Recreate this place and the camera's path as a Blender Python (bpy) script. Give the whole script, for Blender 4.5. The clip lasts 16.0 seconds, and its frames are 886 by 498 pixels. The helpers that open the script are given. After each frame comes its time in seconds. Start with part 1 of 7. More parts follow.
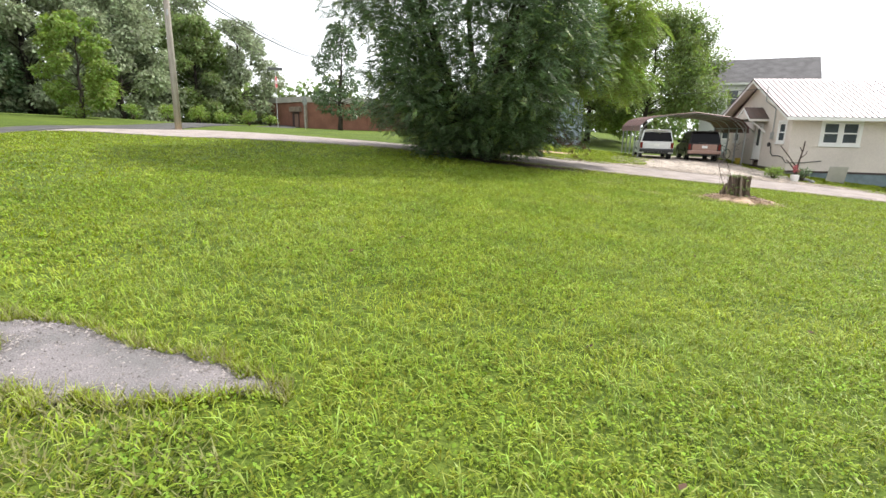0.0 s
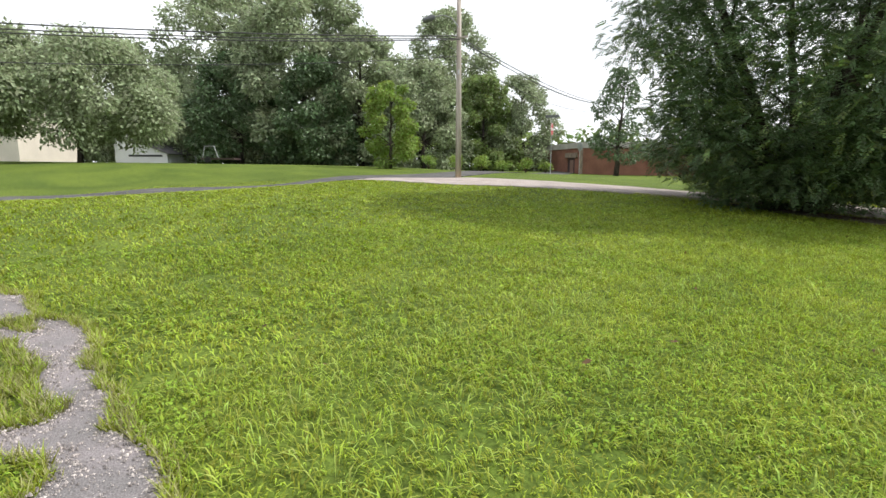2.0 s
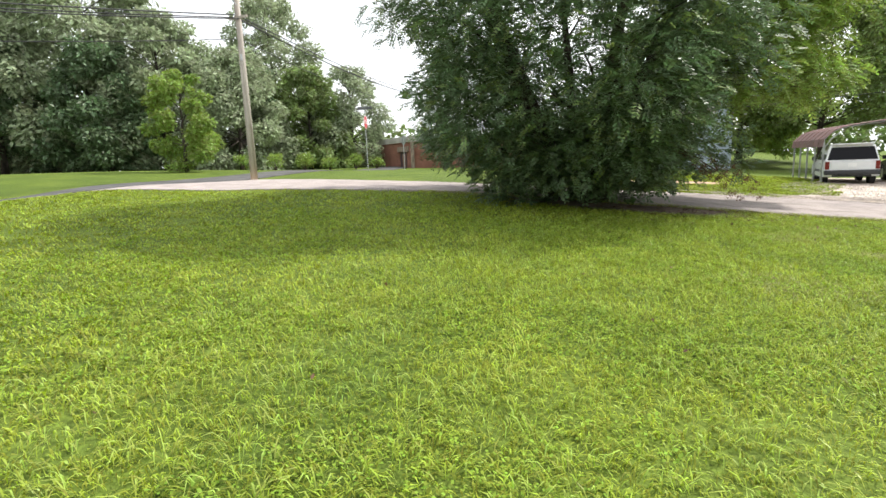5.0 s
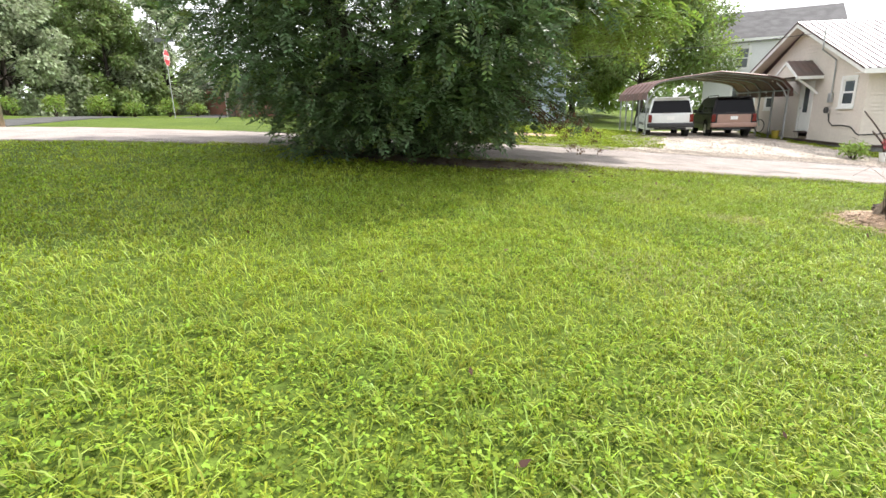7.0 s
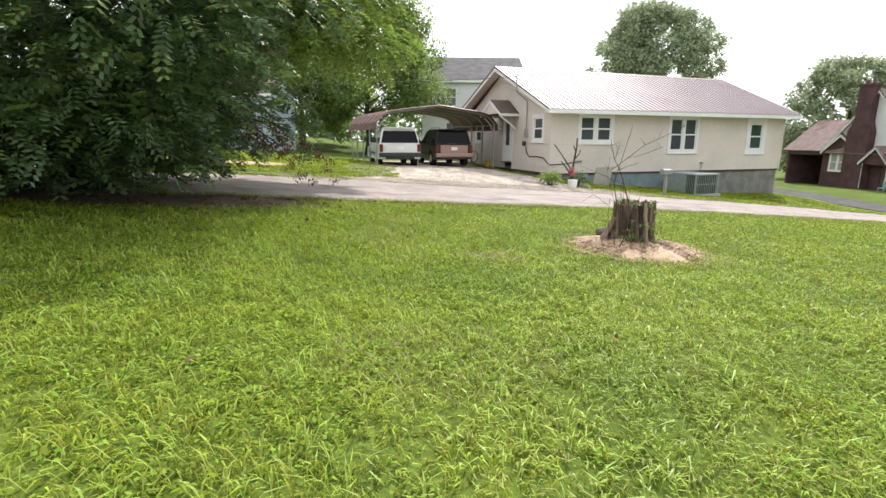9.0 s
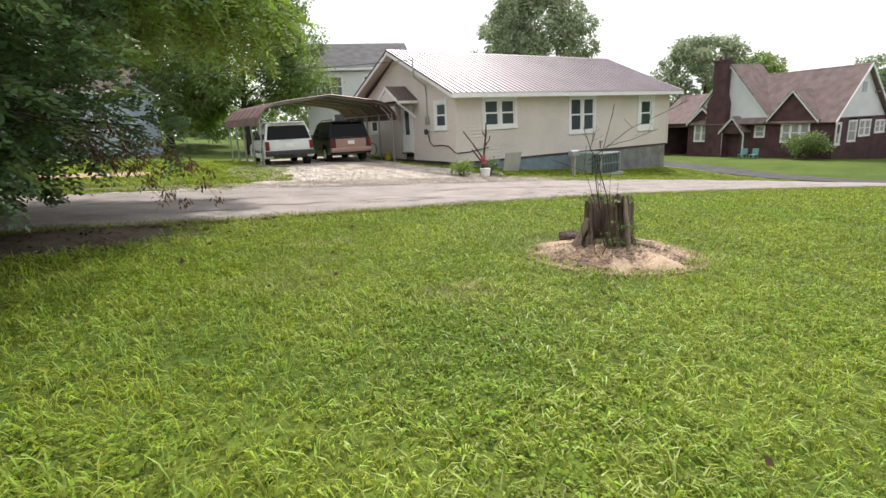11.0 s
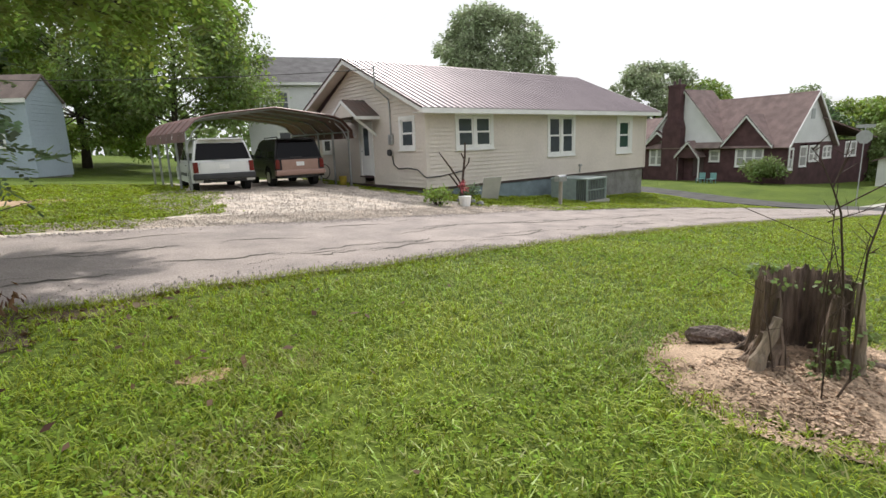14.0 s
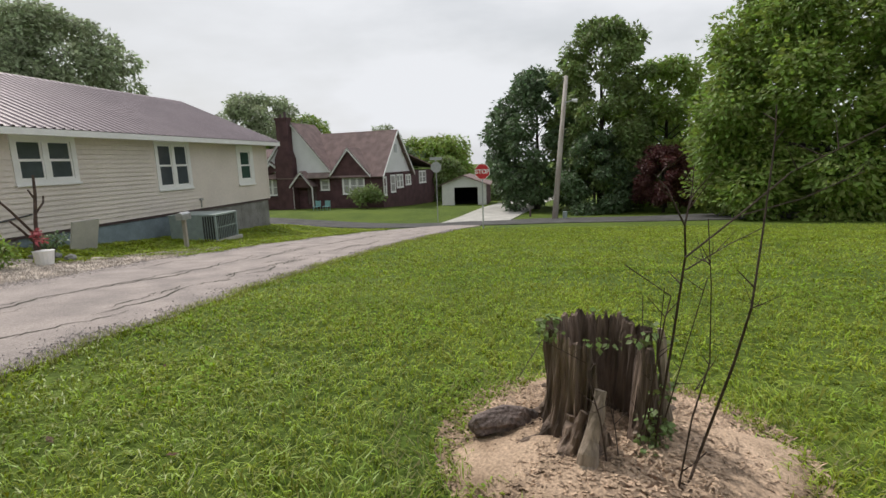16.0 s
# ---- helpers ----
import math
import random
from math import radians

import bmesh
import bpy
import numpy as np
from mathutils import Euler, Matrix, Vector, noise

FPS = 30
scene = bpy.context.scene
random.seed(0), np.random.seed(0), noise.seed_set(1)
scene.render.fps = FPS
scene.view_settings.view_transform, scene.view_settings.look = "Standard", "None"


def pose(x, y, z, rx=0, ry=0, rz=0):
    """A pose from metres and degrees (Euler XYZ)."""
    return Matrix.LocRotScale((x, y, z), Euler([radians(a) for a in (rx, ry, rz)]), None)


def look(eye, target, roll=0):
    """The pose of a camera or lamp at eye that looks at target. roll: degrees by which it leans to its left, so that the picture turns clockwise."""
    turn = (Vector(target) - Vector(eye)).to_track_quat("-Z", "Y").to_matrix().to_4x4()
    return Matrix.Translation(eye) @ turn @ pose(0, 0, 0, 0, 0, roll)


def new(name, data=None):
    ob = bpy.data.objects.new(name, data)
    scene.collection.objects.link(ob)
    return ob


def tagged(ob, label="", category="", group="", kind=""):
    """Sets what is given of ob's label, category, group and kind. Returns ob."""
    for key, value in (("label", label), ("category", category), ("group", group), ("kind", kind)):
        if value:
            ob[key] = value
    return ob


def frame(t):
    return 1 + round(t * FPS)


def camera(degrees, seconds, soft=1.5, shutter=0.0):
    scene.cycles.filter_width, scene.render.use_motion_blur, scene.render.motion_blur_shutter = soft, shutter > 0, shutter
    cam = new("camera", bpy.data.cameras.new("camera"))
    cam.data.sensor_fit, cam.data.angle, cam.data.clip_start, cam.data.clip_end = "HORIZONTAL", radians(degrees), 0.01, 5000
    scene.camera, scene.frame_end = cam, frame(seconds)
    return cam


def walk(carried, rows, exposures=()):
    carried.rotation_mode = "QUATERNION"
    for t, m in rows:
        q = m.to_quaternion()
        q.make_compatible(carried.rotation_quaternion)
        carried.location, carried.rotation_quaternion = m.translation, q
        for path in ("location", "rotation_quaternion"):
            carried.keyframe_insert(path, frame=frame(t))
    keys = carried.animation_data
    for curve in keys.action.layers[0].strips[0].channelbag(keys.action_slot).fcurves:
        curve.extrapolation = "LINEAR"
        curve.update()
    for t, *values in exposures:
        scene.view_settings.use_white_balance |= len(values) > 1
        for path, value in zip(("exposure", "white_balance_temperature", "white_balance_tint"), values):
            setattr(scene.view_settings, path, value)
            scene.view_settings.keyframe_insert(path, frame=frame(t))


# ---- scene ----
cam = camera(81.7, 16.0)
PATH = [
    (0, (-13.058, -30.06, 1.48), (-13.39, -28.142, 1.02), 1.2),
    (0.5, (-13.276, -29.652, 1.478), (-14.104, -27.879, 1.064), 1.4),
    (1, (-13.408, -29.144, 1.49), (-14.446, -27.468, 1.153), 1.1),
    (1.5, (-13.441, -28.616, 1.5), (-14.621, -27.031, 1.193), 0.7),
    (2, (-13.562, -28.067, 1.498), (-14.829, -26.55, 1.195), 0.1),
    (2.5, (-13.553, -27.519, 1.486), (-14.827, -26.006, 1.192), -0.7),
    (3, (-13.538, -26.887, 1.482), (-14.738, -25.308, 1.22), -0.7),
    (5.5, (-12.684, -23.464, 1.518), (-13.368, -21.62, 1.154), -2.3),
    (6, (-12.606, -22.789, 1.509), (-13.156, -20.913, 1.086), -2.1),
    (6.5, (-12.813, -22.146, 1.472), (-13.262, -20.262, 0.973), -2.5),
    (7, (-12.768, -21.577, 1.344), (-13.041, -19.667, 0.819), -1.4),
    (7.5, (-12.696, -21.192, 1.316), (-12.794, -19.26, 0.806), -0.7),
    (8, (-12.694, -20.673, 1.293), (-12.518, -18.74, 0.809), -0.9),
    (8.5, (-12.596, -20.142, 1.242), (-12.085, -18.261, 0.796), -0.1),
    (9, (-12.469, -19.635, 1.201), (-11.775, -17.808, 0.776), 0.3),
    (9.5, (-12.421, -19.137, 1.227), (-11.604, -17.366, 0.783), 0.0),
    (10, (-12.35, -18.67, 1.236), (-11.382, -16.981, 0.779), -0.4),
    (12.5, (-11.658, -16.015, 1.261), (-10.592, -14.392, 0.785), -3.4),
    (13, (-11.396, -15.492, 1.254), (-10.351, -13.849, 0.795), -4.1),
    (13.5, (-11.227, -14.992, 1.226), (-10.096, -13.4, 0.793), -3.0),
    (14, (-10.977, -14.528, 1.213), (-9.757, -12.996, 0.811), -2.0),
    (14.5, (-10.707, -14.058, 1.192), (-9.359, -12.629, 0.814), -1.9),
    (15, (-10.455, -13.682, 1.214), (-8.877, -12.509, 0.846), -1.3),
    (15.5, (-10.098, -13.348, 1.203), (-8.322, -12.492, 0.865), -0.5),
    (16, (-9.866, -13.091, 1.207), (-7.926, -12.745, 0.868), -2.1),
]
walk(cam, [(t, look(eye, target, roll)) for t, eye, target, roll in PATH], [(0, 0.15), (1.5, -0.1), (3, -0.1), (5.5, 0.35), (7, 0.5), (8, 0.4), (9, 0.15), (10, 0.0), (12.5, -0.3), (14.5, -0.35), (15.5, -0.45), (16, -0.8)])

# world and sun
world = bpy.data.worlds.new("sky")
scene.world = world
world.use_nodes = True
wn = world.node_tree
wn.nodes.clear()
sky = wn.nodes.new("ShaderNodeTexSky")
sky.sky_type = "NISHITA"
sky.sun_disc = False
SUN_EL, SUN_AZ = radians(50), radians(44)
sky.sun_elevation, sky.sun_rotation = SUN_EL, SUN_AZ
sky.dust_density, sky.air_density, sky.ozone_density = 3.5, 1.4, 1.0
coord = wn.nodes.new("ShaderNodeTexCoord")
cl_map = wn.nodes.new("ShaderNodeMapping")
cl_map.inputs["Scale"].default_value = (1.0, 1.0, 3.2)
cl_noise = wn.nodes.new("ShaderNodeTexNoise")
cl_noise.inputs["Scale"].default_value = 2.2
cl_noise.inputs["Detail"].default_value = 7
cl_noise.inputs["Roughness"].default_value = 0.55
cl_ramp = wn.nodes.new("ShaderNodeValToRGB")
cl_ramp.color_ramp.elements[0].position, cl_ramp.color_ramp.elements[1].position = 0.34, 0.56
cl_ramp.color_ramp.elements[0].color = (0.7, 0.7, 0.7, 1)
cl_mix = wn.nodes.new("ShaderNodeMix")
cl_mix.data_type = "RGBA"
cl_mix.inputs["B"].default_value = (14.5, 14.8, 15.4, 1)
bg = wn.nodes.new("ShaderNodeBackground")
bg.inputs["Strength"].default_value = 0.10
wout = wn.nodes.new("ShaderNodeOutputWorld")
wn.links.new(coord.outputs["Generated"], cl_map.inputs["Vector"])
wn.links.new(cl_map.outputs["Vector"], cl_noise.inputs["Vector"])
wn.links.new(cl_noise.outputs["Fac"], cl_ramp.inputs["Fac"])
wn.links.new(cl_ramp.outputs["Color"], cl_mix.inputs["Factor"])
wn.links.new(sky.outputs["Color"], cl_mix.inputs["A"])
wn.links.new(cl_mix.outputs["Result"], bg.inputs["Color"])
wn.links.new(bg.outputs["Background"], wout.inputs["Surface"])
sun = new("sun", bpy.data.lights.new("sun", "SUN"))
sun.data.energy, sun.data.angle, sun.data.color = 4.4, radians(1.2), (1.0, 0.955, 0.89)
sun.matrix_world = look((math.sin(SUN_AZ) * math.cos(SUN_EL) * 50, math.cos(SUN_AZ) * math.cos(SUN_EL) * 50, math.sin(SUN_EL) * 50), (0, 0, 0))
scene.view_settings.exposure = 0.0

# ---- materials ----


def mat(name, color, rough=0.8, metal=0.0, var=0.12, scale=6.0, fine=60.0, bump=0.2, color2=None, island=0.0, obj=0.0, stretch=(1, 1, 1), spec=0.5, trans=0.0, bump_dist=0.01):
    """A surface with variation at two scales, relief, and if asked variation from piece to piece."""
    m = bpy.data.materials.new(name)
    m.use_nodes = True
    n, l = m.node_tree.nodes, m.node_tree.links
    b = n["Principled BSDF"]
    b.inputs["Roughness"].default_value = rough
    b.inputs["Metallic"].default_value = metal
    b.inputs["Specular IOR Level"].default_value = spec
    geo = n.new("ShaderNodeNewGeometry")
    mp = n.new("ShaderNodeMapping")
    mp.inputs["Scale"].default_value = stretch
    l.new(geo.outputs["Position"], mp.inputs["Vector"])
    big = n.new("ShaderNodeTexNoise")
    big.inputs["Scale"].default_value, big.inputs["Detail"].default_value = scale, 5
    small = n.new("ShaderNodeTexNoise")
    small.inputs["Scale"].default_value, small.inputs["Detail"].default_value = fine, 3
    l.new(mp.outputs["Vector"], big.inputs["Vector"])
    l.new(mp.outputs["Vector"], small.inputs["Vector"])
    c2 = color2 or tuple(c * (1 - 2.2 * var) for c in color)
    mix = n.new("ShaderNodeMix")
    mix.data_type = "RGBA"
    mix.inputs["A"].default_value, mix.inputs["B"].default_value = (*color, 1), (*c2, 1)
    rng = n.new("ShaderNodeMapRange")
    rng.inputs["From Min"].default_value, rng.inputs["From Max"].default_value = 0.35, 0.68
    l.new(big.outputs["Fac"], rng.inputs["Value"])
    l.new(rng.outputs["Result"], mix.inputs["Factor"])
    hs = n.new("ShaderNodeHueSaturation")
    l.new(mix.outputs["Result"], hs.inputs["Color"])
    vr = n.new("ShaderNodeMapRange")
    vr.inputs["From Min"].default_value, vr.inputs["From Max"].default_value = 0.3, 0.7
    vr.inputs["To Min"].default_value, vr.inputs["To Max"].default_value = 1 - var, 1 + var
    l.new(small.outputs["Fac"], vr.inputs["Value"])
    last = vr.outputs["Result"]
    for amount, socket in ((island, geo.outputs["Random Per Island"]), (obj, None)):
        if amount:
            if socket is None:
                oi = n.new("ShaderNodeObjectInfo")
                socket = oi.outputs["Random"]
            r2 = n.new("ShaderNodeMapRange")
            r2.inputs["To Min"].default_value, r2.inputs["To Max"].default_value = 1 - amount, 1 + amount
            l.new(socket, r2.inputs["Value"])
            mu = n.new("ShaderNodeMath")
            mu.operation = "MULTIPLY"
            l.new(last, mu.inputs[0])
            l.new(r2.outputs["Result"], mu.inputs[1])
            last = mu.outputs["Value"]
            if socket == geo.outputs["Random Per Island"] and trans:
                r3 = n.new("ShaderNodeMapRange")
                r3.inputs["To Min"].default_value, r3.inputs["To Max"].default_value = 0.475, 0.52
                l.new(socket, r3.inputs["Value"])
                l.new(r3.outputs["Result"], hs.inputs["Hue"])
    l.new(last, hs.inputs["Value"])
    l.new(hs.outputs["Color"], b.inputs["Base Color"])
    if bump:
        bp = n.new("ShaderNodeBump")
        bp.inputs["Strength"].default_value, bp.inputs["Distance"].default_value = bump, bump_dist
        l.new(small.outputs["Fac"], bp.inputs["Height"])
        l.new(bp.outputs["Normal"], b.inputs["Normal"])
    if trans:
        tr = n.new("ShaderNodeBsdfTranslucent")
        g = n.new("ShaderNodeHueSaturation")
        g.inputs["Value"].default_value, g.inputs["Saturation"].default_value = 1.7, 1.1
        l.new(hs.outputs["Color"], g.inputs["Color"])
        l.new(g.outputs["Color"], tr.inputs["Color"])
        ms = n.new("ShaderNodeMixShader")
        ms.inputs["Fac"].default_value = trans
        l.new(b.outputs["BSDF"], ms.inputs[1])
        l.new(tr.outputs["BSDF"], ms.inputs[2])
        l.new(ms.outputs["Shader"], n["Material Output"].inputs["Surface"])
    return m


M = {}
M["grass"] = mat("grass_blade", (0.282, 0.335, 0.043), 0.42, var=0.25, scale=0.9, fine=9, bump=0, color2=(0.205, 0.265, 0.034), island=0.5, trans=0.25, spec=0.15)
M["clover"] = mat("clover_leaf", (0.225, 0.31, 0.045), 0.7, var=0.25, scale=1.3, fine=9, bump=0, color2=(0.165, 0.245, 0.034), island=0.4, trans=0.25, spec=0.08)
M["grass_light"] = mat("long_grass_blade", (0.37, 0.44, 0.09), 0.4, var=0.15, scale=0.9, fine=20, bump=0, color2=(0.26, 0.35, 0.08), island=0.3, trans=0.35, spec=0.25)
M["grass_dry"] = mat("grass_dry", (0.36, 0.36, 0.15), 0.7, var=0.15, scale=2, fine=20, bump=0, island=0.3, trans=0.3, spec=0.3)
M["road"] = mat("worn_asphalt", (0.40, 0.345, 0.32), 0.95, var=0.22, scale=1.6, fine=48, bump=1.0, color2=(0.285, 0.25, 0.235), spec=0.2)
M["road_dark"] = mat("dark_asphalt", (0.125, 0.122, 0.12), 0.97, var=0.16, scale=1.2, fine=60, bump=0.5, spec=0.1)
M["concrete"] = mat("concrete", (0.52, 0.50, 0.46), 0.9, var=0.12, scale=1.0, fine=40, bump=0.4)
M["gravel"] = mat("pale_gravel", (0.60, 0.52, 0.45), 0.95, var=0.2, scale=2.0, fine=30, bump=1.0, island=0.35)
M["crack"] = mat("crack_fill", (0.10, 0.09, 0.07), 0.95, var=0.2)
M["patch"] = mat("old_asphalt", (0.245, 0.22, 0.225), 0.95, var=0.35, scale=3.0, fine=110, bump=1.0, color2=(0.17, 0.16, 0.16))
M["crumb"] = mat("pale_crumb", (0.42, 0.38, 0.36), 0.95, var=0.2, scale=8, fine=60, bump=0, color2=(0.25, 0.22, 0.21), island=0.5)
M["mulch"] = mat("wood_chip", (0.52, 0.375, 0.265), 0.9, var=0.28, scale=4, fine=60, bump=1.0, color2=(0.30, 0.21, 0.14), island=0.4)
M["soil"] = mat("bare_soil", (0.14, 0.10, 0.065), 0.95, var=0.25, scale=2, fine=40, bump=0.8)
M["clay"] = mat("clay_soil", (0.52, 0.36, 0.22), 0.95, var=0.2, scale=2, fine=30, bump=0.8)
M["leaf_dark"] = mat("dark_leaf", (0.11, 0.165, 0.078), 0.45, var=0.12, scale=0.5, fine=9, bump=0, color2=(0.09, 0.14, 0.064), island=0.45, trans=0.25, spec=0.45)
M["leaf_mid"] = mat("mid_leaf", (0.19, 0.25, 0.085), 0.55, var=0.12, scale=0.4, fine=9, bump=0, color2=(0.135, 0.19, 0.066), island=0.45, trans=0.3, spec=0.4)
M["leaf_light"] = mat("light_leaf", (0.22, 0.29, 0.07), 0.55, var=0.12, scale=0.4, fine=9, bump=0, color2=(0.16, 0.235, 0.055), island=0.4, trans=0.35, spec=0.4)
M["leaf_bright"] = mat("bright_leaf", (0.22, 0.29, 0.075), 0.55, var=0.12, scale=0.4, fine=9, bump=0, color2=(0.16, 0.23, 0.055), island=0.45, trans=0.35, spec=0.4)
M["leaf_red"] = mat("red_leaf", (0.13, 0.05, 0.045), 0.55, var=0.12, scale=0.4, fine=9, bump=0, island=0.4, trans=0.3, spec=0.4)
M["leaf_brown"] = mat("withered_leaf", (0.12, 0.065, 0.04), 0.7, var=0.12, scale=2, fine=9, bump=0, island=0.4, trans=0.2, spec=0.3)
M["leaf_grey"] = mat("grey_green_leaf", (0.30, 0.35, 0.215), 0.6, var=0.12, scale=0.4, fine=9, bump=0, island=0.45, trans=0.3, spec=0.4)
M["bark"] = mat("bark", (0.075, 0.06, 0.047), 0.95, var=0.3, scale=4, fine=22, bump=1.0, stretch=(1, 1, 0.25), bump_dist=0.04)
M["twig"] = mat("twig_bark", (0.085, 0.055, 0.042), 0.85, var=0.2, scale=9, fine=60, bump=0.4)
M["rotwood"] = mat("rotten_wood", (0.24, 0.175, 0.135), 0.95, var=0.4, scale=9, fine=34, bump=1.0, stretch=(1, 1, 0.14), color2=(0.06, 0.042, 0.032), bump_dist=0.03)
M["barewood"] = mat("grey_bare_wood", (0.34, 0.27, 0.21), 0.9, var=0.25, scale=9, fine=50, bump=0.8, stretch=(1, 1, 0.2))
M["pole"] = mat("weathered_pole", (0.46, 0.42, 0.38), 0.9, var=0.2, scale=4, fine=40, bump=0.6, stretch=(1, 1, 0.06), color2=(0.30, 0.255, 0.22))
M["beige"] = mat("beige_siding", (0.70, 0.635, 0.575), 0.6, var=0.05, scale=0.6, fine=12, bump=0.05, spec=0.35)
M["white"] = mat("white_paint", (0.80, 0.80, 0.79), 0.5, var=0.04, scale=2, fine=20, bump=0.05)
M["whitesiding"] = mat("white_siding", (0.74, 0.75, 0.76), 0.6, var=0.05, scale=0.6, fine=12, bump=0.05)
M["bluesiding"] = mat("pale_blue_siding", (0.38, 0.45, 0.52), 0.6, var=0.05, scale=0.6, fine=12, bump=0.05)
M["steelroof"] = mat("ribbed_metal_roof", (0.31, 0.255, 0.27), 0.45, 0.2, var=0.06, scale=0.7, fine=8, bump=0.05)
M["trimdark"] = mat("dark_trim", (0.10, 0.065, 0.07), 0.5, 0.1, var=0.08)
M["shingle"] = mat("grey_shingle", (0.13, 0.125, 0.13), 0.95, var=0.15, scale=1.5, fine=25, bump=0.6)
M["shingle_red"] = mat("red_brown_shingle", (0.25, 0.178, 0.168), 0.95, var=0.15, scale=1.5, fine=25, bump=0.6)
M["shingle_brown"] = mat("brown_shingle", (0.22, 0.17, 0.15), 0.95, var=0.15, scale=1.5, fine=25, bump=0.6)
M["block"] = mat("concrete_block", (0.27, 0.265, 0.26), 0.95, var=0.2, scale=1.6, fine=30, bump=0.6, color2=(0.17, 0.165, 0.155))
M["bluepaint"] = mat("blue_grey_paint", (0.22, 0.28, 0.31), 0.9, var=0.12, scale=2.5, fine=30, bump=0.3)
M["glass"] = mat("dark_pane", (0.075, 0.088, 0.10), 0.08, var=0.1, scale=1.2, fine=4, bump=0, spec=0.7)
M["glassgreen"] = mat("green_shaded_pane", (0.05, 0.09, 0.075), 0.1, var=0.1, scale=1.2, fine=4, bump=0, spec=0.7)
M["curtain"] = mat("pane_before_curtain", (0.42, 0.42, 0.41), 0.15, var=0.15, scale=4, fine=12, bump=0, stretch=(6, 6, 0.3), spec=0.6)
M["brickwine"] = mat("wine_painted_brick", (0.105, 0.052, 0.056), 0.9, var=0.18, scale=1.4, fine=18, bump=0.5)
M["brickred"] = mat("red_brick", (0.29, 0.135, 0.095), 0.9, var=0.18, scale=0.9, fine=14, bump=0.5, color2=(0.22, 0.10, 0.07))
# near-black that paints the shade inside open bays
M["black"] = mat("interior_shade", (0.012, 0.012, 0.013), 0.9, var=0.1)
M["rubber"] = mat("tyre_rubber", (0.022, 0.022, 0.023), 0.85, var=0.1)
M["plasticdark"] = mat("dark_plastic", (0.035, 0.036, 0.04), 0.55, var=0.1)
M["carwhite"] = mat("white_car_paint", (0.74, 0.75, 0.76), 0.25, var=0.02, bump=0)
M["cardark"] = mat("dark_maroon_car_paint", (0.012, 0.009, 0.010), 0.3, 0.0, var=0.04, bump=0, spec=0.3)
M["carglass"] = mat("car_glass", (0.008, 0.008, 0.010), 0.2, var=0.05, bump=0, spec=0.12)
M["signback_dark"] = mat("weathered_sign_metal", (0.14, 0.145, 0.15), 0.5, 0.4, var=0.08, bump=0)
M["cartan"] = mat("tan_car_paint", (0.38, 0.24, 0.20), 0.35, 0.3, var=0.04, bump=0)
M["chrome"] = mat("wheel_metal", (0.5, 0.5, 0.51), 0.3, 0.9, var=0.05, bump=0)
M["redlens"] = mat("red_lens", (0.16, 0.012, 0.012), 0.2, var=0.05, bump=0)
M["canopy_red"] = mat("red_brown_canopy_sheet", (0.17, 0.085, 0.075), 0.55, 0.1, var=0.15, scale=1.5, fine=9, bump=0.05)
M["galv"] = mat("galvanised_steel", (0.46, 0.47, 0.48), 0.45, 0.6, var=0.1, scale=8, fine=40, bump=0.1)
M["canopy_under"] = mat("canopy_metal", (0.17, 0.115, 0.10), 0.5, 0.25, var=0.12, scale=1.5, fine=9, bump=0.05, color2=(0.12, 0.105, 0.095))
M["acgreen"] = mat("grey_green_enamel", (0.30, 0.36, 0.35), 0.5, 0.1, var=0.08)
M["signred"] = mat("sign_red", (0.52, 0.02, 0.03), 0.4, var=0.05, bump=0)
M["signwhite"] = mat("sign_white", (0.82, 0.82, 0.82), 0.4, var=0.03, bump=0)
M["signback"] = mat("sign_back", (0.42, 0.44, 0.44), 0.4, 0.5, var=0.08, bump=0)
M["wire"] = mat("cable", (0.05, 0.05, 0.052), 0.6, var=0.1, bump=0)
M["terracotta"] = mat("pink_flower", (0.55, 0.12, 0.14), 0.7, var=0.2)
M["yellow"] = mat("yellow_plastic", (0.55, 0.42, 0.06), 0.5, var=0.15)
M["teal"] = mat("teal_paint", (0.20, 0.38, 0.38), 0.6, var=0.1)
M["rock"] = mat("grey_rotten_log", (0.26, 0.20, 0.18), 0.9, var=0.35, scale=8, fine=40, bump=1.0, bump_dist=0.03)

# ---- builders ----


def part(name, bm, material, parent=None, label="", smooth=False):
    me = bpy.data.meshes.new(name)
    bm.to_mesh(me)
    bm.free()
    for m in material if isinstance(material, (list, tuple)) else (material,):
        me.materials.append(m)
    if smooth:
        me.polygons.foreach_set("use_smooth", [True] * len(me.polygons))
    ob = new(name, me)
    ob.parent = parent
    if label:
        tagged(ob, label)
    return ob


def fast_mesh(name, co, faces, material, parent=None, smooth=False):
    """A mesh from arrays: co (n, 3); faces (m, k), all of k corners."""
    co, faces = np.asarray(co, dtype=np.float32), np.asarray(faces, dtype=np.int32)
    k = faces.shape[1]
    me = bpy.data.meshes.new(name)
    me.vertices.add(len(co))
    me.vertices.foreach_set("co", co.ravel())
    me.loops.add(faces.size)
    me.loops.foreach_set("vertex_index", faces.ravel())
    me.polygons.add(len(faces))
    me.polygons.foreach_set("loop_start", np.arange(0, faces.size, k, dtype=np.int32))
    me.polygons.foreach_set("use_smooth", np.full(len(faces), smooth))
    me.materials.append(material)
    me.update(calc_edges=True)
    ob = new(name, me)
    ob.parent = parent
    return ob


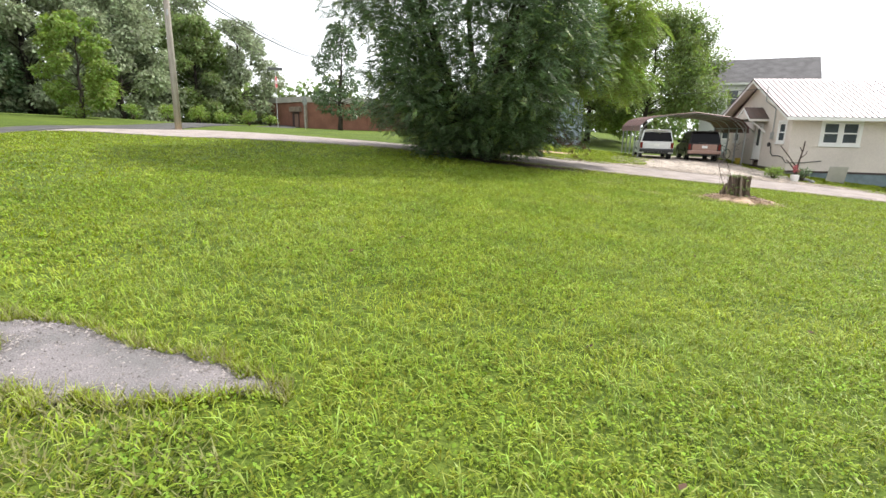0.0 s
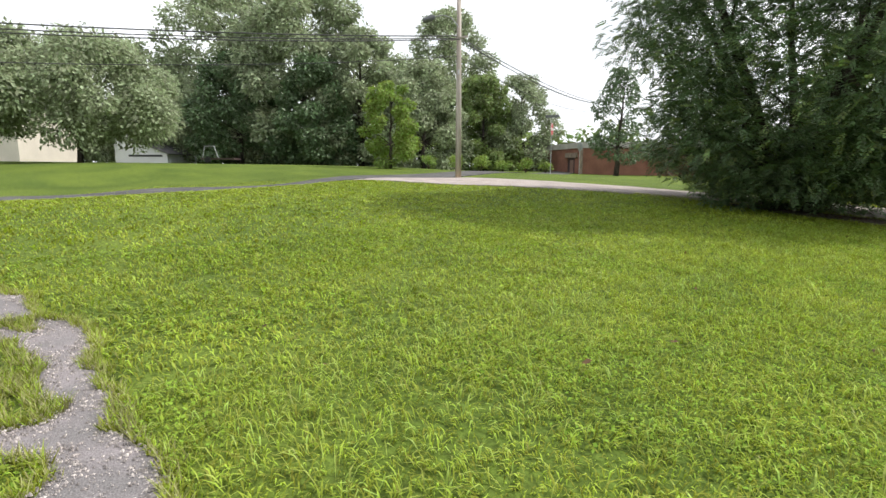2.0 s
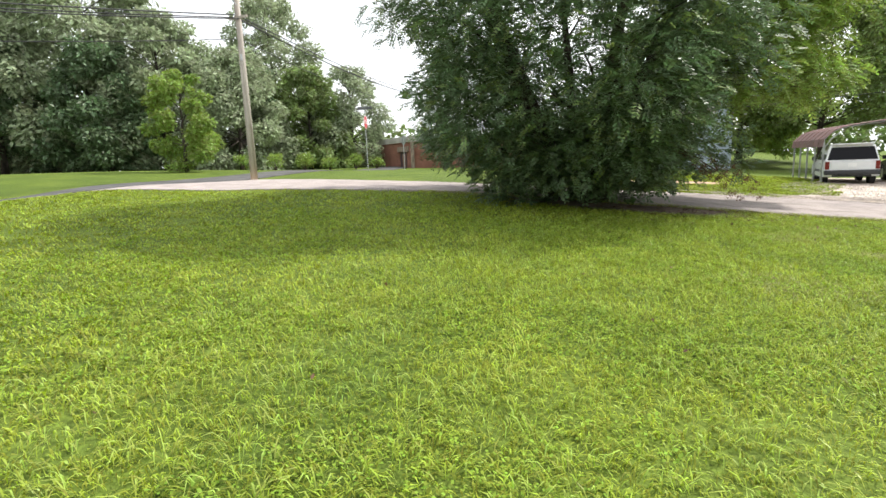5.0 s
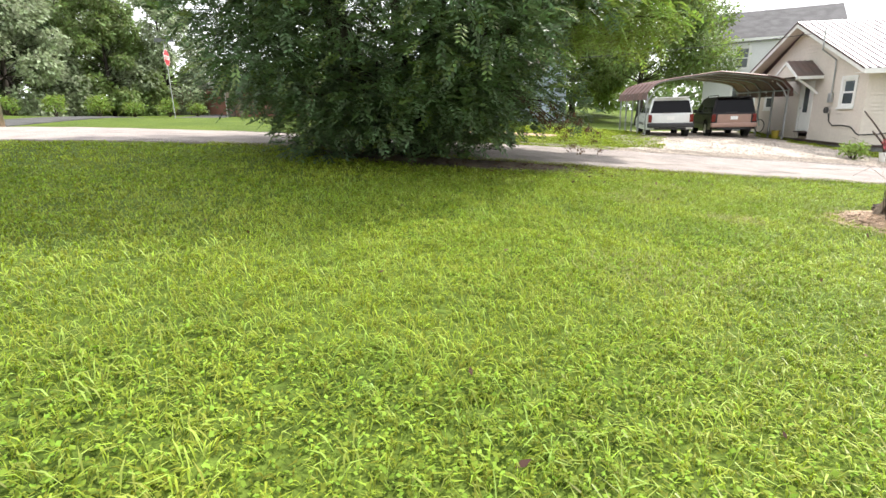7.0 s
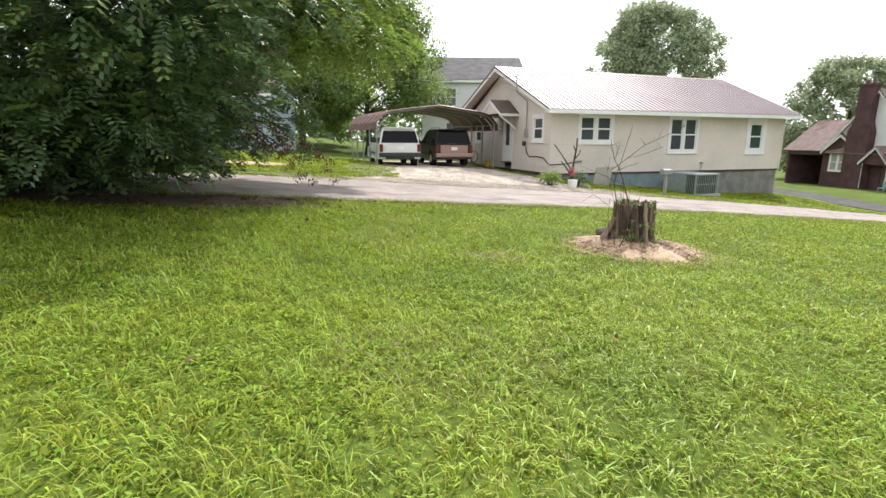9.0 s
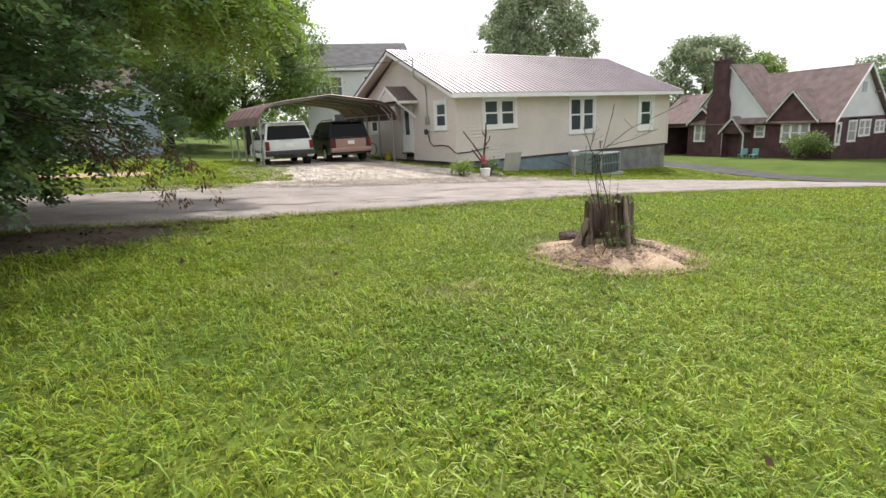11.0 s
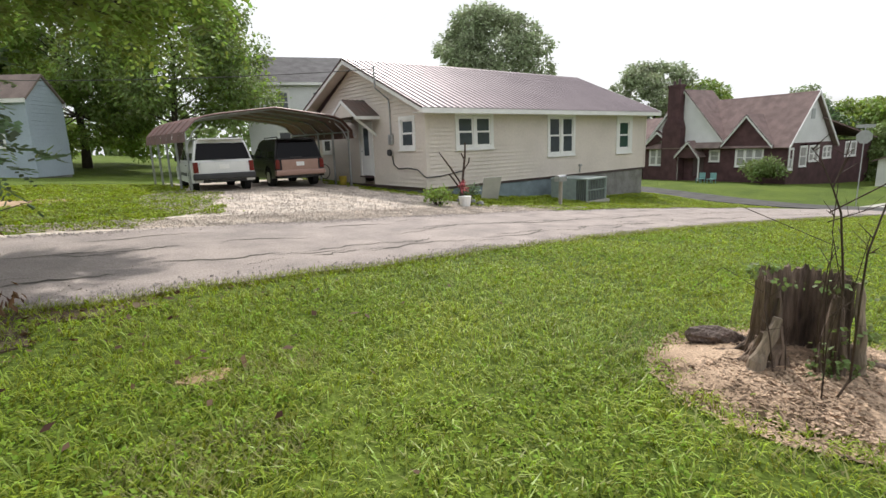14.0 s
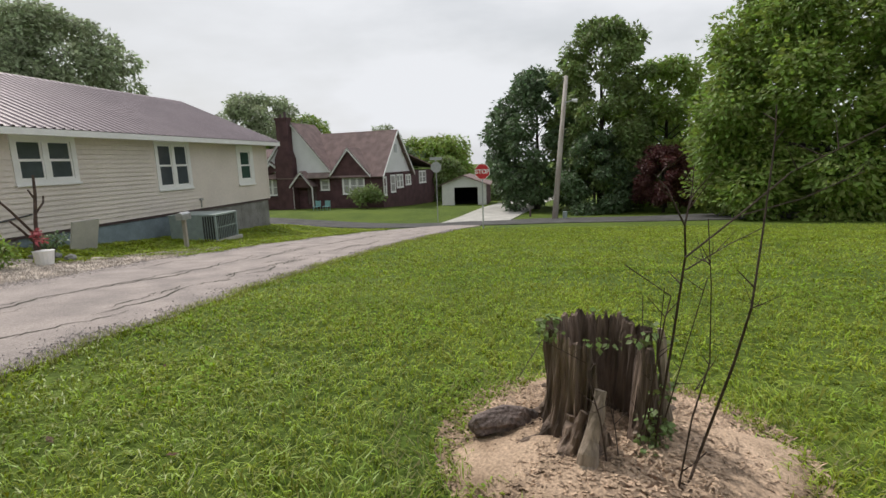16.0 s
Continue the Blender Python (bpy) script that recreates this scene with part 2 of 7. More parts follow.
def thing(name, m, label, category, group="", kind=""):
    ob = new(name)
    ob.empty_display_size = 0.2
    ob.matrix_world = m
    return tagged(ob, label, category, group, kind)


def box(bm, x0, x1, y0, y1, z0, z1, bevel=0.0, m=None):
    r = bmesh.ops.create_cube(bm, size=1)
    vs = r["verts"]
    bmesh.ops.scale(bm, vec=(abs(x1 - x0), abs(y1 - y0), abs(z1 - z0)), verts=vs)
    bmesh.ops.translate(bm, vec=((x0 + x1) / 2, (y0 + y1) / 2, (z0 + z1) / 2), verts=vs)
    if bevel:
        es = list({e for v in vs for e in v.link_edges})
        r = bmesh.ops.bevel(bm, geom=es, offset=bevel, segments=2, affect="EDGES", profile=0.6)
        vs = [v for v in r["verts"]] + [v for v in vs if v.is_valid]
    if m is not None:
        bmesh.ops.transform(bm, matrix=m, verts=list({v for v in vs if v.is_valid}))
    return bm


def boxes(*rows, bevel=0.0):
    bm = bmesh.new()
    for r in rows:
        box(bm, *r, bevel=bevel)
    return bm


def prism(bm, pts, y0, y1, axis="y"):
    """A solid with the outline pts in the plane across the axis, from y0 to y1."""
    def at(p, q):
        return {"y": (p[0], q, p[1]), "x": (q, p[0], p[1]), "z": (p[0], p[1], q)}[axis]
    a = [bm.verts.new(at(p, y0)) for p in pts]
    b = [bm.verts.new(at(p, y1)) for p in pts]
    n = len(pts)
    bm.faces.new(a)
    bm.faces.new(b[::-1])
    for i in range(n):
        bm.faces.new((a[i], b[i], b[(i + 1) % n], a[(i + 1) % n]))
    bmesh.ops.recalc_face_normals(bm, faces=bm.faces)
    return bm


def tube(bm, pts, radii, sides=8, rough=0.0, rnd=None):
    """A tube along points, with its ends closed."""
    pts = [Vector(p) for p in pts]
    if not isinstance(radii, (list, tuple)):
        radii = [radii] * len(pts)
    rings, up = [], None
    for i, p in enumerate(pts):
        d = (pts[min(i + 1, len(pts) - 1)] - pts[max(i - 1, 0)]).normalized()
        a = d.orthogonal().normalized() if up is None else (up - d * up.dot(d)).normalized()
        up = a
        c = d.cross(a)
        ring = []
        for k in range(sides):
            t = 2 * math.pi * k / sides
            r = radii[i] * (1 + (rnd.uniform(-rough, rough) if rough else 0))
            ring.append(bm.verts.new(p + (a * math.cos(t) + c * math.sin(t)) * r))
        rings.append(ring)
    for r0, r1 in zip(rings, rings[1:]):
        for k in range(sides):
            bm.faces.new((r0[k], r0[(k + 1) % sides], r1[(k + 1) % sides], r1[k]))
    bm.faces.new(rings[0][::-1])
    bm.faces.new(rings[-1])
    return bm


# ---- ground ----
CP = np.array([(-15,-27,.03),(-19.8,-26.7,.1),(-9.4,-13.8,-.39),(-10.1,-11.4,-.25),(-7.6,-10.5,-.35),(-7.2,-13.4,-.42),(-12,-19,-.2),(0,0,-.42),(0,7.9,-.15),(-4,6,-.15),(-6.8,4,-.13),(-3,3,-.17),(-6.8,9.5,-.08),(14,0,-1.5),(7,-1,-1.1),
    (-34,-5,.95),(-12,0,.2),(-20,3,.7),(15.5,-11,-2.15),(24.5,-14.5,-2.87),(5,-17,-1.25),(0,-13.5,-.9),(-22,-16,.35),(-28,-14,.75),
    (-63,24.5,1.45),(-68,-8,2.15),(-52,-15,1.9),(-50,-4,1.85),(-41,-23,.4),(-37.5,-16,.6),(-44,-32,.3),(-49,-24,1.2),(-60,-28,1.9),(-37,20,.9),(40,5,-3.3),(48,-5,-3.8),(30,-28,-3.1),(60,30,-4),(0,40,.3),(-20,-60,.6),(-60,60,1.6),(-12,-40,-.1)])
EDGE_X = np.arange(-28, 24.1, 4.0)
CP = np.vstack([CP, np.stack([EDGE_X, 0 * EDGE_X - 4.4, -0.83 - 0.087 * EDGE_X - 0.0006 * EDGE_X ** 2], 1), np.stack([EDGE_X, 0 * EDGE_X - 9.0, -0.96 - 0.0855 * np.maximum(EDGE_X, -22)], 1)])
CP = np.vstack([CP, [(-90, -60, 3.0), (-110, 60, 2.6), (110, 0, -9.0), (90, -70, -6), (10, 110, 0.5), (0, -120, 1.0)]])


def slope(x):
    return -0.83 - 0.087 * 48 * np.tanh(x / 48)


def ground_z(x, y):
    x, y = np.asarray(x, dtype=float), np.asarray(y, dtype=float)
    d2 = (x[..., None] - CP[:, 0]) ** 2 + (y[..., None] - CP[:, 1]) ** 2 + 12.0
    w = 1 / d2 ** 2
    return slope(x) + (w * (CP[:, 2] - slope(CP[:, 0]))).sum(-1) / w.sum(-1)


def gz(x, y):
    return float(ground_z(x, y))


def axis_steps(a, b, fine, far):
    s = list(np.arange(a, b + fine / 2, fine))
    step = fine
    lo, hi = a, b
    while hi < far:
        step *= 1.22
        hi += step
        lo -= step
        s = [lo] + s + [hi]
    return np.array(s)


def sheet(name, xs, ys, lift, material, bumpy=0.0, inside=None):
    X, Y = np.meshgrid(xs, ys)
    Z = ground_z(X, Y) + lift
    if bumpy:
        Z = Z + bumpy * (np.sin(X * 1.7 + np.sin(Y * 1.3) * 2) * np.sin(Y * 2.1 + 1) * 0.5 + np.sin(X * 5.3 + Y * 3.1) * 0.25)
    n, m = len(xs), len(ys)
    idx = np.arange(n * m).reshape(m, n)
    f = np.stack([idx[:-1, :-1], idx[:-1, 1:], idx[1:, 1:], idx[1:, :-1]], -1).reshape(-1, 4)
    ob = fast_mesh(name, np.stack([X, Y, Z], -1).reshape(-1, 3), f, material, smooth=True)
    return ob


def lawn_material():
    # base darker than the blades: shade between them is in this colour
    m = mat("lawn", (0.115, 0.16, 0.024), 0.9, var=0.4, scale=0.45, fine=16, bump=1.0, color2=(0.075, 0.115, 0.018), spec=0.15, bump_dist=0.05)
    return m


ground = sheet("ground", axis_steps(-45, 30, 0.5, 700), axis_steps(-40, 20, 0.5, 700), 0, lawn_material(), 0.0)
tagged(ground, "green mown lawn sloping gently down beside the lane", "lawn", kind="structure")


def near_edge(x):
    return -8.55 + 0.03 * min(x, 0) - 0.0035 * max(x, 0) ** 2 - 0.0022 * min(x, 0) ** 2 + 0.04 * math.sin(x * 1.9) + 0.05 * math.sin(x * 4.3)


def far_edge(x):
    return -4.5 - 0.0035 * max(x, 0) ** 2 - 0.002 * min(x, 0) ** 2 + 0.08 * math.sin(x * 1.4 + 1) + 0.05 * math.sin(x * 3.9)


def ribbon(name, rows, lift, material, label, category, cross=6, kind="structure", thick=0.12):
    """A strip of paving: rows of (x0, y0, x1, y1), from edge to edge, with its sides let into the ground."""
    R = np.array(rows, dtype=float)
    n = len(R)
    ts = np.linspace(0, 1, cross + 1)
    X = R[:, 0:1] * (1 - ts) + R[:, 2:3] * ts
    Y = R[:, 1:2] * (1 - ts) + R[:, 3:4] * ts
    Z = ground_z(X, Y) + lift + 0.02 * np.sin(ts * math.pi)[None, :]
    low = ground_z(X, Y) - thick
    X = np.concatenate([X[:, :1], X, X[:, -1:]], 1)
    Y = np.concatenate([Y[:, :1], Y, Y[:, -1:]], 1)
    Z = np.concatenate([low[:, :1], Z, low[:, -1:]], 1)
    c = cross + 3
    idx = np.arange(n * c).reshape(n, c)
    f = np.stack([idx[:-1, :-1], idx[:-1, 1:], idx[1:, 1:], idx[1:, :-1]], -1).reshape(-1, 4)
    ob = fast_mesh(name, np.stack([X, Y, Z], -1).reshape(-1, 3), f, material)
    return tagged(ob, label, category, kind=kind)


ROAD_X = np.arange(-33, 22.01, 0.25)
ribbon("road", [(x, near_edge(x), x, far_edge(x)) for x in ROAD_X], 0.035, M["road"], "narrow worn pale grey asphalt lane between lawns, with cracks", "road")


def curve_rows(points, width, step=0.6):
    """Edge pairs along a smooth line through points."""
    P = [Vector(p).to_3d() for p in points]
    out = []
    for i in range(len(P) - 1):
        p0, p1, p2, p3 = P[max(i - 1, 0)], P[i], P[i + 1], P[min(i + 2, len(P) - 1)]
        n = max(2, int((p2 - p1).length / step))
        for k in range(n):
            t = k / n
            q = 0.5 * ((2 * p1) + (p2 - p0) * t + (2 * p0 - 5 * p1 + 4 * p2 - p3) * t * t + (3 * p1 - p0 - 3 * p2 + p3) * t ** 3)
            d = 0.5 * ((p2 - p0) + 2 * (2 * p0 - 5 * p1 + 4 * p2 - p3) * t + 3 * (3 * p1 - p0 - 3 * p2 + p3) * t * t)
            d.normalize()
            out.append((q.x + d.y * width / 2, q.y - d.x * width / 2, q.x - d.y * width / 2, q.y + d.x * width / 2))
    return out


ribbon("road", curve_rows([(-46, -60), (-40, -30), (-36.2, -15), (-35.6, -5), (-37.5, 8), (-42, 26), (-50, 60)], 3.3), 0.045, M["road_dark"], "dark grey asphalt street crossing the end of the lane", "road")
ribbon("road", curve_rows([(34, 60), (30, 20), (26.5, 5), (24, -6), (23.5, -14), (24, -30), (28, -70)], 5.6), 0.05, M["road_dark"], "dark grey asphalt street running downhill past the brick house", "road")
ribbon("road", curve_rows([(26, -9), (40, -10.5), (70, -16), (120, -30)], 5.0), 0.055, M["concrete"], "pale concrete side street going off between trees", "road")

# ---- houses ----


def frame_of(origin, turn):
    return pose(*origin, 0, 0, turn)


def wall_boards(w, length, z0, z1, lap, depth, holes, top=None, bottom=None, thick=0.12):
    """Lapped boards along +x of a wall facing -y, with holes (x0, x1, z0, z1); top(z) limits it. Each course piece is its own object."""
    w, piece, material = w
    rows = int(math.ceil((z1 - z0) / lap))
    for i in range(rows):
        a, b = z0 + i * lap, min(z0 + (i + 1) * lap, z1)
        cuts = [(0.0, length)]
        for h in holes:
            if h[2] < b - 0.001 and h[3] > a + 0.001:
                nxt = []
                for c in cuts:
                    if h[1] <= c[0] or h[0] >= c[1]:
                        nxt.append(c)
                    else:
                        if h[0] > c[0]:
                            nxt.append((c[0], h[0]))
                        if h[1] < c[1]:
                            nxt.append((h[1], c[1]))
                cuts = nxt
        for x0, x1 in cuts:
            if top:
                x0, x1 = max(x0, top(a)[0]), min(x1, top(a)[1])
                if x1 - x0 < 0.02:
                    continue
            xa, xb = x0, x1
            if top:
                xa, xb = max(x0, top(b)[0]), min(x1, top(b)[1])
            bm = bmesh.new()
            v = [bm.verts.new(p) for p in ((x0, -depth, a), (x1, -depth, a), (xb, -0.002, b), (xa, -0.002, b), (x0, thick, a), (x1, thick, a), (xb, thick, b), (xa, thick, b))]
            for q in ((0, 1, 2, 3), (5, 4, 7, 6), (1, 0, 4, 5), (3, 2, 6, 7), (0, 3, 7, 4), (2, 1, 5, 6)):
                try:
                    bm.faces.new([v[k] for k in q])
                except ValueError:
                    pass
            part(piece, bm, material, w)


def new_wall(parent, m, material, piece="siding_board"):
    w = new("wall")
    w.parent, w.matrix_local = parent, m
    return w, piece, M[material]


def window(parent, m, w, h, sashes=1, pane="glass", frame_w=0.15, muntin=True, name="window", trim="white", upper=True):
    """A window with its origin at the middle of its foot, facing -y: frame, sill, sashes and panes."""
    win = new(name)
    win.parent = parent
    win.matrix_local = m
    bm = bmesh.new()
    box(bm, -w / 2, -w / 2 + frame_w, -0.045, 0.06, 0, h)
    box(bm, w / 2 - frame_w, w / 2, -0.045, 0.06, 0, h)
    box(bm, -w / 2 + frame_w, w / 2 - frame_w, -0.045, 0.06, h - frame_w, h)
    box(bm, -w / 2 + frame_w, w / 2 - frame_w, -0.045, 0.06, 0, frame_w * 0.9)
    part("window_frame", bm, M[trim], win)
    part("window_sill", boxes((-w / 2 - 0.02, w / 2 + 0.02, -0.09, -0.046, -0.03, 0.035), bevel=0.008), M[trim], win)
    iw = (w - 2 * frame_w - (sashes - 1) * 0.16) / sashes
    z0, z1 = frame_w * 0.9, h - frame_w
    for s in range(sashes):
        x0 = -w / 2 + frame_w + s * (iw + 0.16)
        if s:
            part("mullion", boxes((x0 - 0.16, x0, -0.04, 0.05, z0, z1)), M[trim], win)
        zm = (z0 + z1) / 2
        sf = 0.055
        sb = bmesh.new()
        for a, b, y in ((z0, zm + 0.02, 0.0), (zm - 0.02, z1, 0.022)):
            box(sb, x0, x0 + sf, y - 0.02, y, a, b)
            box(sb, x0 + iw - sf, x0 + iw, y - 0.02, y, a, b)
            box(sb, x0 + sf, x0 + iw - sf, y - 0.02, y, a, a + sf)
            box(sb, x0 + sf, x0 + iw - sf, y - 0.02, y, b - sf, b)
        part("sash", sb, M[trim], win)
        for a, b, y in ((z0 + sf, zm - 0.015, 0.0), (zm + 0.015, z1 - sf, 0.022)):
            part("pane", boxes((x0 + sf, x0 + iw - sf, y - 0.012, y - 0.006, a, b)), M[pane], win)
    return win


def ribbed_roof(name, length, run, rise, parent, m, pitch=0.28, over=0.0):
    """A ribbed metal slope: its foot along +x, climbing to +y."""
    bm = bmesh.new()
    s = math.hypot(run, rise)
    prof = []
    x = 0.0
    while x < length - 0.02:
        prof += [(x, 0.0), (min(x + pitch * 0.36, length), 0.0), (min(x + pitch * 0.45, length), 0.04), (min(x + pitch * 0.6, length), 0.04), (min(x + pitch * 0.7, length), 0.0)]
        x += pitch
    prof.append((length, 0.0))
    d, nrm = Vector((0, run / s, rise / s)), Vector((0, -rise / s, run / s))
    rows = []
    for t in (0, s):
        rows.append([bm.verts.new(Vector((px, 0, 0)) + d * t + nrm * (pz + 0.02)) for px, pz in prof])
    low = [[bm.verts.new(Vector((px, 0, 0)) + d * t - nrm * 0.01) for px in (0, length)] for t in (0, s)]
    for i in range(len(prof) - 1):
        bm.faces.new((rows[0][i], rows[0][i + 1], rows[1][i + 1], rows[1][i]))
    bm.faces.new((low[0][0], low[1][0], low[1][1], low[0][1]))
    ob = part(name, bm, M["steelroof"], parent)
    ob.matrix_local = m
    return ob


def slab(bm, p, q, r, s, t=0.06):
    """A flat plate through four corners, t thick downwards along its normal."""
    P = [Vector(v) for v in (p, q, r, s)]
    n = (P[1] - P[0]).cross(P[3] - P[0]).normalized()
    if n.z < 0:
        n = -n
    a = [bm.verts.new(v) for v in P]
    b = [bm.verts.new(v - n * t) for v in P]
    bm.faces.new(a)
    bm.faces.new(b[::-1])
    for i in range(4):
        j = (i + 1) % 4
        bm.faces.new((a[i], b[i], b[j], a[j]))
    bmesh.ops.recalc_face_normals(bm, faces=bm.faces)


def beige_house():
    L, D, PK = 14.2, 9.1, 4.45
    house = thing("house", pose(0, 0, 0), "single-storey beige sided house with a ribbed pinkish metal roof", "house")
    eave = 2.36
    # long wall over the lane
    holes = [(1.44, 3.14, 1.04, 2.22), (6.54, 8.24, 0.6, 2.22), (11.62, 12.86, 0.53, 2.2)]
    wall_boards(new_wall(house, pose(0, 0, 0), "beige"), L, -0.32, 2.36, 0.14, 0.034, holes)
    k = (PK - 2.2) / (D / 2)
    top = lambda z: (0.0, D) if z < 2.24 else ((z - 2.24) / k, D - (z - 2.24) / k)
    wall_boards(new_wall(house, pose(0, D, 0, 0, 0, -90), "beige"), D, -0.3, PK + 0.05, 0.14, 0.034, [(D - 1.5, D - 0.66, 1.1, 2.16), (D - 4.5, D - 3.52, -0.3, 2.08), (D - 7.9, D - 7.1, 1.0, 2.1)], top)
    wall_boards(new_wall(house, pose(L, 0, 0, 0, 0, 90), "beige"), D, -0.3, PK + 0.05, 0.25, 0.016, [], top)
    wall_boards(new_wall(house, pose(L, D, 0, 0, 0, 180), "beige"), L, -0.3, 2.36, 0.25, 0.016, [])
    part("corner_post", boxes((-0.04, 0.09, -0.04, -0.022, -0.34, 2.3)), M["beige"], house)
    part("corner_post", boxes((-0.04, -0.022, -0.022, 0.09, -0.34, 2.3)), M["beige"], house)
    part("corner_post", boxes((L - 0.09, L + 0.03, -0.04, -0.022, -0.34, 2.3)), M["beige"], house)
    part("sill_band", boxes((0.0, L, 0.0, 0.1, -0.40, -0.325), (0.0, 0.1, 0.1, D, -0.40, -0.305)), M["trimdark"], house)
    part("floor", boxes((0.15, L - 0.15, 0.15, D - 0.15, -0.3, -0.2)), M["barewood"], house)
    # blocks of the foundation, the near stretch painted blue-grey
    part("foundation", boxes((0.06, L - 0.04, 0.07, 0.25, -2.2, -0.41), (0.06, 0.25, 0.26, D, -1.2, -0.41), (L - 0.2, L - 0.05, 0.26, D, -2.4, -0.41)), M["block"], house)
    part("foundation_paint", boxes((1.2, 8.6, 0.045, 0.066, -1.6, -0.42)), M["bluepaint"], house)
    # roof
    ov, run = 0.62, D / 2 + 0.62
    z0 = eave + 0.04
    rise = PK + 0.18 - z0
    ribbed_roof("roof", L + 0.9, run, rise, house, pose(-0.55, -ov, z0))
    ribbed_roof("roof", L + 0.9, run, rise, house, pose(L + 0.35, D + ov, z0, 0, 0, 180))
    part("ridge_cap", prism(bmesh.new(), [(D / 2 - 0.16, z0 + rise - 0.03), (D / 2, z0 + rise + 0.06), (D / 2 + 0.16, z0 + rise - 0.03), (D / 2, z0 + rise)], -0.57, L + 0.37, "x"), M["steelroof"], house)
    for x in (-0.56, L + 0.35):
        a, b = (x - 0.02, x + 0.0) if x < 0 else (x, x + 0.02)
        for sgn in (1, -1):
            y0, y1 = (-ov, D / 2) if sgn > 0 else (D + ov, D / 2)
            part("rake_trim", prism(bmesh.new(), [(y0, z0 - 0.02), (y0, z0 + 0.05), (y1, z0 + rise + 0.05), (y1, z0 + rise - 0.03)], a - 0.01, b, "x"), M["trimdark"] if x < 0 else M["white"], house)
            part("rake_board", prism(bmesh.new(), [(y0, z0 - 0.16), (y0, z0 - 0.022), (y1, z0 + rise - 0.032), (y1, z0 + rise - 0.19)], a + (0.004 if x < 0 else -0.004), b + 0.02, "x"), M["white"], house)
    part("fascia", boxes((-0.55, L + 0.35, -ov - 0.02, -ov, z0 - 0.17, z0 + 0.0)), M["white"], house)
    part("fascia", boxes((-0.55, L + 0.35, D + ov, D + ov + 0.02, z0 - 0.17, z0)), M["white"], house)
    part("soffit", boxes((-0.53, L + 0.33, -ov, -0.02, z0 - 0.13, z0 - 0.11)), M["white"], house)
    part("soffit", boxes((-0.53, L + 0.33, D + 0.02, D + ov, z0 - 0.13, z0 - 0.11)), M["white"], house)
    for x0, x1 in ((-0.54, -0.02), (L + 0.02, L + 0.33)):
        for ye in (-ov, D + ov):
            bm = bmesh.new()
            slab(bm, (x0, ye, z0 - 0.05), (x1, ye, z0 - 0.05), (x1, D / 2, z0 + rise - 0.05), (x0, D / 2, z0 + rise - 0.05), 0.03)
            part("rake_soffit", bm, M["beige"], house)
    # windows and door
    window(house, pose(2.29, 0, 0.96), 1.92, 1.33, 2)
    window(house, pose(7.39, 0, 0.52), 1.88, 1.77, 2)
    window(house, pose(12.24, 0, 0.45), 1.38, 1.80, 1, "glassgreen", 0.28)
    window(house, pose(0, 1.08, 1.02, 0, 0, -90), 1.0, 1.22, 1, "glass", 0.14)
    window(house, pose(0, 7.5, 0.92, 0, 0, -90), 0.9, 1.26, 1, "glass", 0.12)
    door = new("door")
    door.parent = house
    door.matrix_local = pose(0, 4.01, 0.02, 0, 0, -90)
    part("door_frame", boxes((-0.55, -0.44, -0.04, 0.05, 0, 2.14), (0.44, 0.55, -0.04, 0.05, 0, 2.14), (-0.44, 0.44, -0.04, 0.05, 2.04, 2.14)), M["white"], door)
    part("door_leaf", boxes((-0.43, 0.43, 0.0, 0.04, 0.02, 2.03), bevel=0.006), M["white"], door)
    part("door_glass", boxes((-0.2, 0.2, -0.012, -0.003, 0.82, 1.92)), M["glass"], door)
    part("door_bead", boxes((-0.23, -0.2, -0.02, -0.003, 0.79, 1.95), (0.2, 0.23, -0.02, -0.003, 0.79, 1.95), (-0.2, 0.2, -0.02, -0.003, 0.79, 0.82), (-0.2, 0.2, -0.02, -0.003, 1.92, 1.95)), M["white"], door)
    bm = bmesh.new()
    tube(bm, [(-0.36, -0.05, 1.0), (-0.36, 0.0, 1.0)], 0.03, 10)
    part("door_handle", bm, M["chrome"], door)
    part("door_step", boxes((-0.5, 0.5, -0.12, -0.042, -0.05, 0.0)), M["trimdark"], door)
    # small roof over the door
    hood = new("porch_roof")
    hood.parent = house
    hood.matrix_local = pose(0, 3.98, 0)
    y, ze, zp, out = 1.1, 2.36, 3.02, 1.05
    for s in (1, -1):
        bm = bmesh.new()
        slab(bm, (-out, s * y, ze), (-0.02, s * y, ze), (-0.02, 0, zp), (-out, 0, zp), 0.035)
        for i in range(5):
            xx = -out + 0.08 + i * 0.21
            slab(bm, (xx, s * y, ze + 0.025), (xx + 0.035, s * y, ze + 0.025), (xx + 0.035, 0, zp + 0.025), (xx, 0, zp + 0.025), 0.03)
        part("hood_metal", bm, M["canopy_under"], hood)
    part("hood_fascia", boxes((-out, -0.03, -y - 0.02, -y, ze - 0.14, ze - 0.02)), M["white"], hood)
    part("hood_fascia", boxes((-out, -0.03, y, y + 0.02, ze - 0.14, ze - 0.02)), M["white"], hood)
    bm = bmesh.new()
    for s in (1, -1):
        prism(bm, [(s * y, ze - 0.13), (s * y, ze - 0.012), (0, zp - 0.01), (0, zp - 0.15)], -out - 0.025, -out - 0.004, "x")
    part("hood_rake", bm, M["white"], hood)
    part("hood_gable", prism(bmesh.new(), [(-y + 0.15, ze - 0.02), (y - 0.15, ze - 0.02), (0, zp - 0.16)], -out + 0.01, -out + 0.04, "x"), M["beige"], hood)
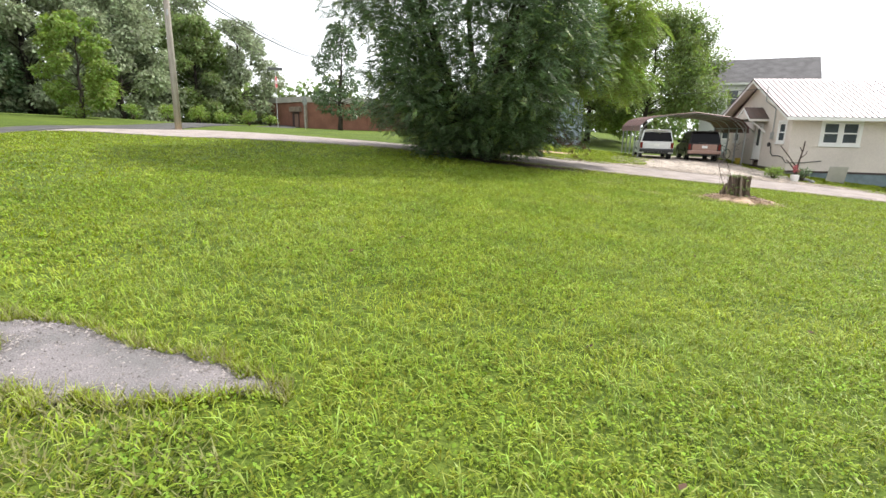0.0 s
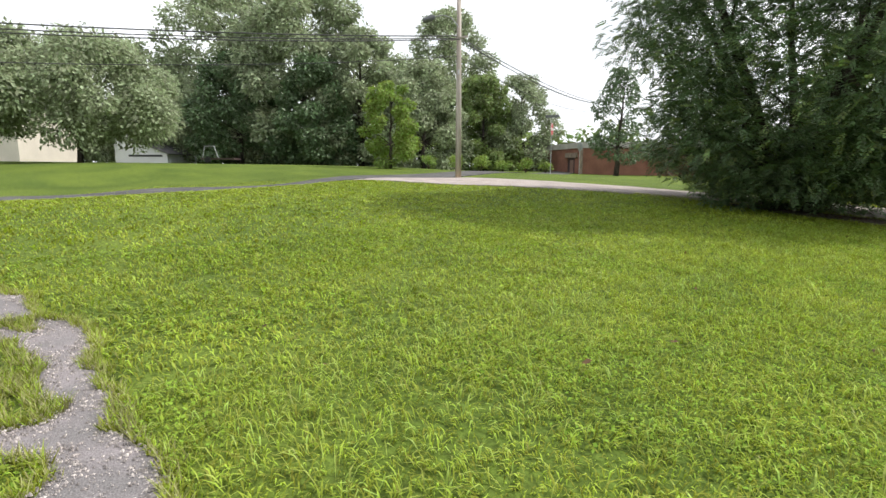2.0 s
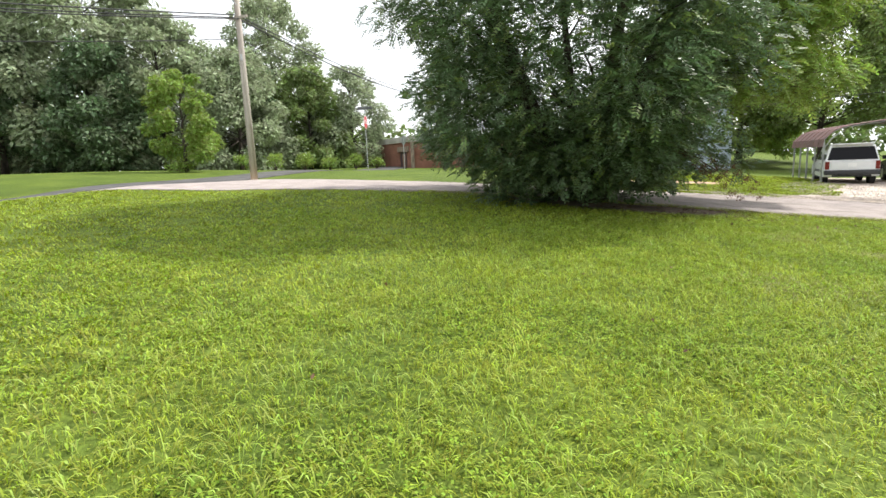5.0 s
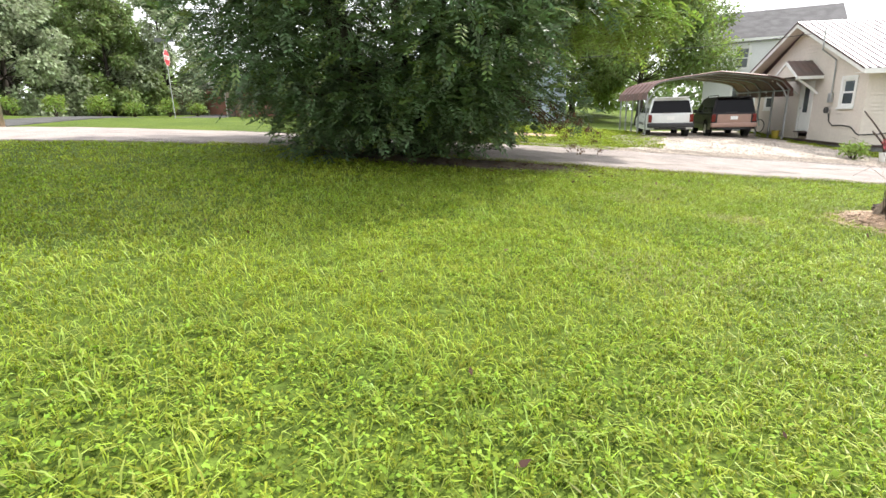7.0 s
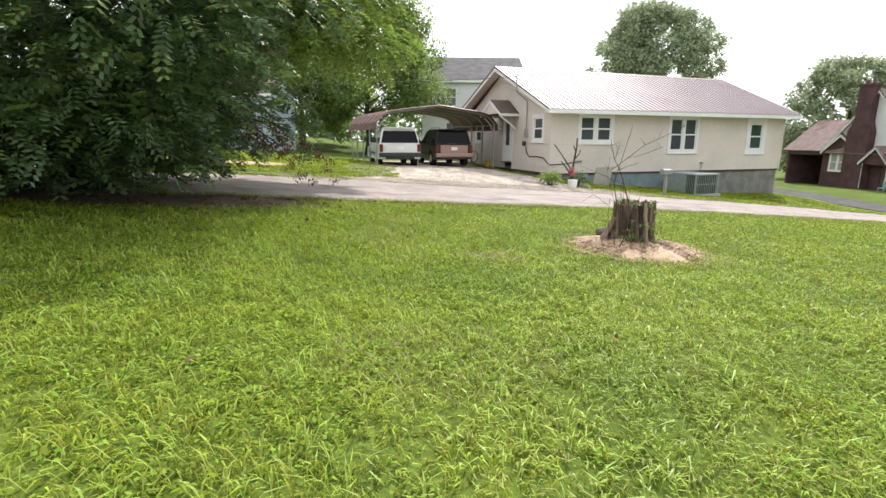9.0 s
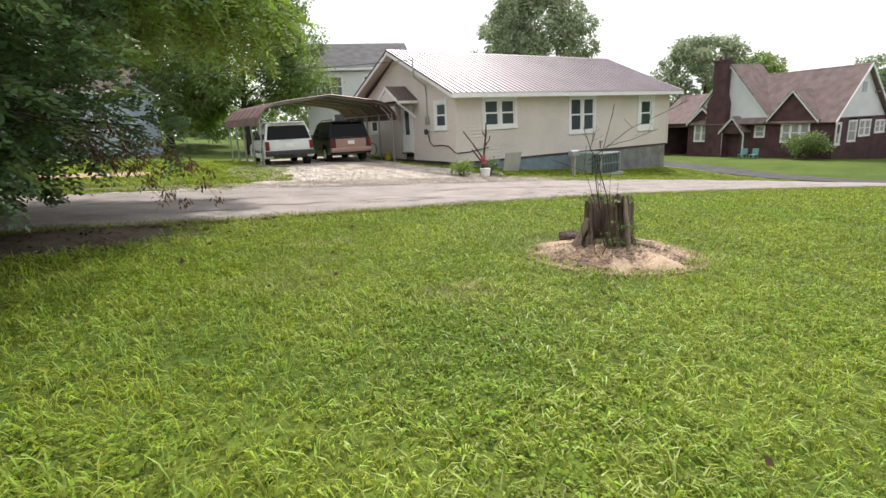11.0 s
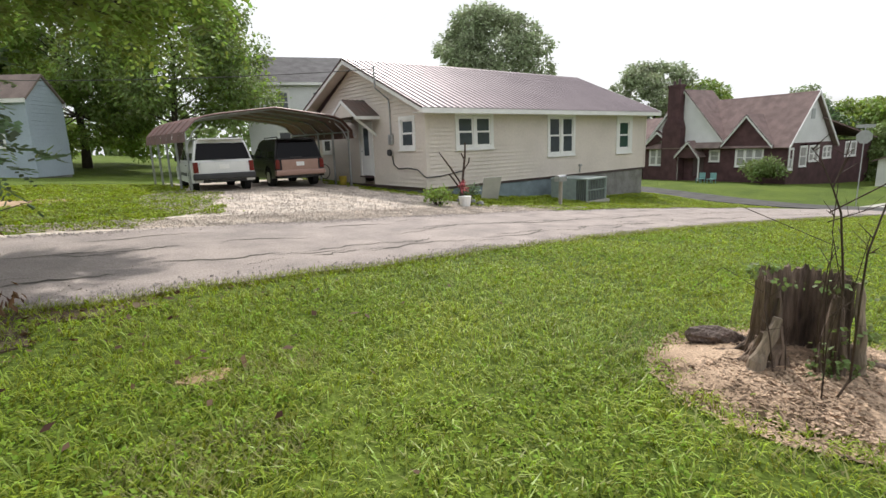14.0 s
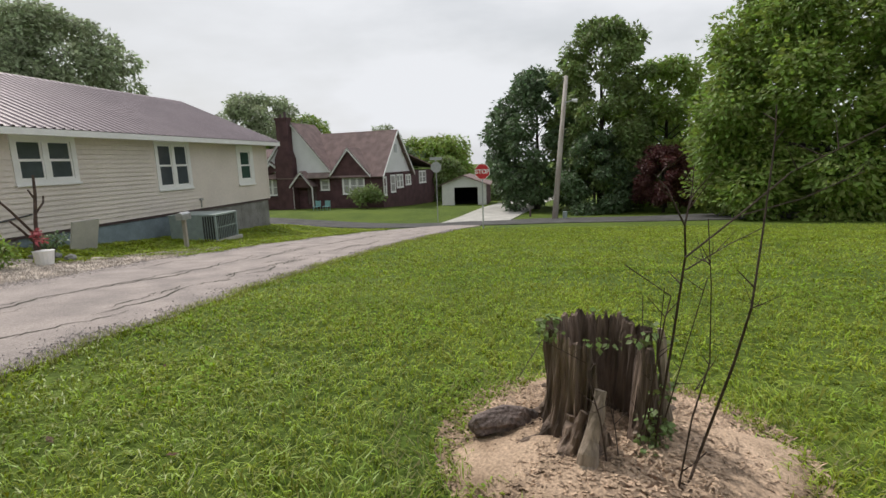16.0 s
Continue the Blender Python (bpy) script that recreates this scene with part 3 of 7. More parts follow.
    for s in (-0.8, 0.8):
        bm = bmesh.new()
        tube(bm, [(-0.03, s, 1.62), (-0.5, s, 1.98), (-0.95, s, 2.28)], 0.06, 4)
        part("bracket", bm, M["white"], hood)
    # meter, mast and cable
    bm = bmesh.new()
    tube(bm, [(-0.06, 2.1, 1.4), (-0.06, 2.1, 2.5), (-0.06, 2.15, 2.9), (-0.62, 2.15, 3.3), (-0.62, 2.15, 4.05)], 0.03, 8)
    part("mast", bm, M["galv"], house)
    part("meter_box", boxes((-0.14, -0.02, 1.98, 2.2, 1.25, 1.62), bevel=0.02), M["galv"], house)
    bm = bmesh.new()
    tube(bm, [(-0.12, 2.1, 0.95), (-0.2, 2.1, 0.95)], 0.12, 14)
    tube(bm, [(-0.05, 2.1, 0.82), (-0.05, 2.0, 0.5), (-0.05, 1.7, 0.34), (-0.05, 1.1, 0.38), (-0.05, 0.5, 0.33), (-0.05, 0.1, 0.1), (-0.05, -0.06, 0.06), (0.6, -0.05, 0.08), (1.6, -0.05, 0.2)], 0.022, 6)
    part("cable", bm, M["wire"], house)
    bm = bmesh.new()
    tube(bm, [(8.7, -0.04, -0.28), (8.7, -0.06, 0.0)], 0.025, 6)
    box(bm, 8.62, 8.78, -0.1, -0.02, 0.0, 0.08)
    part("outlet_box", bm, M["galv"], house)
    # separate blocks that show under the far end
    blk = bmesh.new()
    box(blk, 0, 0.385, 0, 0.03, 0, 0.185, bevel=0.008)
    me = bpy.data.meshes.new("block")
    blk.to_mesh(me)
    blk.free()
    me.materials.append(M["block"])
    for r in range(6):
        for c in range(14):
            x = 8.7 + c * 0.395 + (0.2 if r % 2 else 0)
            z = -0.61 - r * 0.197
            if x > L - 0.45 or z < gz(x, 0) - 0.2:
                continue
            b = new("block", me)
            b.parent = house
            b.location = (x, 0.048 + 0.008 * random.random(), z)
    return house


beige_house()


def simple_gable_house(name, m, L, D, z0, eave, ridge, wallmat, roofmat, label, lap=0.14, ov=0.35, holes=(), ghole=()):
    """A gabled house: the long wall facing -y from (0, 0), ridge along x."""
    h = thing(name, m, label, "house")
    k = (ridge - eave) / (D / 2)
    top = lambda z: (0.0, D) if z < eave else ((z - eave) / k, D - (z - eave) / k)
    for i, (length, mm, tp, hs, zt) in enumerate(((L, pose(0, 0, 0), None, holes, eave), (D, pose(0, D, 0, 0, 0, -90), top, ghole, ridge), (L, pose(L, D, 0, 0, 0, 180), None, (), eave), (D, pose(L, 0, 0, 0, 0, 90), top, (), ridge))):
        wall_boards(new_wall(h, mm, wallmat), length, z0, zt, lap, 0.018, hs, tp)
    part("foundation", boxes((0.05, L - 0.05, 0.06, D - 0.05, z0 - 1.5, z0 - 0.004)), M["block"], h)
    oz = k * ov
    for y0 in (-ov, D + ov):
        bm = bmesh.new()
        slab(bm, (-ov, y0, eave - oz + 0.12), (L + ov, y0, eave - oz + 0.12), (L + ov, D / 2, ridge + 0.12), (-ov, D / 2, ridge + 0.12), 0.1)
        part("roof_slope", bm, M[roofmat], h)
    part("fascia", boxes((-ov, L + ov, -ov - 0.03, -ov - 0.003, eave - oz - 0.1, eave - oz + 0.1)), M["white"], h)
    part("fascia", boxes((-ov, L + ov, D + ov + 0.003, D + ov + 0.03, eave - oz - 0.1, eave - oz + 0.1)), M["white"], h)
    return h


# pale blue house past the lane
bh = simple_gable_house("house", pose(-8.9, 18.0, 0, 0, 0, 180 - 35), 12, 2.8, 0.25, 4.1, 5.3, "bluesiding", "shingle_brown", "pale blue-grey sided house with a brown shingle roof", 0.2, 0.12, [(9.7, 10.7, 1.85, 3.05), (4.6, 5.8, 1.75, 3.05), (1.75, 2.65, 1.75, 3.05)])
bh.matrix_world = Matrix.Translation((-10.5, 18.6, 0)) @ Matrix.Rotation(radians(-35), 4, "Z") @ Matrix.Translation((-12, 0, 0))
window(bh, pose(10.2, 0, 1.75), 1.15, 1.4, 1, "glass", 0.07)
window(bh, pose(5.2, 0, 1.6), 1.5, 1.6, 2, "glass", 0.12)
window(bh, pose(2.2, 0, 1.6), 1.2, 1.6, 1, "glass", 0.12)
bm = bmesh.new()
tube(bm, [(9.9, 0.2, 4.3), (9.9, 0.1, 4.9), (9.9, -0.1, 5.0)], 0.02, 6)
bmesh.ops.create_cone(bm, cap_ends=True, segments=18, radius1=0.42, radius2=0.3, depth=0.05, matrix=Matrix.Translation((9.9, -0.2, 5.05)) @ Matrix.Rotation(radians(70), 4, "X"))
part("dish", bm, M["signback"], bh)

# white two-storey house behind the carport
wh = simple_gable_house("house", pose(2.8, 26.0, 0, 0, 0, -20), 9.0, 9, -0.3, 6.3, 8.7, "whitesiding", "shingle", "white two-storey sided house with a grey shingle roof behind the carport", 0.2, 0.35, [(2.1, 3.1, 4.05, 5.5), (4.9, 5.9, 4.05, 5.5), (2.1, 3.1, 1.05, 2.5)])
for x, z in ((2.6, 3.9), (5.4, 3.9), (2.6, 0.9)):
    window(wh, pose(x, 0, z), 1.15, 1.75, 1, "glass", 0.12)
bm = bmesh.new()
slab(bm, (5.9, -3.2, 2.6), (11.4, -3.2, 2.6), (11.4, -0.02, 5.6), (5.9, -0.02, 5.6), 0.12)
part("porch_roof", bm, M["shingle"], wh)
part("porch_wall", boxes((6.1, 11.1, -2.9, -0.06, -1.2, 2.7)), M["whitesiding"], wh)

# ---- brick house with the steep gables ----


def brick_house():
    TH = 10
    h = thing("house", Matrix.Translation((42, 2.3, 0)) @ Matrix.Rotation(radians(-TH), 4, "Z"), "wine-red brick house with steep white-trimmed gables and brown-red shingles", "house")
    # local: x into the depth, y along the front (towards the chimney)
    FW, z0, ev = 14.9, -5.2, 0.2
    def brick_box(name, *r):
        return part(name, boxes(*r), M["brickwine"], h)
    front_holes = [(2.1, 4.75, -1.95, -0.2), (6.4, 7.45, -1.5, -0.4), (12.95, 14.75, -2.0, -0.1), (8.05, 9.3, -2.95, -0.7)]
    lap = 0.22
    wall_boards(new_wall(h, pose(0, FW, 0, 0, 0, -90), "brickwine", "brick_course"), FW, z0, ev, lap, 0.004, [(FW - b, FW - a, c, d) for a, b, c, d in front_holes], None, thick=0.25)
    wall_boards(new_wall(h, pose(0, 0, 0), "brickwine", "brick_course"), 15.2, z0, ev, lap, 0.004, [(1.95, 3.15, -2.0, -0.1), (3.5, 5.2, -1.6, -0.1), (5.9, 7.4, -1.4, -0.2), (10.0, 12.2, -1.4, 0.1)], None, thick=0.25)
    brick_box("wall", (0.3, 15.2, FW - 0.25, FW, z0, ev), (14.95, 15.2, 0.26, FW - 0.26, z0, ev))
    # main roof, ridge along the front at x = 4
    peakx, peakz = 3.65, 4.75
    bm = bmesh.new()
    slab(bm, (-0.4, -0.35, ev - 0.35), (-0.4, FW + 0.2, ev - 0.35), (peakx, FW + 0.2, peakz), (peakx, -0.35, peakz), 0.12)
    part("roof_slope", bm, M["shingle_red"], h)
    bm = bmesh.new()
    slab(bm, (7.9, -0.35, ev - 0.35), (7.9, FW + 0.2, ev - 0.35), (peakx, FW + 0.2, peakz), (peakx, -0.35, peakz), 0.12)
    part("roof_slope", bm, M["shingle_red"], h)
    bm = bmesh.new()
    slab(bm, (5.2, -0.3, 2.4), (15.6, -0.5, 0.35), (15.6, 7, 1.2), (6.0, 7, 3.6), 0.12)
    part("roof_slope", bm, M["shingle_red"], h)
    bm = bmesh.new()
    slab(bm, (6.0, 7, 3.6), (15.6, 7, 1.2), (15.6, FW, 0.3), (6.0, FW, 0.6), 0.12)
    part("roof_slope", bm, M["shingle_red"], h)
    # white gable on the side wall
    part("side_gable", prism(bmesh.new(), [(0.0, ev - 0.05), (7.3, ev - 0.05), (peakx, peakz - 0.25)], 0.02, 0.14, "y"), M["whitesiding"], h)
    bm = bmesh.new()
    for a, b in (((-0.5, ev - 0.55), (peakx, peakz)), ((7.9, ev - 0.5), (peakx, peakz))):
        prism(bm, [(a[0], a[1]), (a[0], a[1] + 0.24), (b[0], b[1] + 0.02), (b[0], b[1] - 0.24)], -0.42, -0.34, "y")
    part("gable_trim", bm, M["white"], h)
    part("eave_trim", boxes((-0.02, -0.0, 0.0, FW, ev - 0.25, ev - 0.05)), M["white"], h)
    part("gable_vent", boxes((3.3, 3.9, -0.02, 0.015, 2.3, 3.2)), M["signback"], h)
    # big front gable behind the chimney: white face
    def front_gable(y0, yp, y1, ze0, zp, ze1, face, depth, out=0.06, trim=0.22, rear=None):
        part("front_gable", prism(bmesh.new(), [(y0, ze0), (y1, ze1), (yp, zp)], -out, -out + 0.12, "x"), M[face], h)
        b1, b2 = bmesh.new(), bmesh.new()
        for (ya, za) in ((y0, ze0), (y1, ze1)):
            prism(b1, [(ya, za - 0.12), (ya, za + trim), (yp, zp + trim), (yp, zp - 0.12)], -out - 0.3, -out - 0.24, "x")
            slab(b2, (-out - 0.3, ya, za + trim), (depth, ya, za + trim), (depth, yp, zp + trim), (-out - 0.3, yp, zp + trim), 0.1)
        part("gable_trim", b1, M["white"], h)
        part("gable_roof", b2, M["shingle_red"], h)
    front_gable(5.9, 10.5, 15.0, 0.35, 5.65, 0.6, "whitesiding", 4.3)
    front_gable(1.1, 3.68, 6.0, -0.1, 2.75, 0.0, "brickwine", 2.4, out=0.25)
    part("brick_bay", boxes((-0.24, -0.01, 1.6, 5.6, -0.1, 0.6)), M["brickwine"], h)
    front_gable(12.6, 13.6, 15.6, 0.9, 1.6, -0.15, "brickwine", 2.0, out=0.15)
    # porch gable
    front_gable(7.8, 9.2, 10.7, -1.15, 0.5, -1.05, "brickwine", 0.5, out=0.9, trim=0.16)
    for y0 in (7.95, 10.35):
        part("porch_post", boxes((-0.95, -0.83, y0, y0 + 0.1, -3.4, -1.0)), M["white"], h)
    bm = bmesh.new()
    slab(bm, (-1.0, 6.0, -0.1), (-1.0, 12.4, -0.1), (0.5, 12.4, 0.75), (0.5, 6.0, 0.75), 0.1)
    part("porch_roof", bm, M["shingle_brown"], h)
    part("porch_recess", boxes((0.02, 0.28, 8.1, 9.25, -3.0, -0.75)), M["trimdark"], h)
    # chimney
    bm = bmesh.new()
    box(bm, -0.95, -0.10, 10.3, 12.5, z0, 2.0)
    prism(bm, [(10.3, 2.0), (12.5, 2.0), (12.05, 2.9), (10.6, 2.9)], -0.95, -0.1, "x")
    box(bm, -0.85, -0.1, 10.6, 12.05, 2.9, 6.2)
    box(bm, -0.92, -0.03, 10.52, 12.13, 6.2, 6.4)
    part("chimney", bm, M["brickwine"], h)
    bm = bmesh.new()
    tube(bm, [(-0.5, 11.0, 6.4), (-0.5, 11.0, 7.0)], 0.14, 8)
    tube(bm, [(-0.5, 11.6, 6.4), (-0.5, 11.6, 6.8)], 0.14, 8)
    part("chimney_pot", bm, M["trimdark"], h)
    # open wing with a parking bay on the far side of the chimney
    brick_box("wing_wall", (0.3, 8.2, 20.1, 20.35, z0, ev - 0.1), (7.95, 8.2, FW + 0.02, 20.08, z0, ev - 0.1), (0.3, 0.5, FW + 0.02, 15.9, z0, ev - 0.1))
    # dark sheet before the back wall, for the shade in the bay
    part("bay_shade", boxes((7.7, 7.94, FW + 0.03, 20.05, z0, ev - 0.12)), M["black"], h)
    part("bay_header", boxes((0.25, 0.5, 15.91, 20.09, ev - 0.62, ev - 0.1)), M["trimdark"], h)
    for xa, xb in ((-0.2, 4.2), (8.6, 4.2)):
        bm = bmesh.new()
        slab(bm, (xa, FW + 0.21, 0.05), (xa, 20.7, 0.05), (4.2, 20.7, 3.35), (4.2, FW + 0.21, 3.35), 0.12)
        part("wing_roof", bm, M["shingle_red"], h)
    # windows
    wf = lambda y, z, w, hh, s: window(h, pose(-0.0, y, z, 0, 0, -90), w, hh, s, "curtain", 0.14)
    wf(3.42, -1.98, 2.7, 1.85, 3)
    wf(6.92, -1.52, 1.15, 1.2, 1)
    wf(13.85, -2.02, 1.9, 1.95, 2)
    for x0, x1, a, b, s in ((1.95, 3.15, -2.0, -0.1, 1), (3.5, 5.2, -1.6, -0.1, 2), (5.9, 7.4, -1.4, -0.2, 2), (10.0, 12.2, -1.4, 0.1, 2)):
        window(h, pose((x0 + x1) / 2, 0, a), x1 - x0 + 0.06, b - a + 0.03, s, "curtain", 0.13)
    window(h, pose(0.55, 0, -2.2), 0.8, 2.0, 1, "curtain", 0.2)
    return h


brick_house()


def garage():
    g = thing("garage", Matrix.Translation((47.4, -8.0, -3.9)), "small open garage with a white gable front and a brown roof", "garage")
    W, Hh, pk = 5.0, 2.45, 3.35
    part("front_wall", boxes((0, 0.15, 0, 0.95, 0, Hh), (0, 0.15, 3.6, W, 0, Hh), (0, 0.15, 0.95, 3.6, 2.1, Hh)), M["white"], g)
    part("gable", prism(bmesh.new(), [(0, Hh), (W, Hh), (W / 2, pk)], 0, 0.15, "x"), M["white"], g)
    part("wall", boxes((0.16, 6, 0, 0.15, 0, Hh), (0.16, 6, W - 0.15, W, 0, Hh), (5.85, 6, 0.16, W - 0.16, 0, Hh)), M["brickwine"], g)
    # back and floor coloured near-black for the shade in the garage
    part("inside", boxes((5.7, 5.84, 0.16, W - 0.16, 0, Hh)), M["black"], g)
    part("floor", boxes((0.1, 5.7, 0.16, W - 0.16, -0.1, 0.02)), M["black"], g)
    bm = bmesh.new()
    for y in (-0.45, W + 0.45):
        slab(bm, (-0.35, y, Hh - 0.1), (6.3, y, Hh - 0.1), (6.3, W / 2, pk + 0.12), (-0.35, W / 2, pk + 0.12), 0.1)
    part("roof", bm, M["shingle_red"], g)
    return g


garage()


def far_brick_building():
    g = thing("building", Matrix.Identity(4), "long low red-brown brick building with a pale flat parapet", "building")
    A, Lp, R = (-40.3, 28.7), (-56, 40), (-8, 47)
    z0, z1 = 0.6, 4.1
    for (p, q) in ((Lp, A), (A, R)):
        d = math.hypot(q[0] - p[0], q[1] - p[1])
        m = Matrix.Translation((p[0], p[1], 0)) @ Matrix.Rotation(math.atan2(q[1] - p[1], q[0] - p[0]), 4, "Z")
        part("wall", boxes((0.0, d, 0, 0.3, z0, z1)), M["brickred"], g).matrix_local = m
        part("parapet", boxes((-0.2, d + 0.1, -0.15, 0.5, z1, z1 + 0.65)), M["concrete"], g).matrix_local = m
        if p == A:
            part("doorway", boxes((0.0, 0.4, -0.35, -0.02, z0, z1 - 0.02)), M["barewood"], g).matrix_local = m
            for i in range(9):
                part("pilaster", boxes((4 + i * 3.6, 4.4 + i * 3.6, -0.12, -0.01, z0, z1 - 0.01)), M["brickred"], g).matrix_local = m
        else:
            part("doorway", boxes((d - 2.6, d - 1.0, -0.06, -0.01, z0, 3.0)), M["trimdark"], g).matrix_local = m
            part("lintel", boxes((d - 2.9, d - 0.3, -0.3, -0.01, 3.02, 3.6)), M["barewood"], g).matrix_local = m
            part("door_leaf", boxes((d - 2.0, d - 1.15, -0.1, -0.065, z0, 2.75)), M["cartan"], g).matrix_local = m
    part("roof", prism(bmesh.new(), [(Lp[0], Lp[1] + .5), (A[0], A[1] + .5), (R[0], R[1] + .5), (-20, 75), (-60, 62)], 4.1, 4.2, "z"), M["shingle"], g)
    return g


far_brick_building()

# white garage, sided house and trailer at the far side of the west field
def west_things():
    g = thing("garage", Matrix.Translation((-87.2, -4.0, 1.9)) @ Matrix.Rotation(radians(41), 4, "Z"), "white gabled garage at the edge of the woods", "garage")
    W = 6.2
    part("front_wall", boxes((0, W, 0, 0.15, 0, 1.7)), M["whitesiding"], g)
    part("gable", prism(bmesh.new(), [(-0.3, 1.7), (W, 1.7), (0.3, 4.2), (-0.3, 4.2)], 0.0, 0.15, "y"), M["whitesiding"], g)
    part("door_strip", boxes((1.4, 5.6, -0.03, -0.005, 1.25, 1.5), (1.4, 5.6, -0.03, -0.005, 0.0, 0.35)), M["plasticdark"], g)
    part("wall", boxes((-0.3, 0, 0, 8, 0, 4.1), (W - 0.15, W, 0.16, 8, 0, 1.7)), M["whitesiding"], g)
    bm = bmesh.new()
    slab(bm, (-0.4, -0.3, 4.35), (W + 0.4, -0.3, 1.65), (W + 0.4, 8, 1.65), (-0.4, 8, 4.35), 0.12)
    part("roof", bm, M["shingle"], g)
    h = simple_gable_house("house", Matrix.Translation((-99.3, -27.2, 0)) @ Matrix.Rotation(radians(38), 4, "Z"), 20.5, 9, 2.0, 6.3, 8.5, "beige", "shingle", "beige sided house seen past a field tree", lap=0.2)
    t = thing("utility_trailer", Matrix.Translation((-69.2, -2.0, gz(-69, -1.8) + 0.1)) @ Matrix.Rotation(radians(40), 4, "Z"), "small dark utility trailer with a raised tubular frame", "trailer")
    part("bed", boxes((0, 3.6, 0, 1.8, 0.35, 0.5)), M["trimdark"], t)
    bm = bmesh.new()
    tube(bm, [(0.2, 0.1, 0.5), (0.5, 0.1, 1.75), (1.5, 0.1, 1.75), (1.9, 0.1, 0.5)], 0.05, 6)
    part("rack", bm, M["galv"], t)
    for x in (0.8,):
        bm = bmesh.new()
        tube(bm, [(x, -0.2, 0.32), (x, -0.02, 0.32)], 0.32, 14)
        part("wheel", bm, M["rubber"], t)


west_things()

# ---- trees and plants ----


def leaf_cards(centres, radii, count, size, rng, droop=0.5, shell=0.55, aspect=0.55, flat=0.75):
    """Folded leaves, scattered in clumps. Returns points and quads."""
    centres, radii = np.asarray(centres), np.asarray(radii)
    n = len(centres)
    w = (radii.prod(1) if radii.ndim > 1 else radii ** 3) ** 0.67
    pick = rng.choice(n, size=count, p=w / w.sum())
    d = rng.normal(size=(count, 3))
    d /= np.linalg.norm(d, axis=1)[:, None]
    rr = shell + (1 - shell) * rng.random(count) ** 0.5
    R = radii[pick] if radii.ndim > 1 else radii[pick][:, None] * np.array([1, 1, flat])
    pos = centres[pick] + d * rr[:, None] * R * (0.8 + 0.42 * rng.random((count, 1)) ** 2)
    out = d.copy()
    out[:, 2] = out[:, 2] * 0.5 - droop
    out += rng.normal(size=(count, 3)) * 0.55
    out /= np.linalg.norm(out, axis=1)[:, None]
    up = d + rng.normal(size=(count, 3)) * 0.45 + np.array([0, 0, 0.5])
    side = np.cross(out, up)
    side /= np.linalg.norm(side, axis=1)[:, None] + 1e-9
    nrm = np.cross(side, out)
    s = (size * (0.6 + 0.8 * rng.random(count)))[:, None]
    a = pos
    b = pos + out * s * 0.5 + side * s * aspect * 0.5 + nrm * s * 0.08
    c = pos + out * s
    e = pos + out * s * 0.5 - side * s * aspect * 0.5 + nrm * s * 0.08
    co = np.stack([a, b, c, e], 1).reshape(-1, 3)
    return co, np.arange(count * 4).reshape(-1, 4)


def limbs(bm, base, clumps, r0, height, rng, rnd, stems=1, spread=0.5, fork=0.35):
    """Stems with limbs that reach for the clumps."""
    base = Vector(base)
    tops = []
    for s in range(stems):
        a = 2 * math.pi * s / max(stems, 1) + rnd.uniform(-0.4, 0.4)
        off = Vector((math.cos(a), math.sin(a), 0)) * (spread * 0.35 if stems > 1 else 0)
        lean = Vector((math.cos(a), math.sin(a), 0)) * (spread * height * 0.22 if stems > 1 else rnd.uniform(0, 0.05) * height)
        pts, rad = [], []
        for i in range(7):
            t = i / 6
            pts.append(base + off + lean * t ** 1.3 + Vector((rnd.uniform(-1, 1), rnd.uniform(-1, 1), 0)) * 0.012 * height * (0 if i == 0 else 1) + Vector((0, 0, height * 0.82 * t - (0.25 if i == 0 else 0))))
            rad.append(r0 * (1.25 if i == 0 else (1 - 0.88 * t) ** 0.9 + 0.03))
        tube(bm, pts, rad, 9, 0.06, rnd)
        tops.append(pts)
    for c in clumps:
        c = Vector(c)
        pts = min(tops, key=lambda p: (p[3] - c).length)
        h = max(fork, min(0.95, ((c.z - base.z) / (height * 0.82)) - 0.12 - 0.12 * rnd.random()))
        i = min(5, int(h * 6))
        p0 = pts[i].lerp(pts[i + 1], h * 6 - i)
        mid = p0.lerp(c, 0.5) + Vector((0, 0, 0.08 * (c - p0).length))
        r = r0 * 0.26 * (1.1 - 0.6 * h)
        tube(bm, [p0, mid, c], [r, r * 0.55, r * 0.15], 5)


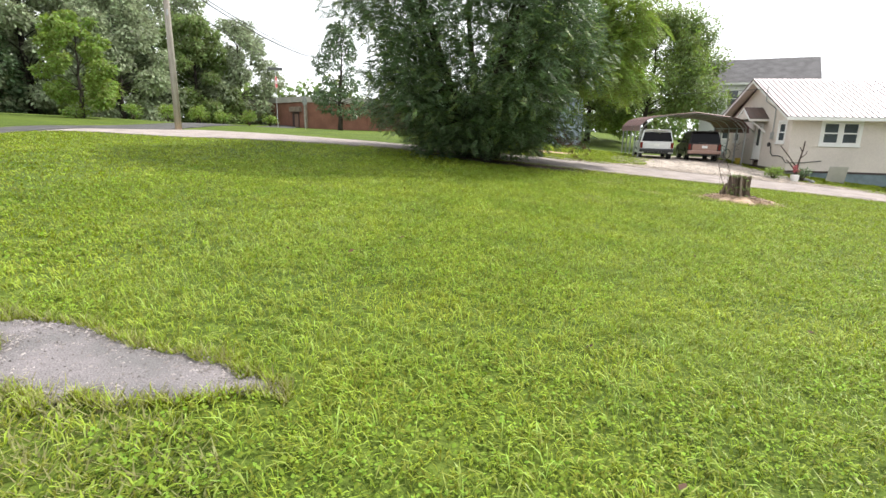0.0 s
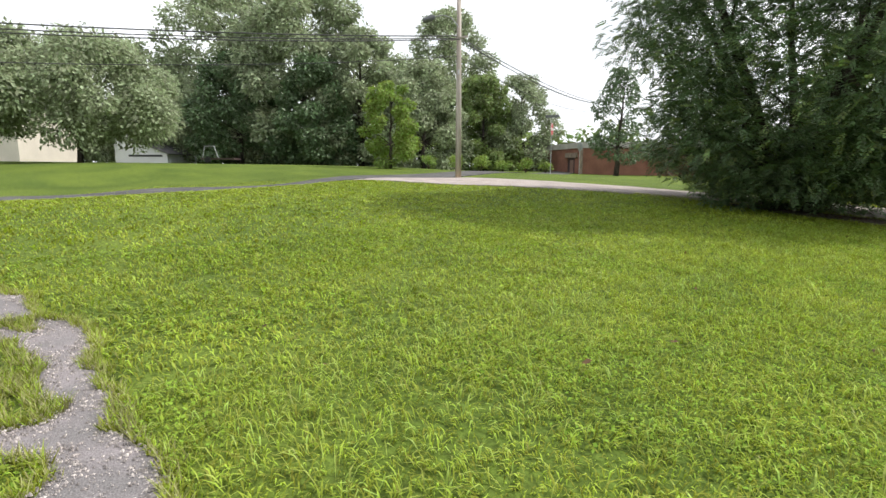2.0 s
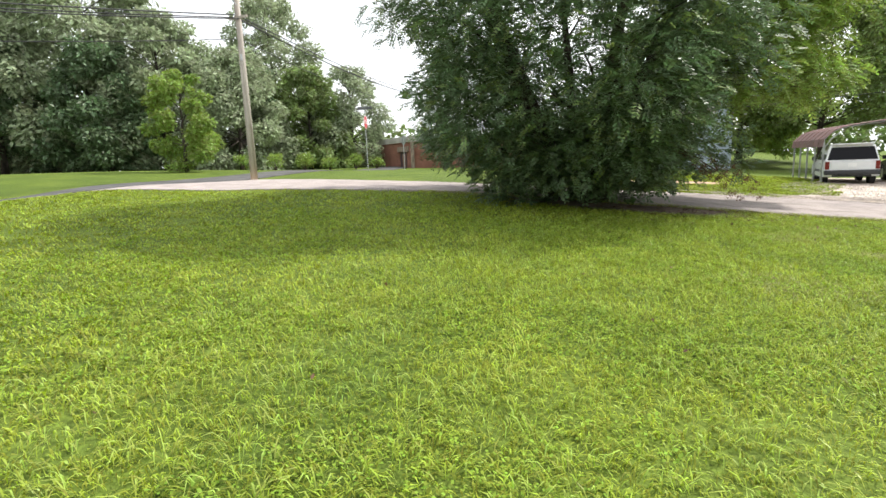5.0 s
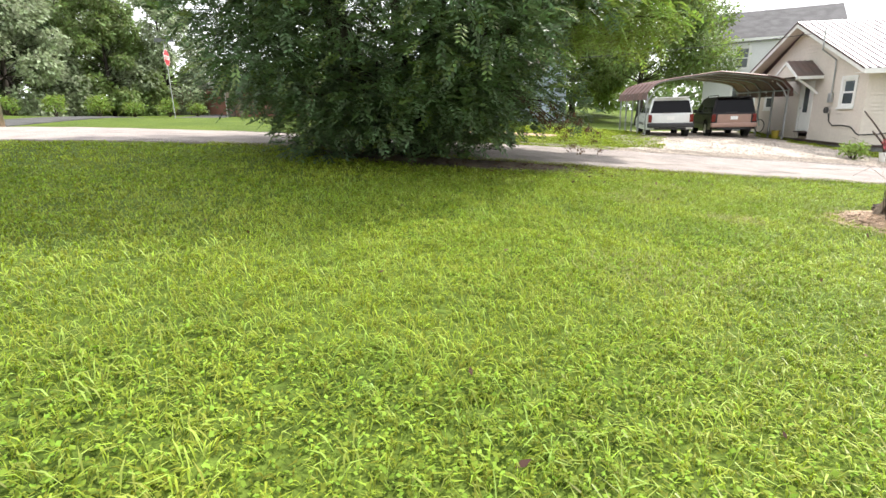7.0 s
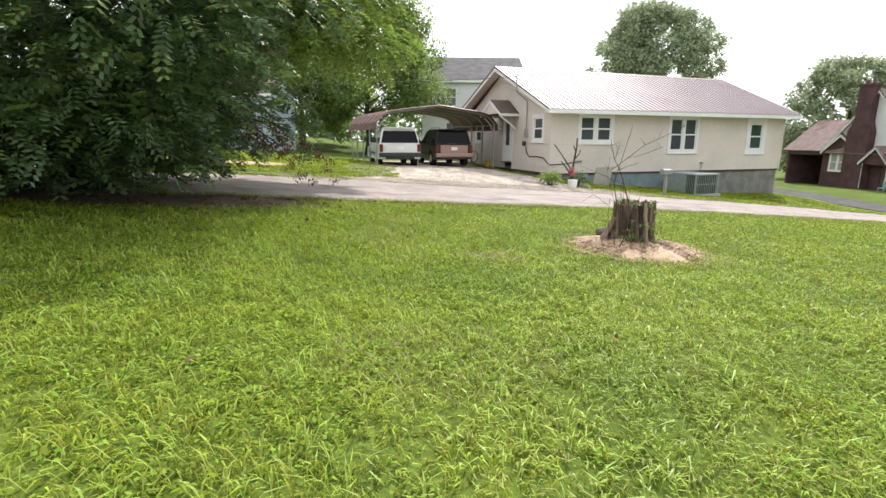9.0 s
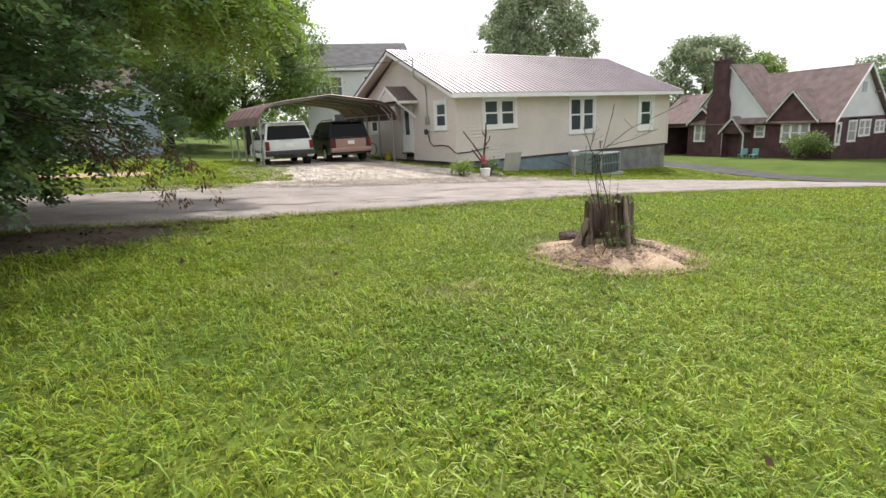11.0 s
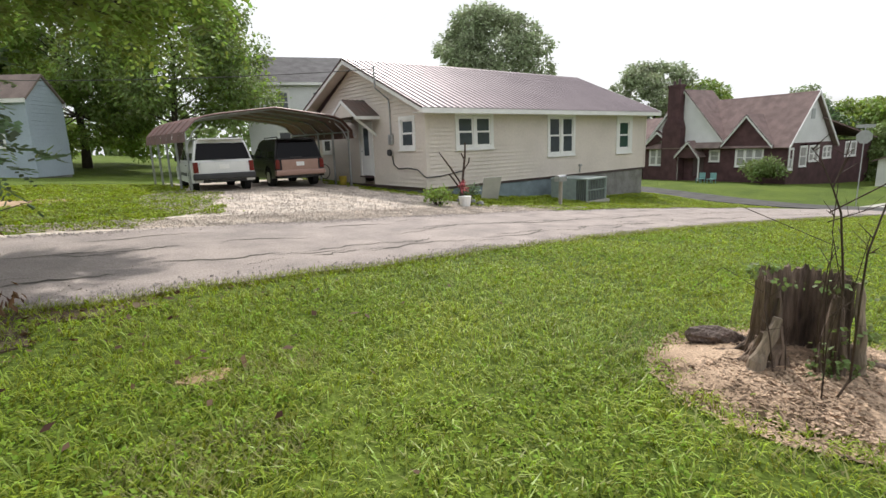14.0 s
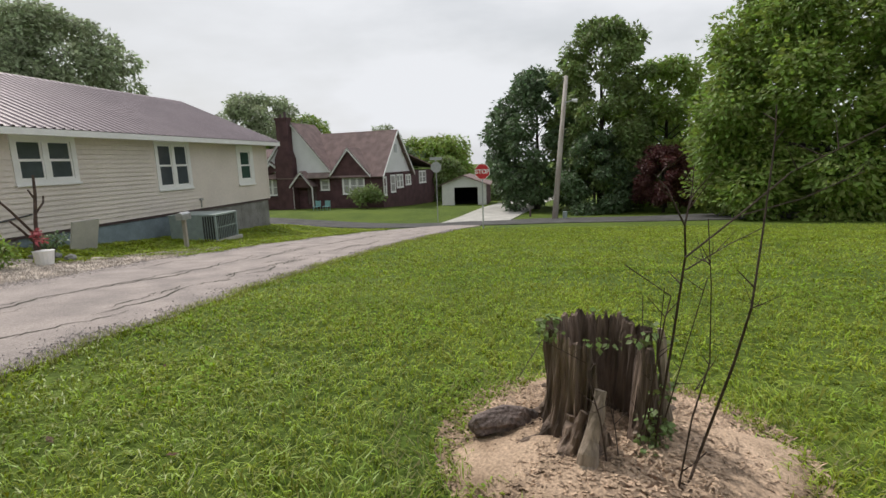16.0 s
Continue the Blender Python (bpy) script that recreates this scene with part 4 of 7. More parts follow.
def tree(x, y, height, rx, low, leafmat, nleaf, leaf, seed, label, stems=1, clumps=40, shape=1.0, group="trees", squash=1.0, clump_r=0.26, ry=None, r0=None, name="tree", shell=0.5, top_narrow=0.55, tips=0):
    rng, rnd = np.random.default_rng(seed), random.Random(seed)
    z = gz(x, y)
    ry = ry or rx
    t = thing(name, Matrix.Translation((x, y, z)), label, "tree" if name == "tree" else "shrub", group)
    cs, rs = [], []
    for i in range(clumps):
        u = (i + 0.5) / clumps
        h = low + (height - low) * u
        v = (u - 0.36) / (0.64 if u > 0.36 else 0.62)
        prof = max(0.22, (1 - abs(v) ** 2.4) ** 0.5) * (1 - 0.35 * (1 - top_narrow) * u)
        a = i * 2.399963 + rnd.uniform(-0.5, 0.5)
        q = rnd.uniform(0.45, 1.0) ** 0.6
        cr = clump_r * rx * rnd.uniform(0.6, 1.35) * (1.05 - 0.25 * u)
        cs.append((math.cos(a) * rx * prof * q, math.sin(a) * ry * prof * q, min(h, height - cr * 0.7)))
        rs.append(cr)
    cs, rs = np.array(cs), np.array(rs)
    co, f = leaf_cards(cs, rs, nleaf, leaf * 1.3, rng, shell=shell)
    r0 = r0 or height * 0.022
    bm = bmesh.new()
    limbs(bm, (0, 0, 0), cs[:: max(1, len(cs) // 26)], r0, height * 0.95, rng, rnd, stems)
    part("trunk", bm, M["bark"], t, smooth=True)
    fast_mesh("crown", co, f, M[leafmat], t)
    # outer shell of lighter leaves: sunlight on the crown given by colour
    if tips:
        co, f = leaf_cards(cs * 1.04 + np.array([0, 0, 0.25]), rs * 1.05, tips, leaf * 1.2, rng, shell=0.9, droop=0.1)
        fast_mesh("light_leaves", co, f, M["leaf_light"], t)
    return t


# the big many-stemmed tree at the lane's edge, with feathered leaves
def pinnate(centres, radii, count, rng, length=0.34, pairs=6, droop=0.55, shell=0.45):
    """Compound leaves: leaflets in pairs along a drooping stalk."""
    centres, radii = np.asarray(centres), np.asarray(radii)
    w = radii.prod(1) ** 0.67
    pick = rng.choice(len(centres), size=count, p=w / w.sum())
    d = rng.normal(size=(count, 3))
    d /= np.linalg.norm(d, axis=1)[:, None]
    pos = centres[pick] + d * (shell + (1 - shell) * rng.random((count, 1)) ** 0.5) * radii[pick]
    ax = d.copy()
    ax[:, 2] = ax[:, 2] * 0.22 - 0.08
    ax += rng.normal(size=(count, 3)) * 0.35
    ax /= np.linalg.norm(ax, axis=1)[:, None]
    L = (length * (0.7 + 0.6 * rng.random(count)))[:, None]
    side = np.cross(ax, np.array([0, 0, 1.0]) + rng.normal(size=(count, 3)) * 0.35)
    side /= np.linalg.norm(side, axis=1)[:, None]
    blocks = []
    for k in range(pairs):
        t = (k + 1) / (pairs + 0.5)
        p = pos + ax * L * t + np.array([0, 0, -1.0]) * L * droop * t * t
        ll = L * 0.34 * (1 - 0.35 * abs(2 * t - 1))
        for s in (-1, 1):
            o = side * s + ax * 0.45 + np.array([0, 0, -0.18]) + rng.normal(size=(count, 3)) * 0.12
            o /= np.linalg.norm(o, axis=1)[:, None]
            wv = ax * ll * 0.34
            blocks.append(np.stack([p, p + o * ll * 0.45 + wv, p + o * ll, p + o * ll * 0.45 - wv], 1))
    co = np.stack(blocks, 1).reshape(-1, 3)
    return co, np.arange(len(co)).reshape(-1, 4)


def big_tree():
    rng, rnd = np.random.default_rng(5), random.Random(5)
    X, Y = -15.3, -9.3
    z = gz(X, Y)
    t = thing("tree", Matrix.Translation((X, Y, z)), "large dense dark-leaved tree reaching to the ground beside the lane", "tree")
    cs, rs = [], []
    n = 215
    for i in range(n):
        u = (i + 0.5) / n
        h = 0.9 + 10.8 * u ** 1.05
        R = 4.8 * (0.62 + 0.38 * min(1, u / 0.16)) if u < 0.16 else 4.8 * (1 - 0.5 * ((u - 0.16) / 0.84) ** 1.6)
        a = i * 2.399963
        q = rnd.uniform(0.5, 1.0) ** 0.5
        cs.append((math.cos(a) * R * q, math.sin(a) * R * q * 0.95, h))
        rs.append((1.15 * rnd.uniform(0.7, 1.25), 1.15 * rnd.uniform(0.7, 1.25), 0.62 * rnd.uniform(0.7, 1.2)))
    # low skirt close to the stems
    for i in range(46):
        a = i * 2.4
        q = rnd.uniform(0.3, 1.0)
        cs.append((math.cos(a) * 2.35 * q + 0.25, math.sin(a) * 2.1 * q, rnd.uniform(0.35, 2.3)))
        rs.append((0.65, 0.65, 0.5))
    # boughs hanging over the lawn
    for i in range(16):
        cs.append((rnd.uniform(-2.2, 2.4), rnd.uniform(-2.5, -1.5), rnd.uniform(0.35, 1.5)))
        rs.append((0.6, 0.5, 0.4))
    # drooping boughs towards the west
    for (dx, dy, dz, r) in ((-3.9, -0.4, 1.9, 0.7), (-4.2, 0.3, 1.7, 0.6), (-3.4, -1.0, 1.7, 0.6), (-4.2, -0.2, 2.5, 0.7), (-3.0, 0.6, 1.5, 0.5), (-3.7, 0.2, 3.0, 0.8), (-2.3, -1.2, 1.3, 0.5), (-4.0, 0.1, 1.3, 0.4), (-3.5, 0.1, 1.0, 0.35)):
        cs.append((dx, dy, dz))
        rs.append((r, r, r * 0.5))
    cs, rs = np.array(cs), np.array(rs)
    n0 = n
    west = (np.arange(len(cs)) < n0) & (cs[:, 0] < -2.0)
    low = west & (cs[:, 2] < 2.0)
    cs[low, 0] = -2.0 + (cs[low, 0] + 2.0) * 0.35
    notch = west & (cs[:, 2] >= 2.0) & (cs[:, 2] < 4.9)
    cs[notch, 0] = -2.0 + (cs[notch, 0] + 2.0) * 0.45
    high = (np.arange(len(cs)) < n0) & (cs[:, 0] < -1.5) & (cs[:, 2] > 5.2)
    cs[high, 0] *= 1.3
    low_east = (cs[:, 2] < 3.0) & (cs[:, 0] > 1.6)
    cs[low_east, 0] = 1.6 + (cs[low_east, 0] - 1.6) * 0.25
    mid_east = (cs[:, 2] >= 3.0) & (cs[:, 0] > 2.2)
    cs[mid_east, 0] = 2.2 + (cs[mid_east, 0] - 2.2) * 0.6
    for q in ((3.0, 0.7, 1.5), (3.4, 0.6, 1.3), (3.7, 0.6, 1.1), (3.1, 0.5, 1.0), (4.0, 0.5, 0.9), (3.4, 0.7, 1.8), (3.9, 0.9, 1.6), (3.3, 2.3, 3.4), (3.6, 2.3, 2.9), (3.9, 3.0, 3.5)):
        cs, rs = np.vstack([cs, q]), np.vstack([rs, (0.42, 0.42, 0.25)])
    co, f = pinnate(cs, rs, 40000, rng, length=0.31, pairs=5, droop=0.3)
    keep = co.reshape(-1, 4, 3)[:, :, 2].min(1) > 0.06
    f = f[keep]
    used = np.unique(f)
    remap = np.zeros(len(co), dtype=int)
    remap[used] = np.arange(len(used))
    bm = bmesh.new()
    limbs(bm, (0, 0, 0), cs[::3], 0.2, 10.5, rng, rnd, stems=6, spread=1.7, fork=0.12)
    part("trunk", bm, M["bark"], t, smooth=True)
    fast_mesh("crown", co[used], remap[f], M["leaf_dark"], t)
    # sunlit sprays among the dark ones: the sun's brightness put in as a lighter leaf colour
    co, f = pinnate(cs * np.array([1.04, 1.04, 1.0]), rs * 1.05, 5200, rng, length=0.30, pairs=5, droop=0.3, shell=0.8)
    keep = co.reshape(-1, 4, 3)[:, :, 2].min(1) > 0.3
    fast_mesh("light_sprays", co.reshape(-1, 4, 3)[keep].reshape(-1, 3), np.arange(int(keep.sum()) * 4).reshape(-1, 4), M["leaf_mid"], t)
    # lighter young boughs over the lane
    cs2, rs2 = [], []
    for i in range(26):
        u = i / 25
        cs2.append((4.0 + 2.4 * rnd.random(), 1.6 + 2.8 * rnd.random(), 3.2 + 3.6 * u))
        rs2.append((0.95, 0.95, 0.45))
    for q in ((3.9, 3.5, 3.2), (4.6, 3.6, 2.9), (5.4, 3.7, 3.0), (6.1, 3.9, 3.2), (6.6, 3.7, 3.3), (4.5, 3.2, 3.3), (5.3, 3.9, 3.5), (5.9, 4.0, 2.8), (5.9, 3.6, 3.6), (6.4, 4.0, 3.3), (6.3, 3.9, 2.9), (5.2, 3.2, 3.9), (4.6, 2.4, 3.2), (3.8, 1.2, 2.6), (4.4, 0.4, 3.1)):
        cs2.append(q)
        rs2.append((0.6, 0.6, 0.4))
    co, f = pinnate(cs2, rs2, 3300, rng, length=0.38, droop=0.7)
    bm = bmesh.new()
    for c in cs2[::3]:
        c = Vector(c)
        tube(bm, [(0.4, 0.3, 2.0), Vector((0.4, 0.3, 2.0)).lerp(c, 0.5) + Vector((0, 0, 0.7)), c], [0.07, 0.04, 0.012], 5)
    part("bough", bm, M["bark"], t)
    fast_mesh("young_leaves", co, f, M["leaf_light"], t)
    # the withered twigs hanging at the lane's side
    bm = bmesh.new()
    tips = []
    for k in range(10):
        p = Vector((1.9 + 0.05 * k, -1.0 - 0.09 * k, 1.6 - 0.04 * k))
        q = p + Vector((1.0 + 0.13 * (k % 5), -0.45 + 0.16 * (k % 4), -0.55 - 0.11 * (k % 4)))
        s = q + Vector((0.28 + 0.06 * (k % 3), 0.2, -0.38 + 0.09 * (k % 3)))
        tube(bm, [p, p.lerp(q, 0.5) + Vector((0, 0, 0.12)), q, s], [0.009, 0.006, 0.004, 0.002], 4)
        tips += [q, s, q.lerp(s, 0.5), p.lerp(q, 0.75)]
    tube(bm, [(2.6, -0.8, 1.3), (3.4, 0.0, 0.75), (3.9, 0.5, 0.4), (4.35, 0.8, 0.5)], [0.02, 0.013, 0.008, 0.003], 4)
    part("withered_twig", bm, M["twig"], t)
    co, f = leaf_cards(np.array([tuple(v) for v in tips]), np.full(len(tips), 0.10), 750, 0.055, rng, droop=1.6, shell=0.0, aspect=0.38)
    fast_mesh("withered_leaves", co, f, M["leaf_brown"], t)
    return t


big_tree()

# west and north-west
TREES = [
    # x, y, height, rx, low, material, leaves, leaf size, clumps, top_narrow, label
    (-63.5, -14.5, 9.9, 8.0, 2.7, "leaf_grey", 52000, 0.24, 64, 0.6, "broad field tree with a dark trunk and a wide low crown"),
    (-44.7, 2.3, 7.0, 2.5, 1.3, "leaf_light", 8500, 0.2, 24, 0.4, "young light green tree by the street"),
    (-88, 12, 25, 11, 0.5, "leaf_grey", 34100, 0.4, 60, 0.6, "tall woodland tree covered with leaves to the ground"),
    (-74, 15, 24, 10, 0.5, "leaf_grey", 37200, 0.4, 60, 0.6, "tall woodland tree covered with leaves to the ground"),
    (-64, 16, 17, 7, 0.3, "leaf_grey", 27900, 0.36, 50, 0.55, "grey-green tree in the woods"),
    (-66, 11, 13, 5, 0.2, "leaf_dark", 21700, 0.32, 40, 0.6, "dark woodland tree with low branches"),
    (-77, 7, 14, 6, 0.2, "leaf_dark", 21700, 0.32, 40, 0.6, "dark woodland tree with low branches"),
    (-97, 2, 17, 10, 0.5, "leaf_grey", 27900, 0.4, 50, 0.6, "grey-green tree in the woods"),
    (-100, -12, 13, 9, 0.5, "leaf_grey", 23250, 0.43, 50, 0.6, "tall woodland tree covered with leaves to the ground"),
    (-56, 19, 13, 5.5, 0.2, "leaf_grey", 23250, 0.3, 44, 0.5, "leafy tree at the woods' edge"),
    (-53, 27, 12, 4.8, 0.3, "leaf_mid", 21700, 0.29, 44, 0.45, "leafy tree at the woods' edge"),
    (-50.5, 32, 12.5, 4.8, 0.5, "leaf_grey", 18600, 0.27, 40, 0.4, "slender grey-green tree at the woods' end"),
    (-66, 36, 24, 7.5, 6, "leaf_grey", 24800, 0.36, 60, 0.45, "tall thin-leaved tree standing above the woods"),
    (-62, 25, 13, 6, 0.3, "leaf_dark", 18600, 0.32, 40, 0.6, "dark woodland tree with low branches"),
    (-34.0, 24.0, 11.0, 2.5, 1.8, "leaf_dark", 5600, 0.22, 44, 0.1, "half-bare tree with thin upper branches before the brick building"),
    # behind the carport and the houses
    (-2.7, 24.0, 12.5, 5.8, 3.8, "leaf_mid", 42000, 0.19, 56, 0.6, "large leafy tree behind the carport"),
    (-7.5, 30.0, 13, 5.5, 1.5, "leaf_light", 42000, 0.19, 50, 0.6, "light green tree in the back garden"),
    (-14, 34, 14, 6, 1.5, "leaf_mid", 17500, 0.34, 50, 0.6, "leafy tree in the back garden"),
    (32.0, 30.0, 19.0, 7.6, 4, "leaf_grey", 46000, 0.30, 95, 0.6, "tall bluish green tree behind the house roof"),
    (58, 24, 15, 6.5, 2, "leaf_grey", 24000, 0.34, 70, 0.6, "round leafy tree behind the brick house"),
    (62, 20, 12.5, 5.5, 2, "leaf_light", 11250, 0.34, 36, 0.6, "light green tree behind the brick house"),
    (84, 14, 14, 3.5, 6, "leaf_grey", 3000, 0.33, 30, 0.6, "thin-leaved tree behind the roofs"),
    (80, 4, 11, 8, 0.5, "leaf_light", 17500, 0.45, 44, 0.6, "light green tree beyond the garage"),
    (72, 11, 10, 6, 0.5, "leaf_dark", 13750, 0.41, 40, 0.6, "dark tree beyond the garage"),
    (60, -1, 6, 3.6, 0.3, "leaf_mid", 11250, 0.29, 36, 0.7, "leafy tree beside the small garage"),
    (58, -9.5, 4.6, 2.4, 0.2, "leaf_mid", 8750, 0.25, 30, 0.7, "leafy bush tree beside the side street"),
    # south-east
    (40.0, -13.5, 12.8, 4.9, 0.8, "leaf_dark", 27500, 0.28, 54, 0.65, "dense dark tree beside the side street"),
    (36.5, -19.0, 15.8, 4.5, 2.0, "leaf_mid", 32000, 0.26, 80, 0.5, "tall upright tree behind the leaning pole"),
    (38.0, -24.5, 12.6, 5.2, 0.6, "leaf_light", 26000, 0.26, 48, 0.55, "light green leafy tree behind the far lawn"),
    (33.0, -18.0, 6.5, 3.0, 0.2, "leaf_dark", 12500, 0.21, 36, 0.7, "dark shrubby tree at the far edge of the lawn"),
    (30.2, -22.6, 4.9, 2.2, 0.9, "leaf_red", 11000, 0.16, 36, 0.8, "low tree with dark red leaves by the lawn's far edge"),
    (36.0, -31.0, 9.5, 4.6, 0.3, "leaf_mid", 17500, 0.26, 44, 0.6, "leafy green tree behind the far lawn"),
    (23.2, -29.6, 13.5, 6.6, 0.7, "leaf_bright", 75000, 0.24, 150, 0.8, "huge round tree with leaf tips coloured light green as sunlit over the lawn"),
    (45, -30, 11, 6, 0.2, "leaf_dark", 15000, 0.33, 40, 0.6, "dark leafy tree in the row behind the lawn"),
]
for i, (x, y, hgt, rx, low, lm, nl, ls, cl, tn, lab) in enumerate(TREES):
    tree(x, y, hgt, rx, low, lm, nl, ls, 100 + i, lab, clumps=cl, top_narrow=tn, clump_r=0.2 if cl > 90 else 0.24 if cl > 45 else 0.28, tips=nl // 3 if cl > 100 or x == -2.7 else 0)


def shrub(x, y, h, r, lm, n, leaf, seed, label, category="shrub", name="shrub", lift=0.0):
    rng, rnd = np.random.default_rng(seed), random.Random(seed)
    t = thing(name, Matrix.Translation((x, y, gz(x, y) + lift)), label, category)
    k = 12
    cs = np.array([(math.cos(i * 2.4) * r * rnd.uniform(0.1, 0.75), math.sin(i * 2.4) * r * rnd.uniform(0.1, 0.75), h * (0.3 + 0.5 * rnd.random())) for i in range(k)])
    co, f = leaf_cards(cs, np.full(k, r * 0.5), n, leaf, rng, shell=0.2, droop=0.1)
    co[:, 2] = np.maximum(co[:, 2], 0.02)
    bm = bmesh.new()
    for c in cs:
        tube(bm, [(0, 0, -0.1), Vector(c) * 0.5, c], [0.02, 0.014, 0.006], 4)
    part("stem", bm, M["twig"], t)
    fast_mesh("leaves", co, f, M[lm], t)
    return t


for i, (x, y, h, r, n) in enumerate(((-44.9, 2.0, 0.9, 1.2, 500), (-47, 14, 1.7, 0.9, 500), (-46, 17, 1.9, 1.0, 600), (-45.2, 20, 1.5, 0.9, 500), (-44, 23, 1.9, 1.0, 600), (-42.8, 25.3, 1.4, 0.8, 400), (-48.5, 11.5, 1.4, 0.9, 400))):
    shrub(x, y, h, r, "leaf_light", n, 0.2, 300 + i, "yellow-green weed clump along the street", "weeds", "weed_clump")
shrub(39.9, 3.4, 2.5, 1.8, "leaf_mid", 2600, 0.24, 320, "bushy green shrub against the brick house's window")

# far woods that close the view
def far_woods():
    rng = np.random.default_rng(77)
    cs, rs = [], []
    for a in np.arange(0, 360, 2.2):
        r = 118 + 14 * math.sin(a * 0.21) + rng.uniform(-6, 6)
        x, y = math.cos(radians(a)) * r, math.sin(radians(a)) * r
        z = gz(x, y)
        hh = rng.uniform(7, 13)
        if -40 < a < 20 or a > 320:
            hh *= 0.75
        for k in range(3):
            cs.append((x + rng.uniform(-3, 3), y + rng.uniform(-3, 3), z + hh * (0.25 + 0.25 * k)))
            rs.append(4.2 - 0.6 * k)
    co, f = leaf_cards(np.array(cs), np.array(rs), 42000, 1.3, rng, shell=0.6, aspect=0.8)
    ob = fast_mesh("far_woods", co, f, M["leaf_mid"])
    return tagged(ob, "belt of far green woods closing the view", "woods", kind="stuff")


far_woods()

# ---- carport and cars ----


def carport():
    c = thing("carport", Matrix.Translation((-6.75, 4.1, -0.12)) @ Matrix.Rotation(radians(2), 4, "Z"), "open metal carport with a curved brown ribbed canopy on thin posts", "carport")
    W, D, eave, rise = 6.1, 5.4, 2.10, 0.70
    prof = []
    for i in range(21):
        t = i / 20
        a = math.pi * t
        x = W * t
        u = 2 * min(t, 1 - t)
        z = eave + 0.36 * (1 - math.exp(-u / 0.09)) + (rise - 0.34) * u
        prof.append((x, z))
    prof = [(-0.1, eave - 0.42), (-0.06, eave - 0.1)] + prof[1:-1] + [(W + 0.06, eave - 0.1), (W + 0.1, eave - 0.42)]
    for k in range(7):
        y0, y1 = -0.25 + k * 0.8, -0.25 + (k + 1) * 0.8 - 0.03
        bm = bmesh.new()
        up = [[bm.verts.new((x, y, z + dz)) for x, z in prof] for y, dz in ((y0, 0), (y0 + 0.05, 0.03), (y0 + 0.12, 0.03), (y0 + 0.17, 0), (y1, 0))]
        lo = [[bm.verts.new((x, y, z - 0.012)) for x, z in prof] for y in (y0, y1)]
        for a, b in zip(up, up[1:]):
            for i in range(len(prof) - 1):
                bm.faces.new((a[i], a[i + 1], b[i + 1], b[i]))
        for i in range(len(prof) - 1):
            bm.faces.new((lo[0][i], lo[1][i], lo[1][i + 1], lo[0][i + 1]))
            bm.faces.new((up[0][i], lo[0][i], lo[0][i + 1], up[0][i + 1]))
        part("canopy_sheet", bm, M["canopy_red"], c)
    for y in (0.0, 1.28, 2.56, 3.84, 5.12):
        bm = bmesh.new()
        tube(bm, [(x, y, z - 0.06) for x, z in prof[1:-1]], 0.03, 4)
        part("bow", bm, M["galv"], c)
    for x in (0.0, W):
        part("rail", boxes((x - 0.03, x + 0.03, 0, D - 0.2, eave - 0.2, eave - 0.14)), M["galv"], c)
        for y in (0.0, 1.28, 2.56, 3.84, 5.12):
            part("post", boxes((x - 0.032, x + 0.032, y - 0.03, y + 0.034, -0.2, eave - 0.205)), M["galv"], c)
    for x, s in ((0.0, 1), (W, -1)):
        bm = bmesh.new()
        tube(bm, [(x, 0.0, eave - 0.55), (x + s * 0.25, 0.0, eave - 0.1), (x + s * 0.55, 0.0, eave + 0.16)], 0.03, 4)
        part("brace", bm, M["galv"], c)


carport()


